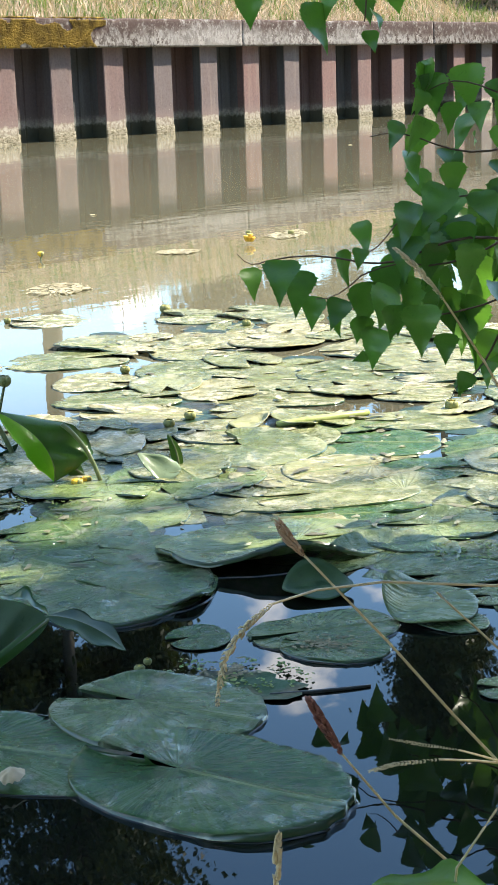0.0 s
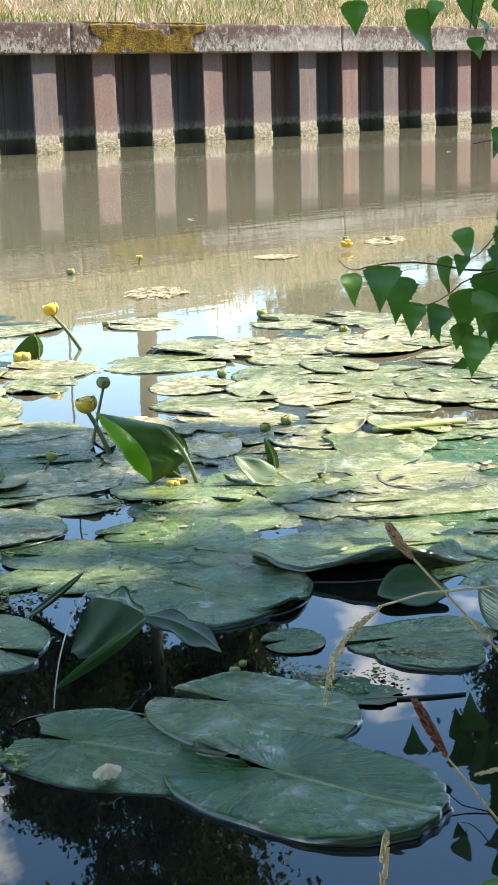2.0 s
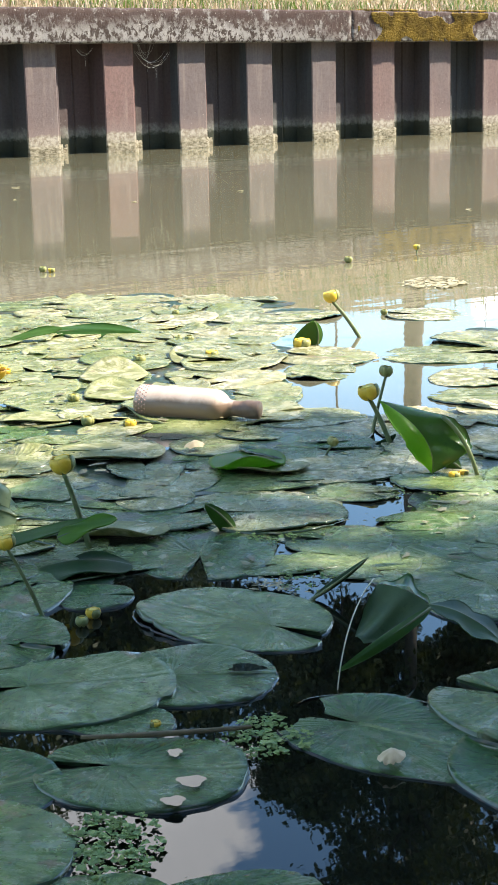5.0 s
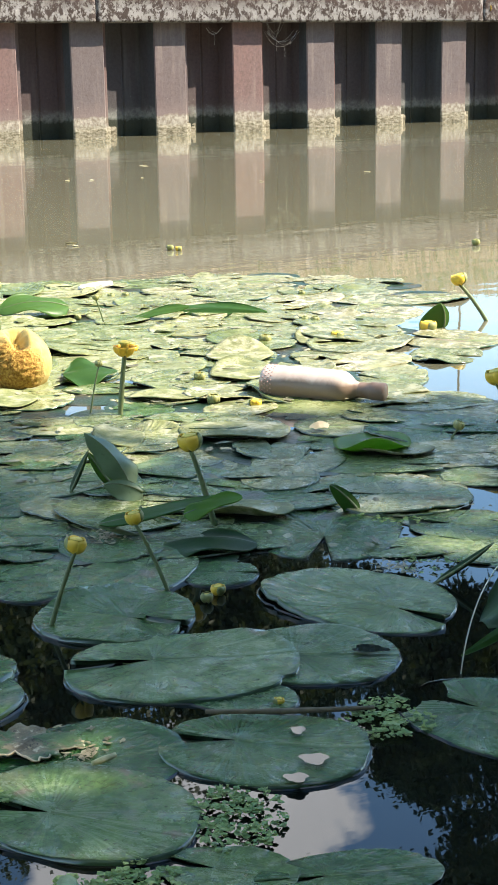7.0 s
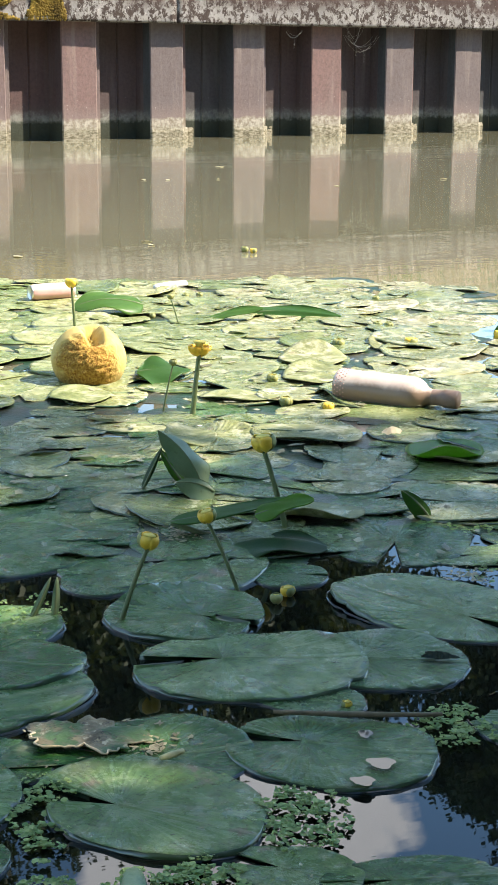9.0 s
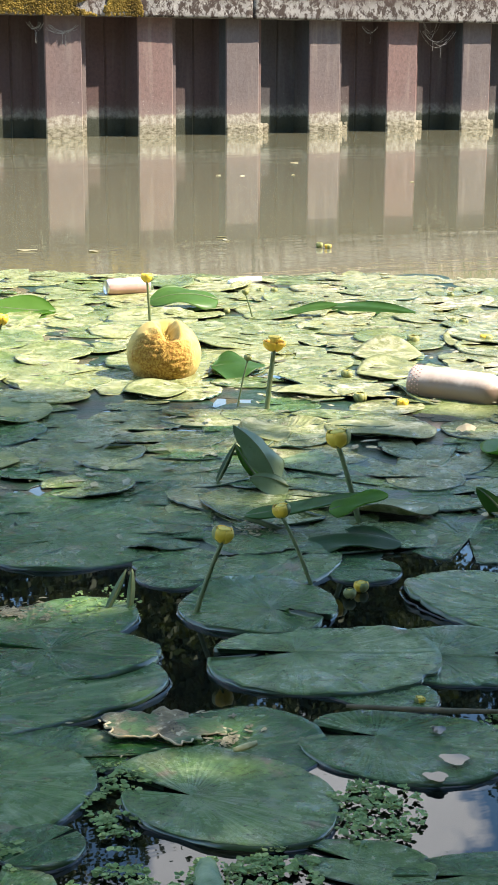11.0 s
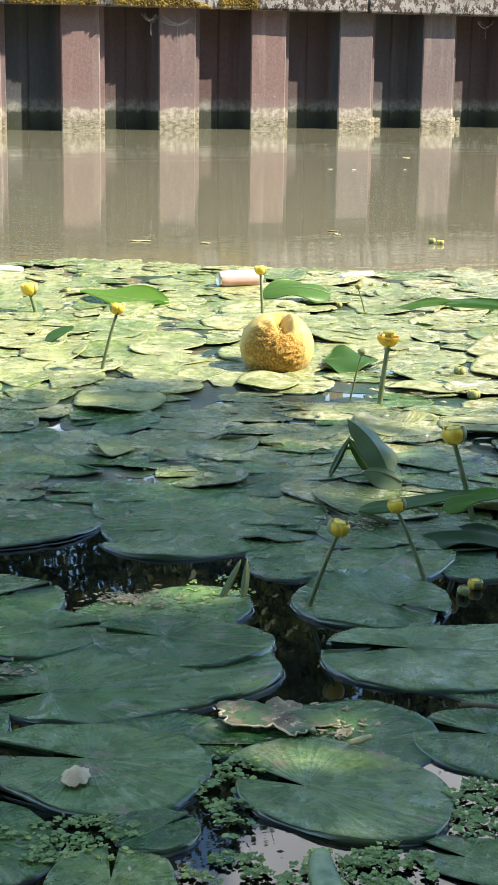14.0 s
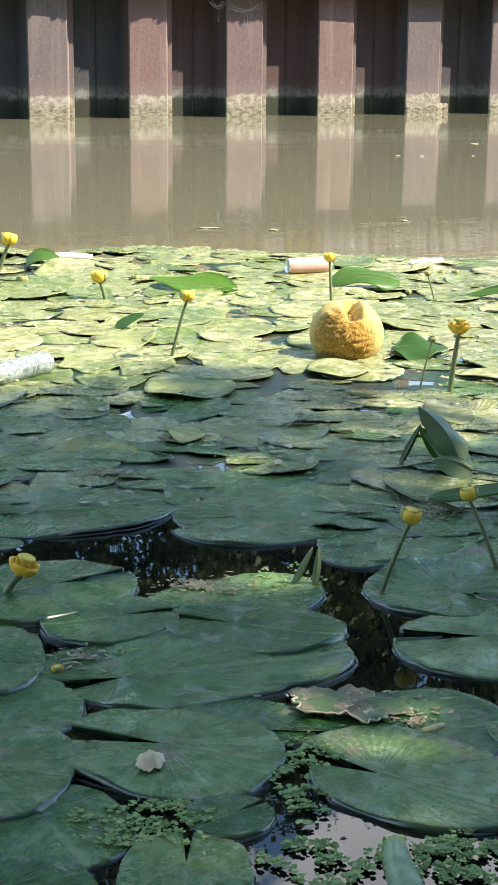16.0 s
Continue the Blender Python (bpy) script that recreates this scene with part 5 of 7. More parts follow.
# pads with a rim turned up
dish(2.49, 3.19, 0.19, 0.28, -44, 280, 0.050, seed=0, span=0.9, material=BRIGHT)
dish(2.76, 4.18, 0.19, 0.29, -45, 120, 0.022, seed=1, span=0.9)
dish(2.30, 3.52, 0.29, 0.23, -44, 265, 0.015, seed=2, span=0.9)
dish(2.50, 3.13, 0.21, 0.19, -52, 275, 0.020, seed=3, span=0.9)
dish(1.52, 4.16, 0.25, 0.36, -21, 260, 0.018, seed=4, span=0.9)
dish(1.33, 3.67, 0.10, 0.15, -21, 190, 0.030, seed=5, span=0.9)
dish(3.27, 4.49, 0.14, 0.20, -46, 150, 0.022, seed=6, span=0.9)
dish(2.39, 4.00, 0.23, 0.16, -34, 270, 0.012, seed=7, span=0.9)
dish(1.56, 4.88, 0.21, 0.32, -20, 350, 0.015, seed=8, span=0.9)
dish(3.47, 2.80, 0.11, 0.17, -60, 20, 0.030, seed=9, span=0.9)
dish(1.73, 6.29, 0.18, 0.27, -19, 100, 0.050, seed=10, span=0.9)
dish(2.00, 4.24, 0.18, 0.27, -20, 260, 0.012, seed=11, span=0.9)
dish(2.90, 4.40, 0.22, 0.29, -34, 90, 0.040, seed=12, span=0.9)
dish(2.03, 3.64, 0.13, 0.20, -21, 150, 0.020, seed=13, span=0.9)
dish(1.93, 2.90, 0.19, 0.16, -43, 270, 0.030, seed=14, span=0.9)

dish(2.48, 1.62, 0.17, 0.20, -57, 150, 0.050, seed=15, span=0.8, material=PAD, label="wet grey-green lily pad curled up at its rim")
dish(2.45, 1.84, 0.13, 0.12, -57, 100, 0.040, seed=16, span=1.1, material=DARK, label="dark curled lily pad under a raised one")

# more pads crowd the stretch farther out, up to the edge of the open channel
EDGE = [(-2.5, 7.6), (1.68, 7.02), (2.24, 7.0), (2.68, 6.68), (3.23, 6.22), (3.9, 6.05), (4.36, 5.66), (4.31, 5.18), (4.45, 4.8), (4.57, 4.55), (4.95, 4.35), (5.1, 3.9), (5.2, 3.5), (5.25, 3.05), (6.2, 2.0), (7.5, 0.8)]
OPEN = [(0.86, 1.79, 0.10), (0.80, 1.70, 0.12), (0.92, 1.68, 0.12), (1.2, 2.42, 0.13), (1.1, 2.2, 0.10), (3.95, 4.25, 0.3), (3.35, 3.55, 0.22), (3.6, 3.6, 0.2), (4.05, 4.55, 0.3), (3.76, 4.05, 0.36), (3.22, 3.68, 0.26), (3.5, 3.86, 0.22), (4.82, 4.5, 0.45), (4.3, 4.6, 0.3), (2.42, 2.7, 0.13), (4.55, 3.27, 0.14), (3.85, 2.7, 0.12), (1.0, 2.85, 0.33), (1.25, 2.75, 0.2), (1.7, 2.3, 0.35), (2.2, 1.8, 0.4)]


def inside_edge(x, y):
    for (x0, y0), (x1, y1) in zip(EDGE, EDGE[1:]):
        if (x1 - x0) * (y - y0) - (y1 - y0) * (x - x0) > 0 and (x0 <= x <= x1 or y1 <= y <= y0):
            return False
    return True


fill = random.Random(11)
more = []
for n in range(9000):
    x, y = fill.uniform(-0.6, 6.4), fill.uniform(0.9, 7.2)
    far = math.hypot(x - 0.2, y - 0.25)
    if (far < 2.6 and (x > 0.10 + (y - 0.27) * 0.2 or far < 1.5)) or x < (y - 0.25) * 0.18 - 0.25 or y < (x - 0.2) * 0.42 or not inside_edge(x, y):
        continue
    r = fill.uniform(0.09, 0.195) if far > 2.6 else fill.uniform(0.10, 0.19)
    if any(math.hypot(x - a, y - b) < c + r * 0.6 for a, b, c in OPEN) or any(math.hypot(x - a, y - b) < (0.44 if far < 2.6 else 0.50 if far < 4.2 else 0.56) * (r + c) for a, b, c in PADS):
        continue
    PADS.append((x, y, r))
    more.append((far, x, y, r))
more.sort()
single = 292 - sum(1 for o in scene.objects if o.name.startswith("lily_pad"))
for far, x, y, r in more[:single]:
    pad(x, y, 2 * r * fill.uniform(0.85, 1.15), 2 * r * fill.uniform(0.85, 1.15), fill.uniform(0, 360), fill.uniform(0, 360), fill.choice((0, 0, 1, 2)), min(0.045, max(0, far - 2.7) * 0.03))
verts, faces = [], []
for far, x, y, r in more[single:]:
    me = PAD_MESHES[fill.randrange(len(PAD_MESHES))]
    m = pose(x, y, 0.006 + 0.003 * fill.choice((0, 1, 2)), fill.uniform(-2.8, 2.8), fill.uniform(-2.8, 2.8), fill.uniform(0, 360)) @ Matrix.Diagonal((2 * r, 2 * r * fill.uniform(0.8, 1.2), 2 * r, 1))
    n = len(verts)
    verts += [m @ v.co for v in me.vertices]
    faces += [tuple(i + n for i in q.vertices) for q in me.polygons]
# the bed goes on to both sides
side = random.Random(77)
beyond = []
for _ in range(3000):
    x, y, r = side.uniform(-5.5, 8.5), side.uniform(1.3, 6.8), side.uniform(0.09, 0.18)
    if (x > (y - 0.25) * 0.18 - 0.2 and y > (x - 0.2) * 0.45) or not inside_edge(x, y) or y < 1.5 or any(math.hypot(x - a, y - b) < 0.62 * (r + c) for a, b, c in beyond):
        continue
    beyond.append((x, y, r))
    me = PAD_MESHES[side.randrange(len(PAD_MESHES))]
    m = pose(x, y, 0.006, side.uniform(-2, 2), side.uniform(-2, 2), side.uniform(0, 360)) @ Matrix.Diagonal((2 * r, 2 * r * side.uniform(0.8, 1.2), 2 * r, 1))
    n = len(verts)
    verts += [m @ v.co for v in me.vertices]
    faces += [tuple(i + n for i in q.vertices) for q in me.polygons]
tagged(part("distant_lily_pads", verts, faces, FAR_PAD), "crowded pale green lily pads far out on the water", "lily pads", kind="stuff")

SUNK = rotten_material(0.42)
verts, faces, sunk = [], [], 0
while sunk < 850:
    x, y = fill.uniform(0.0, 5.0), fill.uniform(1.6, 6.6)
    far = math.hypot(x - 0.2, y - 0.25)
    r = fill.uniform(0.07, 0.13)
    if far < 2.6 or x < (y - 0.25) * 0.18 - 0.2 or y < (x - 0.2) * 0.5 or not inside_edge(x, y) or any(math.hypot(x - a, y - b) < c + r * 0.7 for a, b, c in OPEN):
        continue
    sunk += 1
    me = PAD_MESHES[fill.randrange(len(PAD_MESHES))]
    m = pose(x, y, 0.0012, 0, 0, fill.uniform(0, 360)) @ Matrix.Diagonal((2 * r, 2 * r * fill.uniform(0.6, 1.1), r * 0.12, 1))
    n = len(verts)
    verts += [m @ v.co for v in me.vertices]
    faces += [tuple(i + n for i in q.vertices) for q in me.polygons]
tagged(part("sunken_lily_pads", verts, faces, SUNK), "brown and olive decaying pads half sunk between the others", "lily pads", kind="stuff")

SCRAP = leaf_material("leaf_scraps", (0.05, 0.045, 0.025), (0.46, 0.43, 0.28), 0.45, 0.1)


def scraps(name, count, seed, label):
    """Torn bits of rotting leaf and husks that lie between and on the pads."""
    rnd = random.Random(seed)
    verts, faces = [], []
    while len(faces) < count * 5:
        x, y = rnd.uniform(0.3, 5.4), rnd.uniform(1.2, 7.0)
        far = math.hypot(x - 0.2, y - 0.25)
        if far < 2.7 or x < (y - 0.25) * 0.18 - 0.2 or y < (x - 0.2) * 0.5 or not inside_edge(x, y):
            continue
        if any(math.hypot(x - a, y - b) < c for a, b, c in OPEN) or noise.noise(Vector((x * 2.2, y * 2.2, 9))) < -0.05:
            continue
        r, t, n = rnd.uniform(0.003, 0.012) * min(1.0, far / 3.5), rnd.uniform(0, 6.28), len(verts)
        long, lift = rnd.uniform(0.9, 3.2), rnd.uniform(0.006, 0.014)
        verts.append((x, y, lift + 0.002))
        for k in range(5):
            a = t + 2 * math.pi * k / 5 + rnd.uniform(-0.4, 0.4)
            dx, dy = r * long * math.cos(a), r * math.sin(a)
            verts.append((x + dx * math.cos(t) - dy * math.sin(t), y + dx * math.sin(t) + dy * math.cos(t), lift + rnd.uniform(-0.001, 0.002)))
        faces += [(n, n + 1 + k, n + 1 + (k + 1) % 5) for k in range(5)]
    tagged(part(name, verts, faces, SCRAP, smooth=False), label, "leaf litter", kind="stuff")


scraps("leaf_litter", 1500, 3, "torn pale and brown leaf scraps lying among the pads")

# ---- grass, moss and trees of the far bank ----
GRASS = leaf_material("dry_bank_grass", (0.24, 0.165, 0.095), (0.70, 0.54, 0.42), 0.7, 0.12)


def moss_material():
    k = Mat("golden_moss", 0.95, 0.2)
    big, fine = k.noise(k.pos, 5, 5, 0.65, (1, 1, 0.6)), k.noise(k.pos, 60, 3)
    tone = k.math("ADD", k.math("MULTIPLY", big, 0.8), k.math("MULTIPLY", fine, 0.35))
    return k.done(k.mix(k.ramp(tone, 0.42, 0.70), (0.045, 0.030, 0.010), (0.34, 0.23, 0.05)), 0.95)


MOSS = moss_material()
FAR_LEAF = leaf_material("far_tree_leaf", (0.022, 0.040, 0.012), (0.075, 0.095, 0.027), 0.55, 0.2)
NEAR_LEAF = leaf_material("tree_leaf", (0.05, 0.10, 0.02), (0.09, 0.15, 0.035), 0.45, 0.25)


def blades(name, places, tall, wide, material, rnd, droop=0.5):
    """Many grass blades, each a bent strip of three triangles, from its root."""
    verts, faces = [], []
    for x, y, z in places:
        h, w, a = tall * rnd.uniform(0.45, 1.15), wide * rnd.uniform(0.6, 1.3), rnd.uniform(0, 2 * math.pi)
        lx, ly, s = math.cos(a), math.sin(a), rnd.uniform(0.05, droop) * h
        n = len(verts)
        verts += [(x - ly * w, y + lx * w, z - 0.03), (x + ly * w, y - lx * w, z - 0.03), (x + lx * s * 0.4 - ly * w * 0.7, y + ly * s * 0.4 + lx * w * 0.7, z + h * 0.6),
                  (x + lx * s * 0.4 + ly * w * 0.7, y + ly * s * 0.4 - lx * w * 0.7, z + h * 0.6), (x + lx * s, y + ly * s, z + h)]
        faces += [(n, n + 1, n + 3, n + 2), (n + 2, n + 3, n + 4)]
    return part(name, verts, faces, material)


gr = random.Random(21)
GREEN_GRASS = leaf_material("green_bank_weed", (0.06, 0.11, 0.03), (0.17, 0.23, 0.07), 0.6, 0.3)
dry_spots, green_spots = [], []
while len(dry_spots) < 20000:
    x, y = gr.uniform(-6, 52), 18.2 + abs(gr.gauss(0, 1)) * 2.2
    if y < 25:
        patch = noise.noise(Vector((x * 0.7, y * 0.9, 5))) + 0.5 * noise.noise(Vector((x * 2.6, y * 2.6, 8)))
        (dry_spots if patch > gr.uniform(-0.9, 0.5) else green_spots).append((x, y, max(1.83, bank_height(x, y))))
tagged(blades("bank_grass", dry_spots, 0.34, 0.007, GRASS, gr, 2.6), "tangled dry straw-coloured grass along the far bank", "grass", kind="stuff")
tagged(blades("bank_weeds", green_spots, 0.24, 0.016, GREEN_GRASS, gr, 1.8), "low green weeds among the dry grass", "weeds", kind="stuff")
tuft = [(gr.uniform(-4, 50), 17.98 + abs(gr.gauss(0, 0.14)), 1.85) for _ in range(3600)]
tagged(blades("edge_grass", tuft, 0.16, 0.006, GRASS, gr, 1.1), "short dry grass hanging over the edge of the beam", "grass", kind="stuff")


def moss_patch(x0, x1, count, seed):
    rnd = random.Random(seed)
    verts, faces = [], []
    for _ in range(count):
        x, s = rnd.uniform(x0, x1), rnd.random()
        z, y = (1.42 + 0.45 * s ** 0.8, WALL_Y - 0.158) if s < 0.88 else (1.865, WALL_Y - 0.15 + rnd.uniform(0, 0.3))
        if noise.noise(Vector((x * 2.3, z * 3.5, seed))) < -0.22 + 0.55 * max(0, 1 - min(x - x0, x1 - x) / 0.45):
            continue
        r = rnd.uniform(0.006, 0.022)
        n = len(verts)
        for k in range(6):
            a = k * math.pi / 3 + rnd.uniform(-0.3, 0.3)
            verts.append((x + r * math.cos(a), y + rnd.uniform(-0.004, 0.01), z + r * math.sin(a)))
        verts.append((x, y - r * rnd.uniform(0.4, 2.2), z - r * rnd.uniform(-0.3, 0.9)))
        faces += [(n + k, n + (k + 1) % 6, n + 6) for k in range(6)]
    tagged(part("moss", verts, faces, MOSS), "golden brown moss covering the concrete beam", "moss", kind="stuff")


moss_patch(16.18, 18.92, 13000, 1)
moss_patch(1.5, 8.25, 26000, 2)


# gaps in the oak's foliage, by where the sun that falls through them meets the water
GAPS = [(1.03, 2.17, 0.09), (1.07, 2.10, 0.09), (1.06, 2.02, 0.08), (0.96, 2.03, 0.06), (0.93, 1.80, 0.06), (1.13, 2.68, 0.06), (1.80, 1.46, 0.05), (1.72, 1.73, 0.055), (2.44, 2.51, 0.08), (2.67, 2.39, 0.07), (2.71, 2.03, 0.07), (2.14, 2.75, 0.06), (2.47, 2.54, 0.09), (2.53, 2.51, 0.06), (2.09, 2.50, 0.07), (2.20, 2.38, 0.06), (2.67, 2.63, 0.09), (2.78, 2.55, 0.09), (2.71, 2.76, 0.08), (2.84, 2.09, 0.08), (2.83, 2.29, 0.06), (1.36, 3.39, 0.08), (1.91, 3.43, 0.09), (1.77, 3.05, 0.07), (1.73, 2.63, 0.05), (2.88, 1.82, 0.09), (1.15, 2.00, 0.06), (1.14, 2.36, 0.06), (0.98, 2.13, 0.08), (1.01, 2.20, 0.07), (1.99, 3.82, 0.10), (1.94, 3.54, 0.09), (1.75, 3.53, 0.06), (1.82, 3.22, 0.06), (1.66, 3.14, 0.04)]


def in_gap(p):
    """Whether a leaf would close one of the gaps."""
    x, y = p.x - SUN.x * p.z / SUN.z, p.y - SUN.y * p.z / SUN.z
    return any((x - a) ** 2 + (y - b) ** 2 < r * r for a, b, r in GAPS)


def crown(name, lumps, count, size, material, rnd, parent, clumps=90):
    """A crown of many small leaves gathered in clumps; lumps are (centre, radii)."""
    verts, faces, spots = [], [], []
    for c, r in lumps:
        for _ in range(clumps):
            v = Vector((rnd.gauss(0, 1), rnd.gauss(0, 1), rnd.gauss(0, 1))).normalized() * rnd.uniform(0.35, 1.0)
            spots.append((Vector(c) + Vector((v.x * r[0], v.y * r[1], v.z * r[2])), (0.13 if clumps in (10, 46, 90) else 0.20) * (r[0] + r[1]) / 2 * rnd.uniform(0.6, 1.4)))
    for _ in range(count):
        c, s = spots[rnd.randrange(len(spots))]
        p = c + Vector((rnd.gauss(0, s), rnd.gauss(0, s), rnd.gauss(0, s * 0.7)))
        d = Vector((rnd.uniform(-1, 1), rnd.uniform(-1, 1), rnd.uniform(-1.2, 0.3))).normalized() * size * rnd.uniform(0.7, 1.3)
        u = d.cross(Vector((rnd.uniform(-1, 1), rnd.uniform(-1, 1), rnd.uniform(-1, 1)))).normalized() * d.length * 0.38
        if clumps in (10, 46) and in_gap(p + d * 0.5 + parent.location):
            continue
        n = len(verts)
        verts += [p, p + d * 0.45 + u, p + d, p + d * 0.45 - u]
        faces.append((n, n + 1, n + 2, n + 3))
    part(name, verts, faces, material, parent, smooth=False)
    return spots


def tree(name, base, top, lumps, count, size, material, seed, thick, label, clumps=90, parts=None):
    rnd = random.Random(seed)
    root = tagged(new(name), label, "tree", "trees on the banks")
    root.location = base
    b = Vector(base)
    rel = [((Vector(c) - b), r) for c, r in lumps]
    t = Vector(top) - b
    bend = t * 0.5 + Vector((rnd.uniform(-0.3, 0.3), rnd.uniform(-0.3, 0.3), 0))
    path = bezier((0, 0, -0.3), bend, t, 12)
    part("trunk", *tube(path, [thick * (1 - 0.062 * i) * (1.25 if i == 0 else 1) for i in range(13)], 12), BARK, root)
    spots = crown("crown", rel, count, size, material, rnd, root, clumps)
    for i in range(12):
        c, _ = spots[rnd.randrange(len(spots))]
        p = path[rnd.randint(7, 11)]
        part("limb", *tube(bezier(p, p.lerp(c, 0.5) + Vector((0, 0, 0.25)), c, 7), [thick * 0.30 * (1 - 0.12 * k) for k in range(8)], 6), BARK, root)
    return root


def far_tree(heading, away, low, high, spread, seed, thick=0.14, count=5200):
    """A tree on the far bank that stands on a heading from the viewer, its crown between two heights."""
    x, y = away * math.sin(radians(heading)), away * math.cos(radians(heading))
    z = bank_height(x, y)
    mid = (low + high) / 2
    lumps = [((x, y, mid), (spread, spread, (high - low) / 2)), ((x + spread * 0.5, y + 0.4, mid - (high - low) * 0.18), (spread * 0.7, spread * 0.7, (high - low) * 0.28)),
             ((x - spread * 0.55, y, mid + (high - low) * 0.1), (spread * 0.6, spread * 0.6, (high - low) * 0.3))]
    tree("bank_tree", (x, y, z - 0.1), (x + 0.2, y, mid + (high - low) * 0.25), lumps, count * 5, 0.15, FAR_LEAF, seed, thick, "tall leafy tree with a bare trunk on the far bank")


far_tree(44.3, 34, 11.6, 25.0, 2.5, 1, 0.22, 9000)
far_tree(41.4, 34, 10.7, 16.2, 1.9, 12, 0.03, 7000)
far_tree(46.9, 37, 11.5, 15.6, 1.5, 14, 0.012, 7000)
far_tree(58.6, 44, 14.8, 19.8, 1.8, 2, 0.14, 7000)
far_tree(72.0, 50, 15.0, 25.0, 3.4, 3)
far_tree(37.0, 33, 10.2, 13.2, 1.9, 4)
far_tree(33.0, 31, 7.6, 13.2, 1.9, 9, 0.14, 6500)
far_tree(27.8, 30, 6.8, 15.0, 2.6, 5, 0.16, 8500)
far_tree(21.5, 29, 6.6, 15.0, 2.8, 6, 0.16, 8500)
# these three are heightened to darken what the left pads mirror
far_tree(16.5, 29, 6.2, 25.0, 3.0, 10, 0.16, 11000)
far_tree(11.0, 28, 6.2, 25.0, 3.0, 7, 0.16, 10000)
far_tree(4.5, 28, 7.0, 25.0, 3.0, 8, 0.16, 9000)

BUSH_LEAF = leaf_material("dry_bush_leaf", (0.18, 0.15, 0.08), (0.45, 0.355, 0.23), 0.6, 0.12)


def far_bush(heading, away, high, spread, seed):
    """A sunburnt bush on the far bank."""
    x, y = away * math.sin(radians(heading)), away * math.cos(radians(heading))
    z = bank_height(x, y)
    lumps = [((x, y, (z + high) / 2), (spread, spread * 0.7, (high - z) / 2)), ((x + spread * 0.6, y, z + (high - z) * 0.35), (spread * 0.7, spread * 0.6, (high - z) * 0.35))]
    root = tree("bank_bush", (x, y, z - 0.1), (x, y, z + (high - z) * 0.6), lumps, 9000, 0.16, BUSH_LEAF, seed, 0.06, "dense sunburnt bush on the far bank", 60)
    tagged(root, "dense sunburnt bush on the far bank", "bush", "bushes on the far bank")


for n, (heading, high) in enumerate([(49.8, 7.2), (52.0, 8.4), (54.6, 8.2), (57.2, 8.8), (60.0, 9.2), (63.0, 9.6)]):
    far_bush(heading, 36 + 1.1 * n, high, 1.15, 120 + n)

# ---- unseen tree belt, added behind the viewer to cut the sky light ----
for n, (x, y, high) in enumerate([(-24, -14, 25), (-15, -15, 26), (-7, -14, 25), (1, -15, 26), (9, -15, 26), (17, -15, 25), (26, -15, 26), (35, -15, 25), (44, -15, 26), (53, -15, 26)]):
    tree("sky_block_tree", (x, y, 0.1), (x, y, high * 0.8), [((x, y, high * 0.66), (4.6, 3.0, high * 0.33)), ((x + 2.8, y - 1, high * 0.34), (4.4, 2.6, high * 0.32)), ((x - 2.6, y + 0.4, high * 0.2), (4.2, 2.6, high * 0.2))],
         5200, 0.75, FAR_LEAF, 60 + n, 0.28, "unseen tall leafy tree added behind the viewer to block sky light", 40)

# an unseen tree, added to keep sky light off the left pads
tree("sky_block_tree", (-4.2, -1.6, 0.2), (-3.4, -0.4, 6.4), [((-3.0, 0.6, 6.2), (2.6, 2.4, 1.6)), ((-1.7, 2.2, 5.4), (1.9, 2.0, 1.1)), ((-4.4, 2.8, 4.6), (2.0, 2.0, 1.8)), ((-1.0, 0.9, 5.3), (1.6, 1.8, 0.9))], 30000, 0.13, NEAR_LEAF, 88, 0.22,
     "unseen broad leafy tree added at the left to dim the near pads", 60)

# ---- birch on the near bank, whose crown shades the water ----
shades = [((0.8, 3.45), 1.10), ((1.35, 3.22), 1.10), ((1.75, 2.25), 0.82), ((1.85, 1.5), 0.82), ((0.15, 1.5), 0.85), ((1.4, 1.3), 0.7), ((-0.6, 3.4), 1.35), ((-0.9, 1.9), 1.7), ((0.30, 2.42), 0.55)]
HIGH = 7.5
oak = tree("bank_oak", (8.6, -5.6, 0.1), (7.0, -2.4, HIGH), [((sx + HIGH * SUN.x / SUN.z, sy + HIGH * SUN.y / SUN.z, HIGH), (sr, sr, 0.7)) for (sx, sy), sr in shades], 21000, 0.105, NEAR_LEAF, 31, 0.2,
     "tall leafy tree on the near bank shading the water", 46)
# thin outer twigs, which let the sun through in flecks
flecks = [((2.95, 3.1), 0.40), ((2.65, 3.25), 0.35), ((2.35, 2.65), 0.45), ((2.75, 2.25), 0.55), ((2.25, 3.2), 0.4), ((1.75, 3.95), 0.35), ((2.85, 1.7), 0.5), ((0.85, 1.95), 0.3)]
crown("outer_crown", [((Vector((sx, sy, 0)) + SUN * (HIGH / SUN.z) - oak.location), (sr, sr, 0.5)) for (sx, sy), sr in flecks], 3800, 0.085, NEAR_LEAF, random.Random(90), oak, 10)
birch = tree("birch_tree", (4.6, -0.3, 0.1), (5.0, -0.5, 5.0), [((5.0, -0.5, 4.5), (0.7, 0.7, 0.7)), ((4.6, -1.0, 4.0), (0.7, 0.7, 0.6))], 3600, 0.075, NEAR_LEAF, 33, 0.07, "slender birch tree on the near bank with a low hanging spray", 40)
BIRCH = leaf_material("birch_leaf", (0.014, 0.058, 0.018), (0.095, 0.215, 0.03), 0.30, 0.40)
BIRCH.node_tree.nodes["Principled BSDF"].inputs["Specular IOR Level"].default_value = 0.5
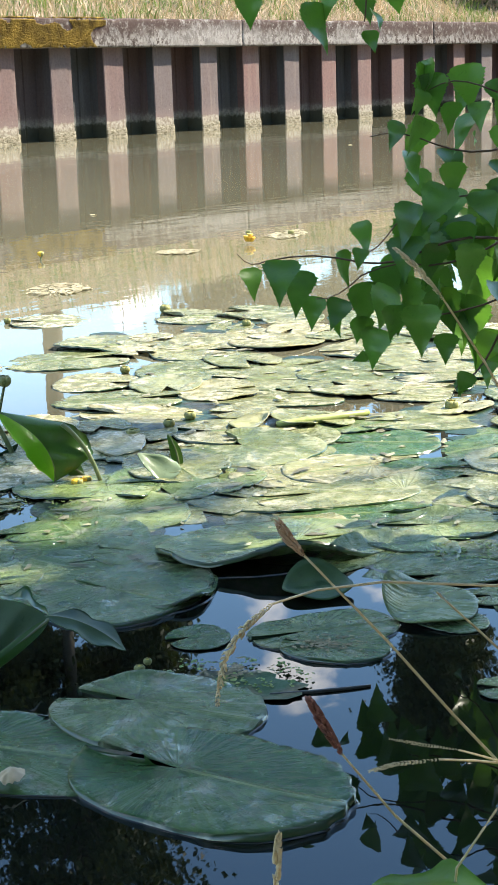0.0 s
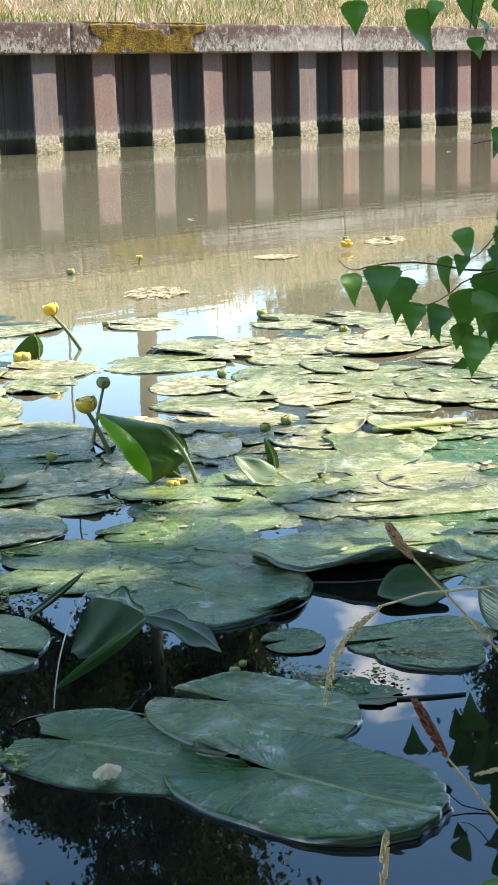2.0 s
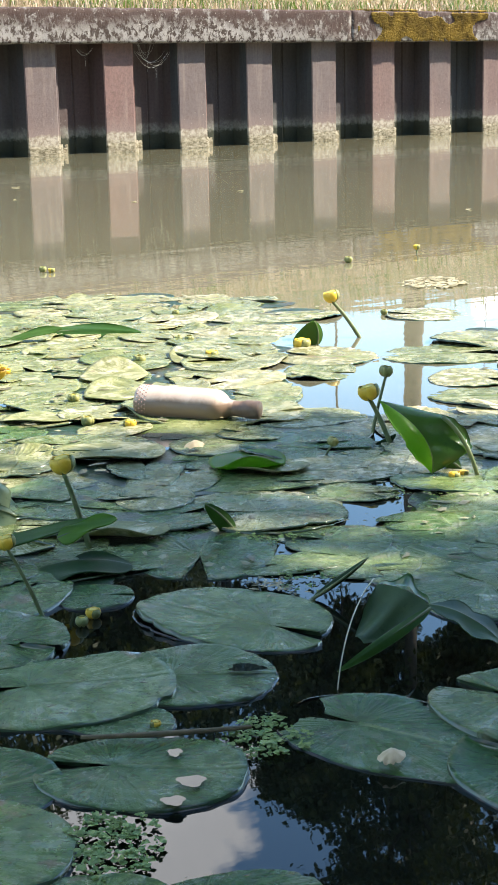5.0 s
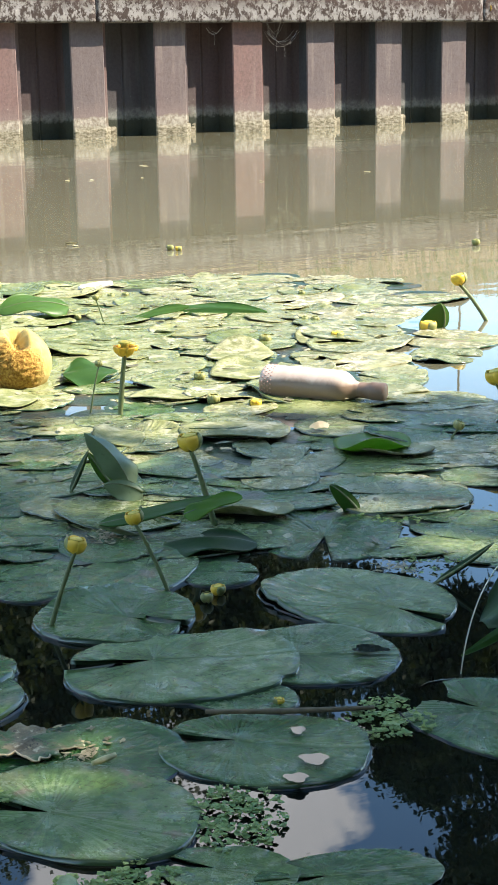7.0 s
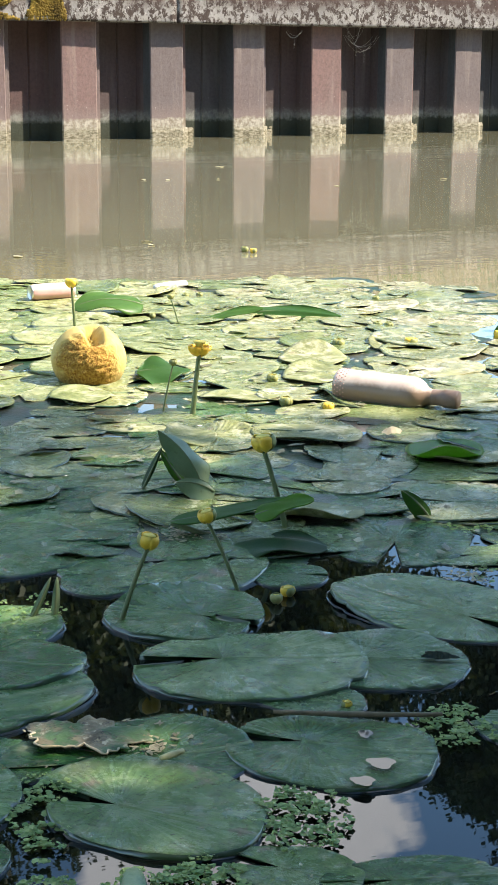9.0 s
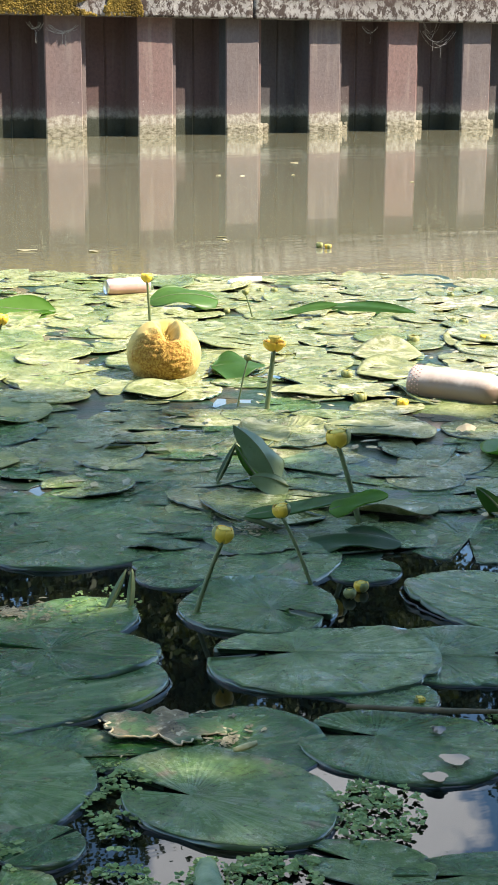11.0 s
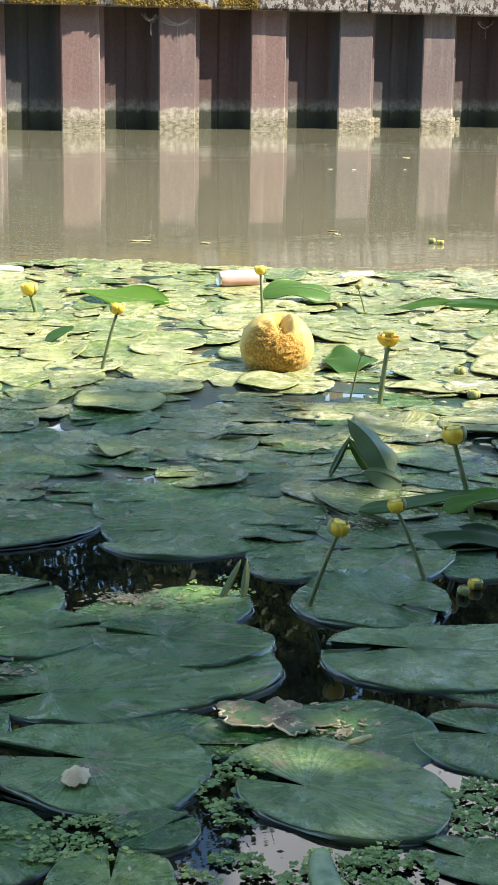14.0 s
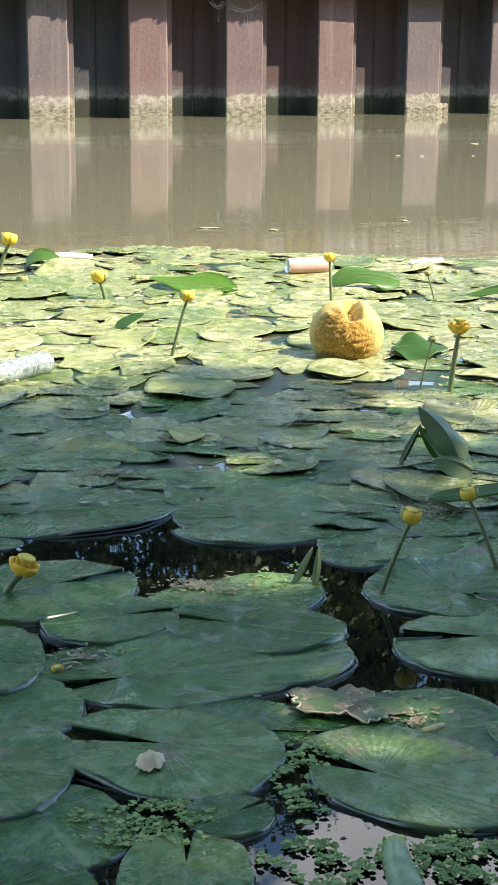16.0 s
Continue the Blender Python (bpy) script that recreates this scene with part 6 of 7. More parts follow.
TWIG = plain("birch_twig", (0.05, 0.028, 0.02), (0.10, 0.06, 0.04), 0.7, 60, 0.3)


def birch_leaf_mesh(seed):
    """A hanging, toothed, pointed leaf of unit length with a shallow fold along its rib."""
    rnd = random.Random(seed)
    n, verts, faces = 30, [], []
    fold, bend = rnd.uniform(0.10, 0.30), rnd.uniform(-0.15, 0.25)
    for i in range(n + 1):
        s = i / n
        w = 0.42 * (math.sin(math.pi / 2 * min(1, s / 0.24)) ** 0.65 if s < 0.24 else (1 - ((s - 0.24) / 0.76) ** 1.12) ** 1.3 + 0.015 * (1 - s))
        w *= 1 - (0.14 * (i % 2) + 0.07 * (i % 4 == 0)) if 3 < i < n else 1
        z, y = -s + 0.20 * abs(w) * (1 - s) ** 2, bend * s * s + 0.03 * math.sin(9 * s + seed)
        verts += [(-w, y - fold * w, z), (-w * 0.5, y - fold * w * 0.3, z - 0.02), (0, y, -s), (w * 0.5, y - fold * w * 0.3, z - 0.02), (w, y - fold * w, z)]
    for i in range(n):
        for j in range(4):
            a = i * 5 + j
            faces.append((a, a + 1, a + 6, a + 5))
    return mesh_of("birch_leaf", verts, faces, BIRCH)


BIRCH_MESHES = [birch_leaf_mesh(i) for i in range(5)]
birch_rnd = random.Random(8)


def birch_leaf(x, y, z, size, turn, lean):
    ob = new("leaf", BIRCH_MESHES[birch_rnd.randrange(5)])
    ob.parent = birch
    m = pose(x, y, z, 0, 0, -52 + turn) @ pose(0, 0, 0, birch_rnd.uniform(-48, 22), lean + birch_rnd.uniform(-12, 12), birch_rnd.uniform(-25, 25)) @ Matrix.Scale(size, 4)
    ob.matrix_basis = Matrix.Translation(-Vector(birch.location)) @ m @ Matrix.Scale(1.02, 4)


def birch_twig(*pts):
    pts = [Vector(p) - Vector(birch.location) for p in pts]
    path = []
    for i in range(len(pts) - 1):
        for k in range(4):
            s = k / 4
            path.append(pts[i].lerp(pts[i + 1], s) + Vector((0, 0, 0.012 * math.sin(3.1 * (i + s)))))
    path.append(pts[-1])
    part("twig", *tube(path, [0.0030 * (1 - 0.75 * i / len(path)) for i in range(len(path))], 6), TWIG, birch)


# leaves of the hanging birch spray
birch_leaf(2.614, 2.107, 0.560, 0.067, 50, 0)
birch_leaf(2.547, 1.973, 0.588, 0.093, -32, 8)
birch_leaf(2.694, 2.044, 0.550, 0.093, 3, 18)
birch_leaf(2.735, 1.979, 0.585, 0.078, 41, 0)
birch_leaf(2.779, 2.070, 0.486, 0.070, -23, 0)
birch_leaf(2.680, 1.936, 0.502, 0.066, -5, 8)
birch_leaf(2.836, 1.997, 0.511, 0.107, 16, 5)
birch_leaf(2.717, 1.913, 0.646, 0.066, -45, -10)
birch_leaf(2.706, 1.907, 0.596, 0.043, -25, 20)
birch_leaf(2.880, 1.958, 0.542, 0.107, -3, 4)
birch_leaf(2.836, 1.955, 0.421, 0.087, -35, 22)
birch_leaf(2.720, 1.907, 0.391, 0.032, 17, 60)
birch_leaf(2.851, 1.897, 0.768, 0.079, 31, 10)
birch_leaf(2.939, 1.862, 0.770, 0.084, 32, 0)
birch_leaf(2.803, 1.835, 0.836, 0.075, 27, 5)
birch_leaf(2.758, 1.853, 0.828, 0.059, -36, 20)
birch_leaf(2.728, 1.784, 0.884, 0.050, 8, 30)
birch_leaf(2.903, 1.828, 0.859, 0.066, 34, 0)
birch_leaf(2.880, 1.753, 0.858, 0.059, 1, 0)
birch_leaf(2.889, 1.773, 0.798, 0.033, 54, 40)
birch_leaf(2.786, 1.722, 0.362, 0.052, -21, 30)
birch_leaf(2.914, 1.816, 0.318, 0.039, -37, -30)
birch_leaf(2.629, 2.098, 1.066, 0.067, -15, 0)
birch_leaf(2.777, 2.070, 1.051, 0.107, 53, 4)
birch_leaf(2.784, 1.951, 1.076, 0.077, 44, 5)
birch_leaf(2.705, 1.873, 1.025, 0.048, 35, 20)
birch_leaf(2.830, 1.967, 0.995, 0.050, 21, -10)
birch_leaf(2.862, 1.927, 1.066, 0.050, 19, 0)
birch_leaf(2.818, 2.040, 1.066, 0.056, -28, 10)
birch_leaf(2.754, 1.817, 0.679, 0.090, -21, 0)
birch_leaf(2.831, 1.797, 0.705, 0.102, -7, 10)
birch_leaf(2.803, 1.708, 0.698, 0.084, 17, 0)
birch_leaf(2.756, 1.838, 0.615, 0.096, -14, -5)
birch_leaf(2.818, 1.815, 0.599, 0.091, 55, 10)
birch_leaf(2.776, 1.716, 0.607, 0.099, 34, 0)
birch_leaf(2.770, 1.874, 0.483, 0.075, 21, 5)
birch_leaf(2.735, 1.795, 0.493, 0.099, 19, 10)
birch_leaf(2.924, 1.841, 0.487, 0.089, 50, 0)
birch_leaf(2.904, 1.785, 0.493, 0.120, -52, 0)
birch_leaf(2.885, 1.731, 0.520, 0.108, 37, 0)
birch_leaf(2.733, 1.738, 0.444, 0.062, -4, 0)
birch_leaf(2.950, 1.786, 0.397, 0.066, -50, 10)
birch_leaf(2.882, 1.728, 0.367, 0.054, -26, 0)
birch_leaf(2.825, 1.990, 0.445, 0.067, 27, -10)
birch_leaf(2.746, 2.010, 0.455, 0.049, 31, 0)
birch_leaf(2.807, 1.836, 0.666, 0.075, -28, 7)
birch_leaf(3.050, 1.883, 0.917, 0.064, -25, 17)
birch_leaf(3.007, 1.954, 0.824, 0.110, 44, 1)
birch_leaf(2.934, 1.762, 0.694, 0.088, -32, -13)
birch_leaf(2.995, 1.849, 0.463, 0.086, 31, 13)
birch_leaf(3.058, 1.876, 0.918, 0.099, -23, 6)
birch_leaf(2.841, 1.839, 0.938, 0.097, -50, 1)
birch_leaf(2.932, 1.790, 0.469, 0.092, -1, 21)
birch_leaf(2.833, 1.813, 0.524, 0.079, 47, 22)
birch_leaf(2.897, 1.732, 0.899, 0.065, -44, -10)
birch_leaf(2.953, 1.741, 0.715, 0.088, -18, -6)
birch_leaf(2.835, 1.786, 0.750, 0.074, 2, 6)
birch_leaf(2.978, 1.852, 0.444, 0.093, 31, 21)
birch_leaf(2.957, 1.769, 0.402, 0.090, -52, -12)
birch_leaf(2.957, 1.768, 0.418, 0.101, 0, 5)
birch_leaf(2.947, 1.800, 0.838, 0.098, -46, 5)
birch_leaf(2.848, 1.848, 0.921, 0.097, 19, 24)
birch_leaf(2.946, 1.964, 0.502, 0.082, 7, -13)
birch_leaf(2.891, 1.875, 0.531, 0.100, 14, -18)
birch_leaf(2.919, 1.808, 0.928, 0.092, -20, -5)
birch_leaf(2.896, 1.728, 0.420, 0.081, 0, 24)
birch_leaf(2.828, 1.829, 0.913, 0.085, 12, -18)
birch_leaf(3.002, 1.968, 0.725, 0.092, -43, -12)
birch_leaf(2.888, 1.940, 0.471, 0.076, 34, 23)
birch_leaf(2.971, 1.768, 0.746, 0.081, 43, 3)
birch_leaf(2.935, 1.811, 0.627, 0.086, 2, 7)
birch_leaf(2.957, 1.750, 0.591, 0.086, 31, 12)
birch_leaf(2.945, 1.932, 0.630, 0.107, 48, 3)
birch_leaf(3.027, 1.896, 0.686, 0.089, -42, 6)
birch_leaf(2.932, 1.986, 0.561, 0.096, -12, -17)
birch_leaf(3.004, 1.860, 0.591, 0.097, 13, -4)
birch_leaf(2.980, 1.825, 0.537, 0.074, 30, -17)
birch_leaf(2.967, 1.826, 0.490, 0.081, -10, 0)
birch_leaf(2.850, 1.778, 0.639, 0.082, -18, -5)
birch_leaf(2.967, 1.910, 0.565, 0.084, 17, -3)
birch_leaf(3.042, 1.843, 0.682, 0.094, 27, 13)
birch_leaf(2.950, 1.915, 0.647, 0.101, 25, -9)
birch_leaf(2.814, 1.863, 0.616, 0.093, -8, -15)
birch_leaf(3.010, 1.950, 0.616, 0.104, 28, 0)
birch_leaf(2.984, 1.788, 0.658, 0.084, -42, 9)
birch_leaf(3.106, 1.849, 0.585, 0.084, -37, -14)
birch_leaf(3.049, 1.915, 0.645, 0.104, 27, 17)
birch_leaf(2.949, 1.950, 0.634, 0.102, 21, 8)
birch_leaf(2.968, 1.792, 0.623, 0.077, -17, -6)
birch_leaf(3.022, 1.826, 0.632, 0.086, 3, -1)
birch_leaf(2.927, 1.871, 0.610, 0.104, 45, -12)
birch_leaf(2.794, 1.901, 0.512, 0.099, -47, 24)
birch_leaf(2.839, 1.814, 0.510, 0.100, -32, -10)
birch_leaf(3.042, 1.850, 0.507, 0.097, 14, 3)
birch_leaf(2.930, 1.909, 0.623, 0.081, -5, -16)
birch_leaf(2.922, 1.822, 0.638, 0.099, -21, -17)
birch_leaf(2.946, 1.753, 0.554, 0.102, -49, 20)
birch_leaf(3.094, 1.838, 0.559, 0.076, -50, 13)
birch_leaf(2.890, 1.916, 0.635, 0.095, -21, 3)
birch_leaf(2.869, 1.838, 0.507, 0.091, 43, -4)
birch_leaf(2.910, 1.907, 0.514, 0.089, -13, 15)
birch_leaf(3.179, 1.763, 0.853, 0.092, 2, 16)
birch_leaf(3.046, 1.749, 0.469, 0.104, 43, 16)
birch_leaf(3.040, 1.545, 0.968, 0.088, 8, 18)
birch_leaf(3.097, 1.822, 0.808, 0.080, -41, 3)
birch_leaf(2.993, 1.641, 0.686, 0.095, 20, -19)
birch_leaf(2.912, 1.718, 0.903, 0.070, -41, -16)
birch_leaf(3.206, 1.559, 0.417, 0.071, 38, 2)
birch_leaf(2.963, 1.660, 0.786, 0.078, 34, 9)
birch_leaf(3.032, 1.609, 0.754, 0.073, -2, -5)
birch_leaf(3.068, 1.779, 0.623, 0.097, -5, -2)
birch_leaf(3.095, 1.811, 0.868, 0.084, 40, 7)
birch_leaf(3.051, 1.557, 0.741, 0.095, 22, 8)
birch_leaf(2.993, 1.639, 0.749, 0.084, -5, 11)
birch_leaf(3.158, 1.724, 0.522, 0.088, 14, -8)
birch_leaf(3.111, 1.661, 0.530, 0.070, 17, 0)
birch_leaf(3.003, 1.641, 0.424, 0.101, -23, -3)
birch_leaf(3.140, 1.555, 0.469, 0.077, -18, 0)
birch_leaf(2.909, 1.691, 0.476, 0.089, 47, 19)
birch_leaf(3.138, 1.590, 0.549, 0.096, -3, 5)
birch_leaf(3.134, 1.822, 0.593, 0.070, -6, -13)
birch_leaf(3.096, 1.586, 0.947, 0.070, 19, -15)
birch_leaf(3.115, 1.559, 0.863, 0.067, 8, 17)
birch_leaf(3.145, 1.820, 0.415, 0.098, 32, 17)
birch_leaf(3.236, 1.585, 0.598, 0.100, 55, -18)
birch_leaf(3.190, 1.625, 0.646, 0.097, -52, -15)
birch_leaf(3.173, 1.617, 0.363, 0.070, 38, -5)
# twigs
birch_twig((3.076, 1.501, 0.723), (2.909, 1.709, 0.772), (2.823, 1.817, 0.784), (2.747, 1.912, 0.800))
birch_twig((3.076, 1.500, 0.692), (2.910, 1.709, 0.679), (2.863, 1.767, 0.687), (2.776, 1.876, 0.633), (2.735, 1.927, 0.582))
birch_twig((3.077, 1.499, 0.639), (2.910, 1.708, 0.605), (2.816, 1.826, 0.556), (2.735, 1.927, 0.539), (2.680, 1.996, 0.498))
birch_twig((2.910, 1.708, 0.599), (2.816, 1.826, 0.588), (2.735, 1.927, 0.566), (2.621, 2.070, 0.572), (2.587, 2.112, 0.589))
birch_twig((3.079, 1.497, 0.531), (2.944, 1.666, 0.517), (2.815, 1.826, 0.458), (2.768, 1.886, 0.428))
birch_twig((2.944, 1.666, 0.517), (2.897, 1.724, 0.410), (2.863, 1.767, 0.334), (2.842, 1.793, 0.296))
birch_twig((3.075, 1.502, 0.776), (2.975, 1.627, 0.853), (2.876, 1.751, 0.889), (2.817, 1.825, 0.882))
birch_twig((3.070, 1.508, 1.071), (2.908, 1.711, 1.099), (2.779, 1.872, 1.086), (2.610, 2.083, 1.070))
birch_twig((2.779, 1.872, 1.086), (2.746, 1.913, 1.068), (2.743, 1.918, 1.008))
limb_to = Vector((3.08, 1.5, 0.72)) - Vector(birch.location)
part("limb", *tube(bezier((0.03, -0.02, 1.2), (-0.6, 0.9, 1.5), limb_to, 10), [0.020 - 0.0016 * i for i in range(11)], 8), BARK, birch)

# ---- grasses in seed on the near bank ----
STRAW = plain("dry_grass_straw", (0.42, 0.33, 0.18), (0.60, 0.49, 0.30), 0.7, 80, 0.2)
SEED = plain("brown_seed_head", (0.26, 0.16, 0.09), (0.42, 0.27, 0.17), 0.8, 90, 0.4)
REDSEED = plain("red_brown_seed_head", (0.12, 0.045, 0.035), (0.24, 0.09, 0.06), 0.8, 90, 0.4)


def seed_grass(head, stalk, kind, width):
    """A grass stalk with its flower head of many small husks."""
    rnd = random.Random(int(abs(head[0][0]) * 1e4))
    root = tagged(new("grass_stalk"), {"brown": "dry grass stalk with a brown seed head", "red": "grass stalk with a reddish brown seed head", "straw": "pale straw-coloured grass stalk in seed"}[kind], "grass", "grass stalks on the bank")
    foot = Vector(stalk[-1])
    foot.z = max(foot.z, 0.02)
    root.location = foot
    line = [Vector(p) - foot for p in stalk]
    ground_at = Vector((0.12, -0.12, -foot.z))
    path = []
    for i in range(len(line) - 1):
        path += [line[i].lerp(line[i + 1], k / 5) for k in range(5)]
    path += [line[-1], line[-1].lerp(ground_at, 0.5), ground_at]
    thin = {"straw": 0.0009}.get(kind, 0.0011)
    part("stalk", *tube(path, [thin * (0.7 + 0.5 * i / len(path)) for i in range(len(path))], 6), STRAW, root)
    top = [Vector(p) - foot for p in head]
    verts, faces = [], []
    rows = 34 if width > 0.002 else 26
    for i in range(rows):
        s = i / (rows - 1) * (len(top) - 1)
        k = min(int(s), len(top) - 2)
        p, d = top[k].lerp(top[k + 1], s - k), (top[k] - top[k + 1]).normalized()
        w = width * (0.35 + 0.65 * math.sin(math.pi * (0.12 + 0.8 * i / (rows - 1))))
        for j in range(4):
            u = Vector((rnd.uniform(-1, 1), rnd.uniform(-1, 1), rnd.uniform(-1, 1)))
            u = (u - d * u.dot(d)).normalized()
            husk = tube([p + u * w * 0.1, p + u * w * 0.6 + d * w * 0.5, p + u * w * 0.85 + d * w * 1.3], [w * 0.12, w * 0.30, w * 0.03], 5)
            n = len(verts)
            verts += husk[0]
            faces += [tuple(q + n for q in f) for f in husk[1]]
    part("seed_head", verts, faces, {"brown": SEED, "red": REDSEED, "straw": STRAW}[kind], root)


seed_grass(((0.948, 0.767, 0.673), (0.952, 0.762, 0.662), (0.957, 0.756, 0.653)), ((0.957, 0.756, 0.653), (1.029, 0.746, 0.579), (1.096, 0.742, 0.510), (1.178, 0.719, 0.416)), 'brown', 0.0037)
seed_grass(((0.957, 0.755, 0.565), (0.963, 0.748, 0.547), (0.969, 0.741, 0.530)), ((0.969, 0.741, 0.530), (1.030, 0.744, 0.464), (1.098, 0.740, 0.398), (1.164, 0.737, 0.325)), 'red', 0.0040)
seed_grass(((0.886, 0.765, 0.586), (0.889, 0.761, 0.612), (0.896, 0.752, 0.629), (0.905, 0.740, 0.642)), ((0.905, 0.740, 0.642), (0.961, 0.751, 0.632), (1.027, 0.748, 0.619), (1.132, 0.697, 0.595)), 'straw', 0.0029)
seed_grass(((1.075, 0.769, 0.815), (1.084, 0.757, 0.801), (1.093, 0.746, 0.783)), ((1.093, 0.746, 0.783), (1.145, 0.761, 0.753), (1.198, 0.775, 0.721), (1.277, 0.755, 0.604)), 'straw', 0.0024)
seed_grass(((1.047, 0.723, 0.611), (1.051, 0.719, 0.605)), ((1.051, 0.719, 0.605), (1.105, 0.731, 0.570), (1.163, 0.738, 0.528), (1.233, 0.731, 0.461)), 'straw', 0.0010)
seed_grass(((0.827, 0.679, 0.557), (0.826, 0.680, 0.542), (0.825, 0.680, 0.520)), ((0.825, 0.680, 0.520), (0.864, 0.712, 0.458), (0.905, 0.741, 0.391)), 'straw', 0.0028)
seed_grass(((0.945, 0.691, 0.561), (0.956, 0.677, 0.557), (0.969, 0.661, 0.553)), ((0.969, 0.661, 0.553), (1.022, 0.675, 0.525), (1.088, 0.672, 0.489)), 'straw', 0.0012)
seed_grass(((0.938, 0.700, 0.542), (0.946, 0.689, 0.546), (0.962, 0.669, 0.548)), ((0.962, 0.669, 0.548), (1.018, 0.680, 0.523), (1.092, 0.667, 0.493)), 'straw', 0.0017)
seed_grass(((0.982, 0.644, 0.518), (0.978, 0.650, 0.506)), ((0.978, 0.650, 0.506), (1.011, 0.688, 0.454), (1.052, 0.717, 0.386)), 'straw', 0.0009)

# ---- things afloat ----
def bottle_glass():
    """Frosted pink glass, stained brown towards the water."""
    k = Mat("frosted_pink_glass", 0.35, 0.5)
    n = k.noise(k.pos, 30, 5, 0.6)
    col = k.mix(k.ramp(n, 0.35, 0.65), (0.50, 0.385, 0.31), (0.60, 0.48, 0.40))
    line = k.math("ADD", k.axis(k.pos, 2), k.math("MULTIPLY", k.math("SUBTRACT", n, 0.5), 0.02))
    return k.done(k.mix(k.ramp(line, 0.064, 0.050, 0, 0.9), col, (0.19, 0.12, 0.075)), 0.38)


GLASS = bottle_glass()
STUDS = plain("worn_pink_studs", (0.36, 0.19, 0.15), (0.44, 0.26, 0.21), 0.4, 30, 0.1)
NECK = plain("bottle_neck_seal", (0.17, 0.105, 0.07), (0.24, 0.16, 0.115), 0.45, 30, 0.2)


def bottle():
    base, neck = Vector((2.639, 3.873, 0.038)), Vector((2.836, 3.570, 0.032))
    long, axis = (neck - base).length, (neck - base).normalized()
    root = tagged(new("glass_bottle"), "frosted pink glass bottle floating on its side among lily pads", "bottle")
    root.matrix_world = Matrix.Translation(base) @ axis.to_track_quat("X", "Z").to_matrix().to_4x4()
    r = 0.051
    prof = [(0.001, 0.012), (0.034, 0.004), (0.046, 0.0), (r, 0.006), (r, 0.02)] + [(r, 0.02 + 0.20 * i / 6) for i in range(1, 7)]
    prof += [(0.0495, 0.236), (0.045, 0.248), (0.036, 0.260), (0.028, 0.268), (0.0235, 0.276), (0.0215, 0.286)]
    body = part("body", *lathe(prof, 40, "x"), GLASS, root)
    part("neck", *lathe([(0.0217, 0.284), (0.0222, 0.30), (0.0235, 0.318), (0.0255, 0.320), (0.0255, long - 0.004), (0.022, long), (0.001, long)], 32, "x"), NECK, root)
    verts, faces = [], []
    for row in range(4):
        for k in range(26):
            a = 2 * math.pi * (k + 0.5 * (row % 2)) / 26
            c = Vector((0.010 + row * 0.0085, (r - 0.001) * math.cos(a), (r - 0.001) * math.sin(a)))
            out = Vector((0, math.cos(a), math.sin(a)))
            t = Vector((0, -math.sin(a), math.cos(a)))
            n = len(verts)
            q = 0.0042
            verts += [c + t * q, c + Vector((q, 0, 0)), c - t * q, c - Vector((q, 0, 0)), c + out * 0.0032]
            faces += [(n + i, n + (i + 1) % 4, n + 4) for i in range(4)]
    part("stippled_ring", verts, faces, STUDS, body, "raised pattern of small studs", smooth=False)


bottle()
TORN_AT = Vector((-0.16, -0.96, -0.12)).normalized()


def foam_material():
    """Yellow foam: a smoothed skin that passes raggedly into crumbled, darker foam on the torn side."""
    k = Mat("yellow_foam", 0.9, 0.3)
    unit = k.n.new("ShaderNodeVectorMath")
    unit.operation = "NORMALIZE"
    k.l.new(k.obj, unit.inputs[0])
    dot = k.n.new("ShaderNodeVectorMath")
    dot.operation = "DOT_PRODUCT"
    k.l.new(unit.outputs[0], dot.inputs[0])
    dot.inputs[1].default_value = TORN_AT
    big, fine = k.noise(k.obj, 22, 5, 0.6), k.noise(k.obj, 130, 4, 0.7)
    torn = k.ramp(k.math("ADD", dot.outputs["Value"], k.math("MULTIPLY", k.math("SUBTRACT", big, 0.5), 1.1)), 0.45, 0.72)
    crumb = k.mix(k.ramp(fine, 0.38, 0.62), (0.22, 0.10, 0.015), (0.47, 0.29, 0.065))
    skin = k.mix(k.ramp(big, 0.35, 0.65), (0.43, 0.30, 0.08), (0.52, 0.40, 0.15))
    z = k.axis(k.obj, 2)
    skin = k.mix(k.ramp(z, -0.03, -0.07, 0, 0.6), skin, (0.25, 0.16, 0.05))
    h = k.math("MULTIPLY", fine, k.ramp(torn, 0, 1, 0.12, 1.0))
    return k.done(k.mix(torn, skin, crumb), 0.9, k.bump(h, 0.9, 0.008))


FOAM = foam_material()


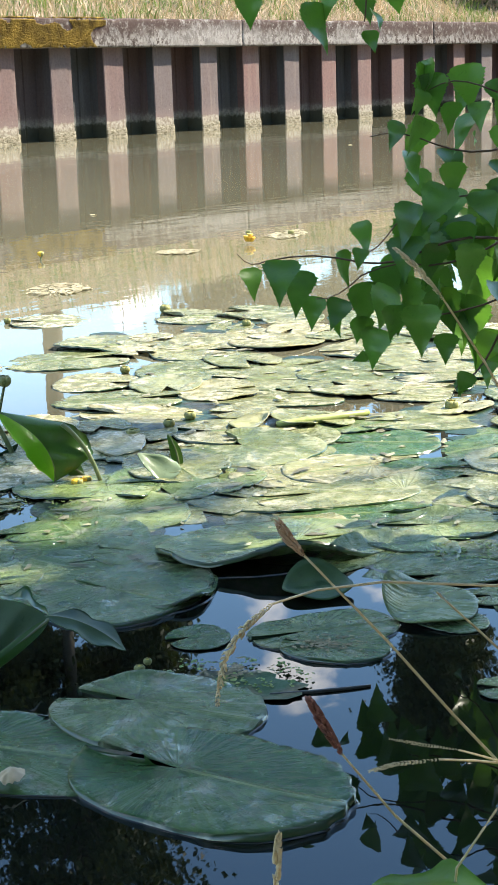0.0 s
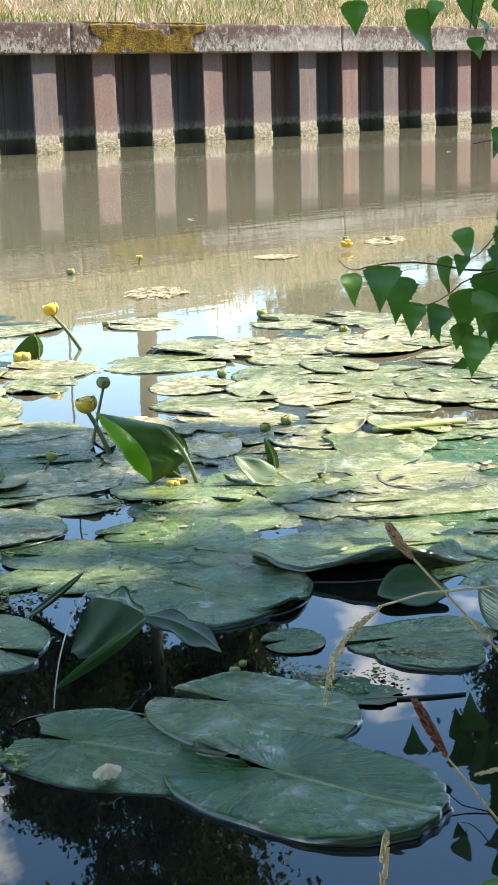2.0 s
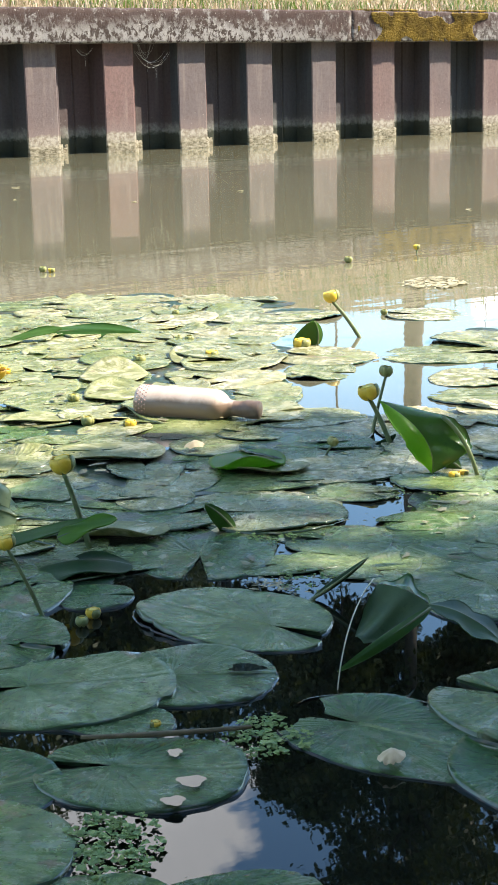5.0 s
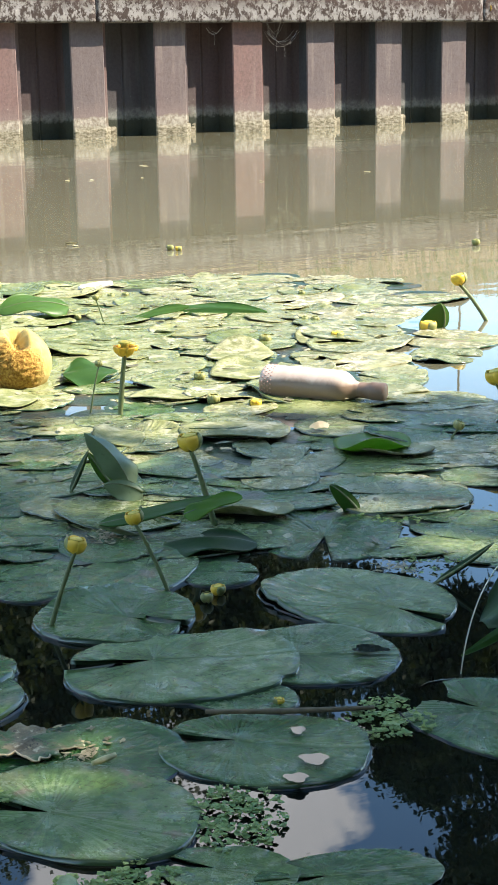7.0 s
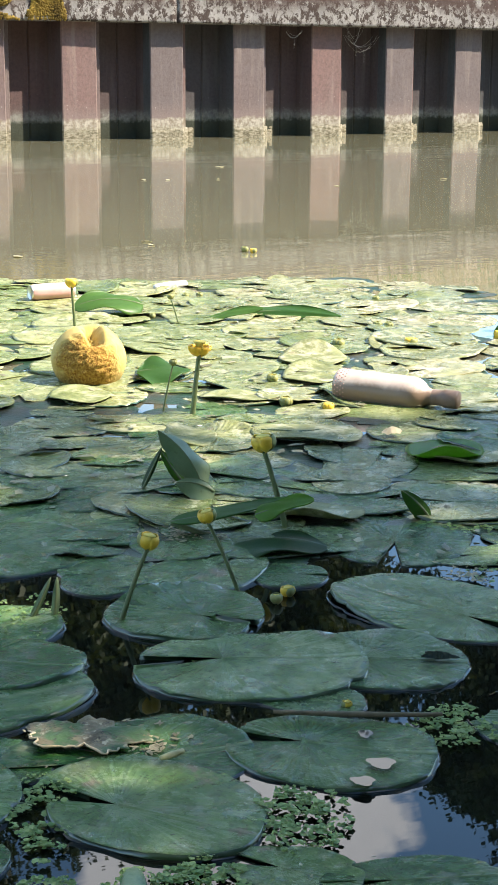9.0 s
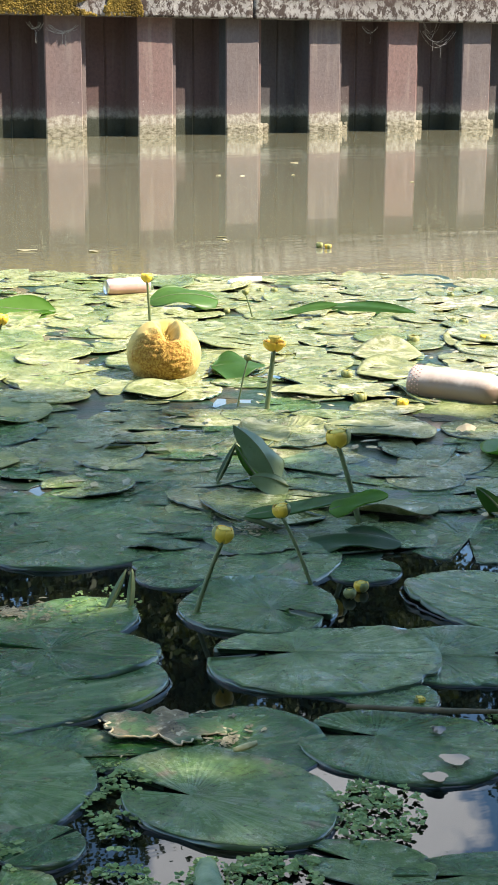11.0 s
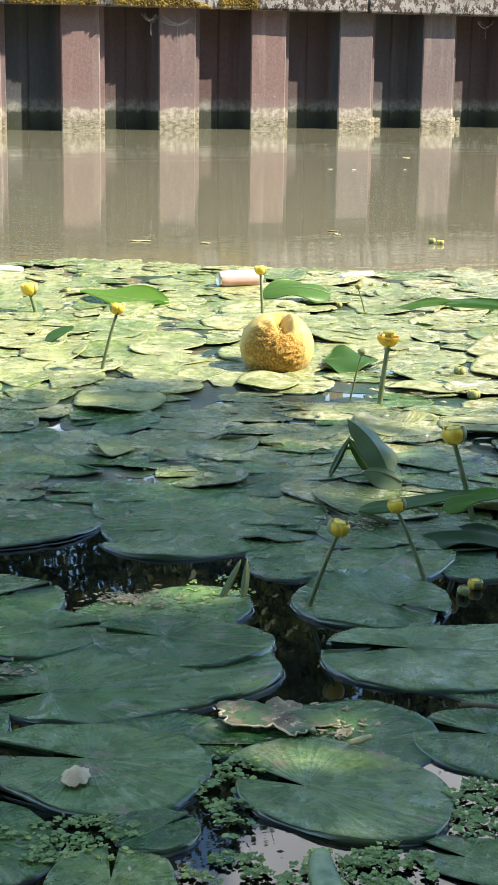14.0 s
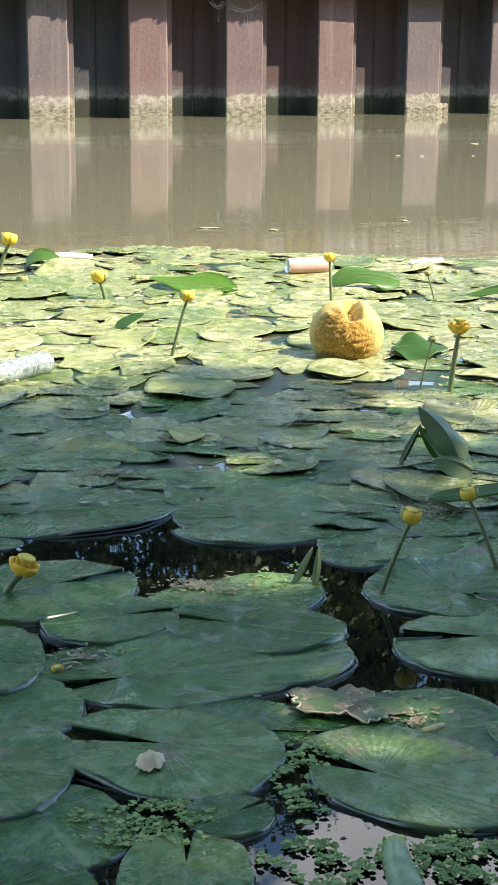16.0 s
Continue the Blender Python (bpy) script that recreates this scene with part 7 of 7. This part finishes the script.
def ball():
    """A chewed foam ball: smooth skin, a torn crumbly side and a bite out of the top."""
    R = 0.112
    root = tagged(new("foam_ball"), "yellow foam ball with a torn side floating among lily pads", "ball")
    root.matrix_world = pose(2.13, 4.45, 0.068, 0, 0, -24)
    n, m = 72, 96
    verts = []
    for i in range(n + 1):
        el = -math.pi / 2 + math.pi * i / n
        for j in range(m):
            a = 2 * math.pi * j / m
            d = Vector((math.cos(el) * math.cos(a), math.cos(el) * math.sin(a), math.sin(el)))
            e = noise.noise(d * 2.6) * 0.22 + noise.noise(d * 7) * 0.10
            t = min(1, max(0, (d.dot(TORN_AT) + e * 1.3 - 0.50) / 0.2))
            cut = min(1, 1.7 * max(0.0, 1 - abs(d.x - 0.06 + 0.15 * d.y + 0.4 * e) / 0.30)) * min(1, max(0, (d.z - 0.50) / 0.25)) * min(1, max(0, (0.35 - d.y) / 0.3))
            r = R * (1 + 0.012 * noise.noise(d * 3))
            r -= t * (0.005 + 0.006 * (noise.noise(d * 11) + 0.6 * noise.noise(d * 26)))
            if d.z > 0.5 and 0.12 < d.x < 0.6:
                r += 0.010 * math.sin(math.pi * (d.x - 0.12) / 0.48) * (d.z - 0.5)
            r -= cut * (0.050 + 0.012 * noise.noise(d * 12))
            d = Vector((d.x, d.y, d.z * 0.93))
            verts.append(d * r)
    faces = [(i * m + j, i * m + (j + 1) % m, (i + 1) * m + (j + 1) % m, (i + 1) * m + j) for i in range(n) for j in range(m)]
    part("foam_body", verts, faces, FOAM, root)


ball()
PINK = plain("pink_can_paint", (0.50, 0.28, 0.25), (0.58, 0.37, 0.33), 0.35, 20, 0.1)
METAL = plain("can_metal", (0.62, 0.60, 0.57), (0.72, 0.70, 0.67), 0.3, 30, 0.1)
METAL.node_tree.nodes["Principled BSDF"].inputs["Metallic"].default_value = 0.9


def swirl_paint():
    k = Mat("can_swirl_paint", 0.4, 0.5)
    n = k.noise(k.obj, 30, 2, 0.5, None, 2.5)
    lines = k.ramp(k.math("ABSOLUTE", k.math("SUBTRACT", n, 0.5)), 0.03, 0.06)
    return k.done(k.mix(lines, (0.09, 0.14, 0.12), (0.30, 0.32, 0.30)), 0.42)


SWIRL = swirl_paint()


def can(a, b, paint, label, seed):
    a, b = Vector(a), Vector(b)
    long = (b - a).length
    root = tagged(new("drink_can"), label, "can", "drink cans in the water")
    root.matrix_world = Matrix.Translation(a) @ (b - a).to_track_quat("X", "Z").to_matrix().to_4x4()
    prof = [(0.030, 0.008), (0.033, 0.014)] + [(0.033, 0.014 + (long - 0.034) * i / 8) for i in range(1, 9)] + [(0.0285, long - 0.006)]
    v, f = lathe(prof, 36, "x")
    v = [p * 1.0 - Vector((0, p.y, p.z)) * 0.05 * max(0, noise.noise(p * 40 + Vector((seed, 0, 0)))) for p in v]
    part("body", v, f, paint, root)
    part("rim", *lathe([(0.0285, long - 0.0065), (0.0285, long - 0.001), (0.0272, long), (0.026, long - 0.004), (0.001, long - 0.004)], 36, "x"), METAL, root, "bare metal end")
    part("foot", *lathe([(0.001, 0.010), (0.022, 0.008), (0.0245, 0.0), (0.0265, 0.001), (0.030, 0.0085)], 36, "x"), METAL, root, "bare metal foot")


can((2.79, 5.985, 0.040), (2.600, 5.987, 0.042), PINK, "faded pink drink can lying among far lily pads", 1)
can((1.03, 4.40, 0.026), (1.222, 4.52, 0.030), SWIRL, "pale drink can with green swirls lying in water", 4)
PALE = plain("sun_bleached_leaf", (0.42, 0.31, 0.17), (0.62, 0.50, 0.33), 0.8, 30, 0.4)
DRY = plain("dry_stick", (0.07, 0.055, 0.03), (0.17, 0.13, 0.08), 0.85, 30, 0.6)


def dry_leaf(x, y, z, size, turn, label, material, seed, name="fallen_leaf"):
    rnd = random.Random(seed)
    verts, faces, n = [(0, 0, 0.30 * size)], [], 36
    for ring in (0.3, 0.55, 0.8, 1.0):
        for k in range(n):
            a = 2 * math.pi * k / n
            r = size * ring * (0.5 + 0.018 * ring * math.sin(9 * a + seed) + 0.03 * rnd.uniform(-1, 1) * ring)
            fold = noise.noise(Vector((3 * ring * math.cos(a), 3 * ring * math.sin(a), seed)))
            verts.append((r * 1.2 * math.cos(a), r * 0.85 * math.sin(a), size * (0.30 * (1 - ring ** 1.5) + 0.16 * fold * ring + 0.012 * ring * math.cos(9 * a + seed))))
    faces += [(0, 1 + k, 1 + (k + 1) % n) for k in range(n)]
    for ring in range(3):
        o = 1 + ring * n
        faces += [(o + k, o + n + k, o + n + (k + 1) % n, o + (k + 1) % n) for k in range(n)]
    ob = part(name, verts, faces, material)
    ob.matrix_world = pose(x, y, z, 0, 0, turn)
    tagged(ob, label, "leaf", "fallen leaves")


dry_leaf(1.575, 1.715, 0.016, 0.042, 20, "pale dried leaf lying on a lily pad", PALE, 1)
dry_leaf(0.70, 2.05, 0.014, 0.045, 60, "pale bleached leaf scrap on a lily pad", PALE, 2)
dry_leaf(2.478, 3.392, 0.02, 0.05, 10, "pale curled leaf scrap among the pads", PALE, 3)


def rotting_pad(x, y, w, d, turn, seed, level=0.0015):
    """An aged pad gone brown and ragged, half sunk."""
    rnd = random.Random(seed)
    verts, faces, n = [(0, 0, 0.004)], [], 40
    for ring in (0.4, 0.75, 1.0):
        for k in range(n):
            a = 2 * math.pi * k / n
            q = ring * (1 + (0.10 * math.sin(3 * a + seed) + 0.07 * math.sin(7 * a) + rnd.uniform(-0.07, 0.07)) * ring)
            verts.append((w / 2 * q * math.cos(a), d / 2 * q * math.sin(a), 0.002 + 0.003 * noise.noise(Vector((q * 3 * math.cos(a), q * 3 * math.sin(a), seed)))))
    faces += [(0, 1 + k, 1 + (k + 1) % n) for k in range(n)]
    for r in range(2):
        faces += [(1 + r * n + k, 1 + (r + 1) * n + k, 1 + (r + 1) * n + (k + 1) % n, 1 + r * n + (k + 1) % n) for k in range(n)]
    ob = part("rotting_lily_pad", verts, faces, ROTTEN)
    ob.matrix_world = pose(x, y, level, 0, 0, turn)
    tagged(ob, "brown rotting ragged lily pad", "lily pad", "rotting lily pads")


ROTTEN = rotten_material()
rotting_pad(2.75, 1.71, 0.14, 0.16, -58, 2)
rotting_pad(2.01, 1.68, 0.21, 0.13, -56, 3)
rotting_pad(3.50, 5.84, 0.21, 0.20, -34, 5)
rotting_pad(2.68, 5.52, 0.30, 0.27, -19, 6)
rotting_pad(3.05, 5.70, 0.25, 0.30, -19, 7)

def lying(name, a, b, thick, material, label, category, bend=0.01):
    a, b = Vector(a), Vector(b)
    mid = (a + b) / 2 + Vector(((b - a).y, -(b - a).x, 0)).normalized() * bend
    ob = part(name, *tube(bezier(a, mid, b, 10), [thick * (0.55 + 0.45 * math.sin(math.pi * (0.1 + 0.8 * i / 10))) for i in range(11)], 10), material)
    return tagged(ob, label, category)


lying("catkin", (1.070, 1.995, 0.019), (1.108, 2.0, 0.019), 0.0048, plain("catkin_scales", (0.34, 0.31, 0.15), (0.48, 0.44, 0.24), 0.8, 90, 0.6), "dry greenish catkin lying on a lily pad", "catkin", 0.002)
lying("stick", (1.29, 2.06, 0.014), (1.50, 1.931, 0.012), 0.0042, DRY, "thin brown stick floating by the pads", "stick")
lying("stick", (2.02, 1.62, 0.002), (2.134, 1.512, 0.002), 0.0032, plain("wet_stick", (0.02, 0.022, 0.02), (0.05, 0.05, 0.045), 0.3, 30, 0.4), "dark wet stick floating on the water", "stick")
WHITE = plain("white_plastic", (0.70, 0.68, 0.62), (0.80, 0.78, 0.72), 0.5, 20, 0.2)
lying("plastic_tube", (3.18, 6.03, 0.018), (3.34, 6.045, 0.024), 0.016, WHITE, "white plastic tube floating among far pads", "litter", 0.0)
lying("plastic_tube", (1.834, 6.76, 0.016), (1.996, 6.68, 0.014), 0.018, WHITE, "white plastic scrap floating by the channel", "litter", 0.01)

CLEAR = Mat("clear_rain_water", 0.02, 0.5).done((0.02, 0.025, 0.02), 0.02, IOR=1.33)


def puddle(x, y, rx, ry, turn):
    """Water standing in a hollow of a pad."""
    rnd = random.Random(int(x * 1000))
    verts, n = [], 26
    for k in range(n):
        a = 2 * math.pi * k / n
        q = 1 + 0.15 * math.sin(3 * a + x * 9) + 0.08 * math.sin(5 * a + y * 7) + rnd.uniform(-0.04, 0.04)
        verts.append((rx * q * math.cos(a), ry * q * math.sin(a), 0))
    ob = part("puddle", verts, [tuple(range(n))], CLEAR, smooth=False)
    ob.matrix_world = pose(x, y, 0.0125, 0, 0, turn)
    tagged(ob, "small shiny puddle standing on a lily pad", "puddle", "puddles on the pads")


puddle(1.328, 1.844, 0.019, 0.017, -41)
puddle(1.275, 1.812, 0.016, 0.014, -41)
puddle(1.639, 2.118, 0.028, 0.017, -42)
puddle(1.364, 1.932, 0.010, 0.013, -41)
# ---- small floating weed and scraps ----
WEED = leaf_material("floating_weed", (0.10, 0.19, 0.045), (0.30, 0.36, 0.12), 0.45, 0.1)


def weed_patch(x, y, rx, ry, turn, count, seed):
    """Frogbit and duckweed: many small round leaves lying on the water."""
    rnd = random.Random(seed)
    verts, faces = [], []
    for _ in range(int(count * 2.1)):
        a, q = rnd.uniform(0, 2 * math.pi), math.sqrt(rnd.random())
        px, py, r = 1.15 * rx * q * math.cos(a), 1.15 * ry * q * math.sin(a), rnd.uniform(0.0016, 0.0030) + 0.003 * rnd.random() ** 3
        if noise.noise(Vector((px * 34, py * 34, seed))) + 0.25 * noise.noise(Vector((px * 90, py * 90, seed))) < 0.02:
            continue
        n, t = len(verts), rnd.uniform(0, 6)
        lift = rnd.uniform(0.001, 0.005)
        for k in range(7):
            b = t + 2 * math.pi * k / 7
            verts.append((px + r * math.cos(b), py + r * math.sin(b), lift + rnd.uniform(-0.001, 0.002)))
        faces.append(tuple(range(n, n + 7)))
    ob = part("floating_weed", verts, faces, WEED, smooth=False)
    ob.matrix_world = pose(x, y, 0.003, 0, 0, turn)
    tagged(ob, "small round floating weed leaves between the pads", "water weed", kind="stuff")


weed_patch(0.88, 1.95, 0.04, 0.11, -23, 420, 0)
weed_patch(1.15, 1.78, 0.03, 0.08, -23, 260, 1)
weed_patch(0.68, 1.90, 0.05, 0.05, -23, 300, 2)
weed_patch(1.49, 1.90, 0.07, 0.05, -41, 320, 3)
weed_patch(1.16, 1.77, 0.05, 0.08, -41, 360, 4)
weed_patch(1.50, 1.91, 0.04, 0.07, -49, 260, 5)
weed_patch(0.63, 1.92, 0.07, 0.05, -21, 300, 6)
weed_patch(0.98, 1.70, 0.04, 0.06, -21, 260, 7)
weed_patch(2.64, 2.69, 0.10, 0.13, -43, 260, 8)
weed_patch(1.15, 2.63, 0.06, 0.10, -22, 160, 9)
weed_patch(2.05, 1.71, 0.11, 0.07, -56, 200, 10)
weed_patch(2.01, 2.41, 0.06, 0.06, -42, 140, 11)
weed_patch(2.80, 1.73, 0.06, 0.07, -58, 160, 12)
weed_patch(1.15, 1.79, 0.05, 0.05, -28, 260, 13)
weed_patch(0.97, 1.72, 0.04, 0.02, -28, 160, 14)
weed_patch(1.01, 1.79, 0.03, 0.04, -23, 160, 15)
weed_patch(0.79, 2.43, 0.03, 0.02, -22, 60, 16)
weed_patch(2.16, 2.67, 0.08, 0.05, -43, 120, 17)

weed_patch(0.93, 1.71, 0.07, 0.05, -21, 420, 18)
weed_patch(0.80, 1.75, 0.06, 0.05, -21, 360, 19)

THREAD = plain("pale_thread", (0.55, 0.52, 0.42), (0.66, 0.62, 0.52), 0.7, 60, 0.1)
thread = part("thread", *tube(bezier((1.803, 1.996, 0.155), (1.712, 1.965, 0.125), (1.705, 1.975, -0.005), 12), [0.0012] * 13, 6), THREAD)
tagged(thread, "pale dry root thread hanging over a drooping leaf", "thread")

# ---- a broad leaf on the near bank ----
folded_leaf((1.104, 0.583, 0.03), ((0.964, 0.606, 0.466), (0.996, 0.687, 0.443), (0.994, 0.740, 0.431)), (1.042, 0.710, 0.433), (0.959, 0.664, 0.449), 'broad bright green dock leaf on the near bank', 77, mats=(BRIGHT, BRIGHT), stalk=((0.964, 0.606, 0.466), (0.933, 0.577, 0.439), (1.104, 0.583, 0.03)))


# ---- cobwebs under the beam ----
SILK = plain("dusty_cobweb", (0.30, 0.28, 0.25), (0.42, 0.40, 0.36), 0.8, 40, 0.1)


def cobweb(x0, x1, z, sag):
    """Sagging dusty threads between two piles, a few hanging loose."""
    rnd = random.Random(int(x0 * 100))
    root = tagged(new("cobweb"), "dusty sagging cobweb under the concrete beam", "cobweb", "cobwebs on the quay")
    root.location = (x0, WALL_Y - 0.03, z)
    wide = x1 - x0
    for k in range(4):
        a, b, s = rnd.uniform(0, 0.2) * wide, rnd.uniform(0.75, 1.0) * wide, sag * rnd.uniform(0.5, 1.1)
        part("strand", *tube(bezier((a, 0, rnd.uniform(0, 0.03)), ((a + b) / 2, 0.02, -2 * s), (b, rnd.uniform(0, 0.06), rnd.uniform(0, 0.03)), 10), [0.0013] * 11, 5), SILK, root)
    a = rnd.uniform(0.4, 0.6) * wide
    part("strand", *tube([(a, 0, -sag), (a + 0.004, 0, -sag - 0.07), (a, 0, -sag - 0.13)], [0.0012, 0.0010, 0.003], 5), SILK, root)


cobweb(6.76, 7.01, 1.32, 0.097)
cobweb(7.00, 7.43, 1.25, 0.057)
cobweb(11.36, 11.64, 1.33, 0.070)
cobweb(12.26, 12.90, 1.29, 0.201)
cobweb(6.78, 6.98, 1.31, 0.077)
cobweb(7.03, 7.46, 1.29, 0.072)
cobweb(12.27, 12.65, 1.39, 0.218)

# ---- scraps afloat on the open channel ----
FLOAT = leaf_material("floating_scrap", (0.20, 0.17, 0.09), (0.48, 0.43, 0.28), 0.5, 0.1)


def scrap_shape(rnd, x, y, r):
    verts = [(x, y, 0.008)]
    t = rnd.uniform(0, 6.28)
    for k in range(9):
        a = 2 * math.pi * k / 9
        dx, dy = r * rnd.uniform(0.7, 1.2) * math.cos(a), 0.45 * r * rnd.uniform(0.6, 1.2) * math.sin(a)
        verts.append((x + dx * math.cos(t) - dy * math.sin(t), y + dx * math.sin(t) + dy * math.cos(t), 0.004 + rnd.uniform(-0.003, 0.004)))
    return verts, [(0, 1 + k, 1 + (k + 1) % 9) for k in range(9)]


scrap_rnd = random.Random(17)
for x, y, r in [(7.46, 12.88, 0.050), (6.07, 11.72, 0.050), (6.25, 11.64, 0.030), (4.01, 7.70, 0.035), (2.87, 7.59, 0.060), (8.17, 7.89, 0.040), (17.01, 11.81, 0.060), (6.57, 5.80, 0.030), (8.36, 10.70, 0.030), (7.15, 10.51, 0.030), (3.96, 7.55, 0.030), (3.15, 7.42, 0.060), (3.72, 4.05, 0.020), (6.67, 11.54, 0.030)]:
    ob = part("floating_leaf", *scrap_shape(scrap_rnd, 0, 0, r), FLOAT)
    ob.location = (x, y, 0)
    tagged(ob, "pale yellow leaf scrap floating on the channel", "leaf", "floating leaf scraps")


def raft(x, y, rx, ry, turn):
    """A flat raft of dry reed and leaf bits."""
    pieces = []
    for _ in range(150):
        a, q = scrap_rnd.uniform(0, 6.28), math.sqrt(scrap_rnd.random())
        pieces.append(scrap_shape(scrap_rnd, rx * q * math.cos(a), ry * q * math.sin(a), scrap_rnd.uniform(0.008, 0.032)))
    ob = part("floating_debris", *joined(*pieces), FLOAT, smooth=False)
    ob.matrix_world = pose(x, y, 0.001, 0, 0, turn)
    tagged(ob, "raft of pale dry leaf bits on the channel", "debris", kind="stuff")


raft(5.23, 5.29, 0.14, 0.19, -52)
raft(6.62, 5.77, 0.11, 0.11, -64)
raft(7.59, 5.76, 0.10, 0.25, -64)

ROLLED = plain("rolled_leaf_green", (0.24, 0.30, 0.08), (0.40, 0.43, 0.16), 0.4, 40, 0.2)
lying("rolled_leaf", (3.483, 2.718, 0.012), (3.720, 2.584, 0.014), 0.0125, ROLLED, "rolled pale yellow-green lily leaf lying on the water", "leaf", 0.015)

# ---- decayed patches on aged pads ----
DECAY = leaf_material("decayed_leaf", (0.085, 0.070, 0.035), (0.40, 0.34, 0.21), 0.75, 0.05)


def decay_patch(x, y, rx, ry, turn, count):
    """Where a pad has rotted to brown and bleached flakes."""
    pieces = []
    for _ in range(count):
        a, q = scrap_rnd.uniform(0, 6.28), abs(scrap_rnd.gauss(0, 0.5))
        pieces.append(scrap_shape(scrap_rnd, rx * q * math.cos(a), ry * q * math.sin(a), scrap_rnd.uniform(0.002, 0.009)))
    verts, faces = joined(*pieces)
    ob = part("decayed_patch", [(u, v, w * 0.25) for u, v, w in verts], faces, DECAY, smooth=False)
    ob.matrix_world = pose(x, y, 0.0075, 0, 0, turn)
    tagged(ob, "brown and bleached flakes of a rotting lily pad", "decayed leaf", kind="stuff")


decay_patch(1.03, 2.12, 0.13, 0.08, -23, 150)
decay_patch(1.09, 2.05, 0.05, 0.05, -23, 60)
decay_patch(1.00, 2.68, 0.12, 0.07, -22, 200)
decay_patch(0.72, 2.44, 0.06, 0.05, -22, 90)
decay_patch(2.23, 1.67, 0.08, 0.05, -57, 90)
decay_patch(1.60, 2.92, 0.12, 0.08, -28, 120)
decay_patch(1.05, 3.42, 0.12, 0.10, -21, 120)
decay_patch(2.05, 1.72, 0.09, 0.06, -56, 110)
decay_patch(2.30, 2.72, 0.10, 0.08, -44, 110)
decay_patch(1.95, 2.42, 0.08, 0.07, -42, 90)

SKIN = torn_material()


def torn_skin(x, y, rx, ry, turn, lip, seed):
    """The top of a pad that has come loose and dried brown, ragged all round, its near edge curled up by lip."""
    rnd = random.Random(seed)
    ph = [rnd.uniform(0, 6.28) for _ in range(8)]
    verts, faces, n, m = [], [], 72, 12
    for lay in (0, 1):
        for j in range(m + 1):
            r = j / m
            for k in range(n):
                a = 2 * math.pi * k / n
                q = 1 + 0.16 * math.sin(2 * a + ph[0]) + 0.12 * math.sin(5 * a + ph[1]) + 0.07 * math.sin(11 * a + ph[2]) + 0.05 * math.sin(23 * a + ph[3])
                u, v = rx * r * q * math.cos(a), ry * r * q * math.sin(a)
                z = 0.0022 * math.sin(70 * u + ph[4]) * math.sin(90 * v + ph[5]) + 0.0014 * math.sin(190 * u + 60 * v + ph[6]) * math.sin(160 * v + ph[7])
                near = max(0.0, -math.sin(a)) ** 1.5 * max(0.0, r - 0.45) / 0.55
                z += lip * near * (0.75 + 0.25 * math.sin(4 * a + ph[6])) + 0.001 * (1 - r)
                verts.append((u, v + 0.5 * lip * near * near, z - 0.0012 * lay))
    k0 = (m + 1) * n
    for j in range(m):
        for k in range(n):
            a, b = j * n + k, j * n + (k + 1) % n
            faces += [(a, a + n, b + n, b), (k0 + b, k0 + b + n, k0 + a + n, k0 + a)]
    faces += [(m * n + k, k0 + m * n + k, k0 + m * n + (k + 1) % n, m * n + (k + 1) % n) for k in range(n)]
    ob = part("torn_leaf", verts, faces, SKIN)
    edge = [Vector(verts[m * n + k]) for k in range(int(n * 0.54), int(n * 0.95))]
    part("rolled_edge", *tube(edge, [0.0013 + 0.0008 * math.sin(0.9 * k) ** 2 for k in range(len(edge))], 6), PALE, ob, "pale rolled edge")
    ob.matrix_world = pose(x, y, 0.0105, 0, 0, turn)
    tagged(ob, "dried brown torn piece of leaf lying on a lily pad", "leaf", "torn dry leaves on the pads")


torn_skin(1.022, 2.128, 0.074, 0.066, -52, 0.009, 1)

lying("rolled_leaf", (0.910, 1.763, -0.002), (0.871, 1.593, -0.006), 0.021, plain("rolled_grey_leaf", (0.07, 0.135, 0.05), (0.25, 0.30, 0.16), 0.42, 30, 0.7), "rolled pale grey-green lily leaf floating at the near edge", "leaf", 0.02)


def pad_debris(count, seed):
    """Seeds, husks and torn bits that lie on the nearest pads."""
    rnd = random.Random(seed)
    near = [p for p in PADS if math.hypot(p[0] - 0.2, p[1] - 0.25) < 2.7 and p[2] > 0.08]
    pieces = []
    for _ in range(count):
        x, y, r = near[rnd.randrange(len(near))]
        a, q = rnd.uniform(0, 6.28), 0.72 * r * math.sqrt(rnd.random())
        v, f = scrap_shape(rnd, x + q * math.cos(a), y + q * math.sin(a), 0.0012 + 0.0045 * rnd.random() ** 3)
        pieces.append(([(u, w, 0.0085 + z * 0.3) for u, w, z in v], f))
    tagged(part("pad_debris", *joined(*pieces), SCRAP, smooth=False), "small dark and pale bits lying on the pads", "debris", kind="stuff")


pad_debris(420, 4)
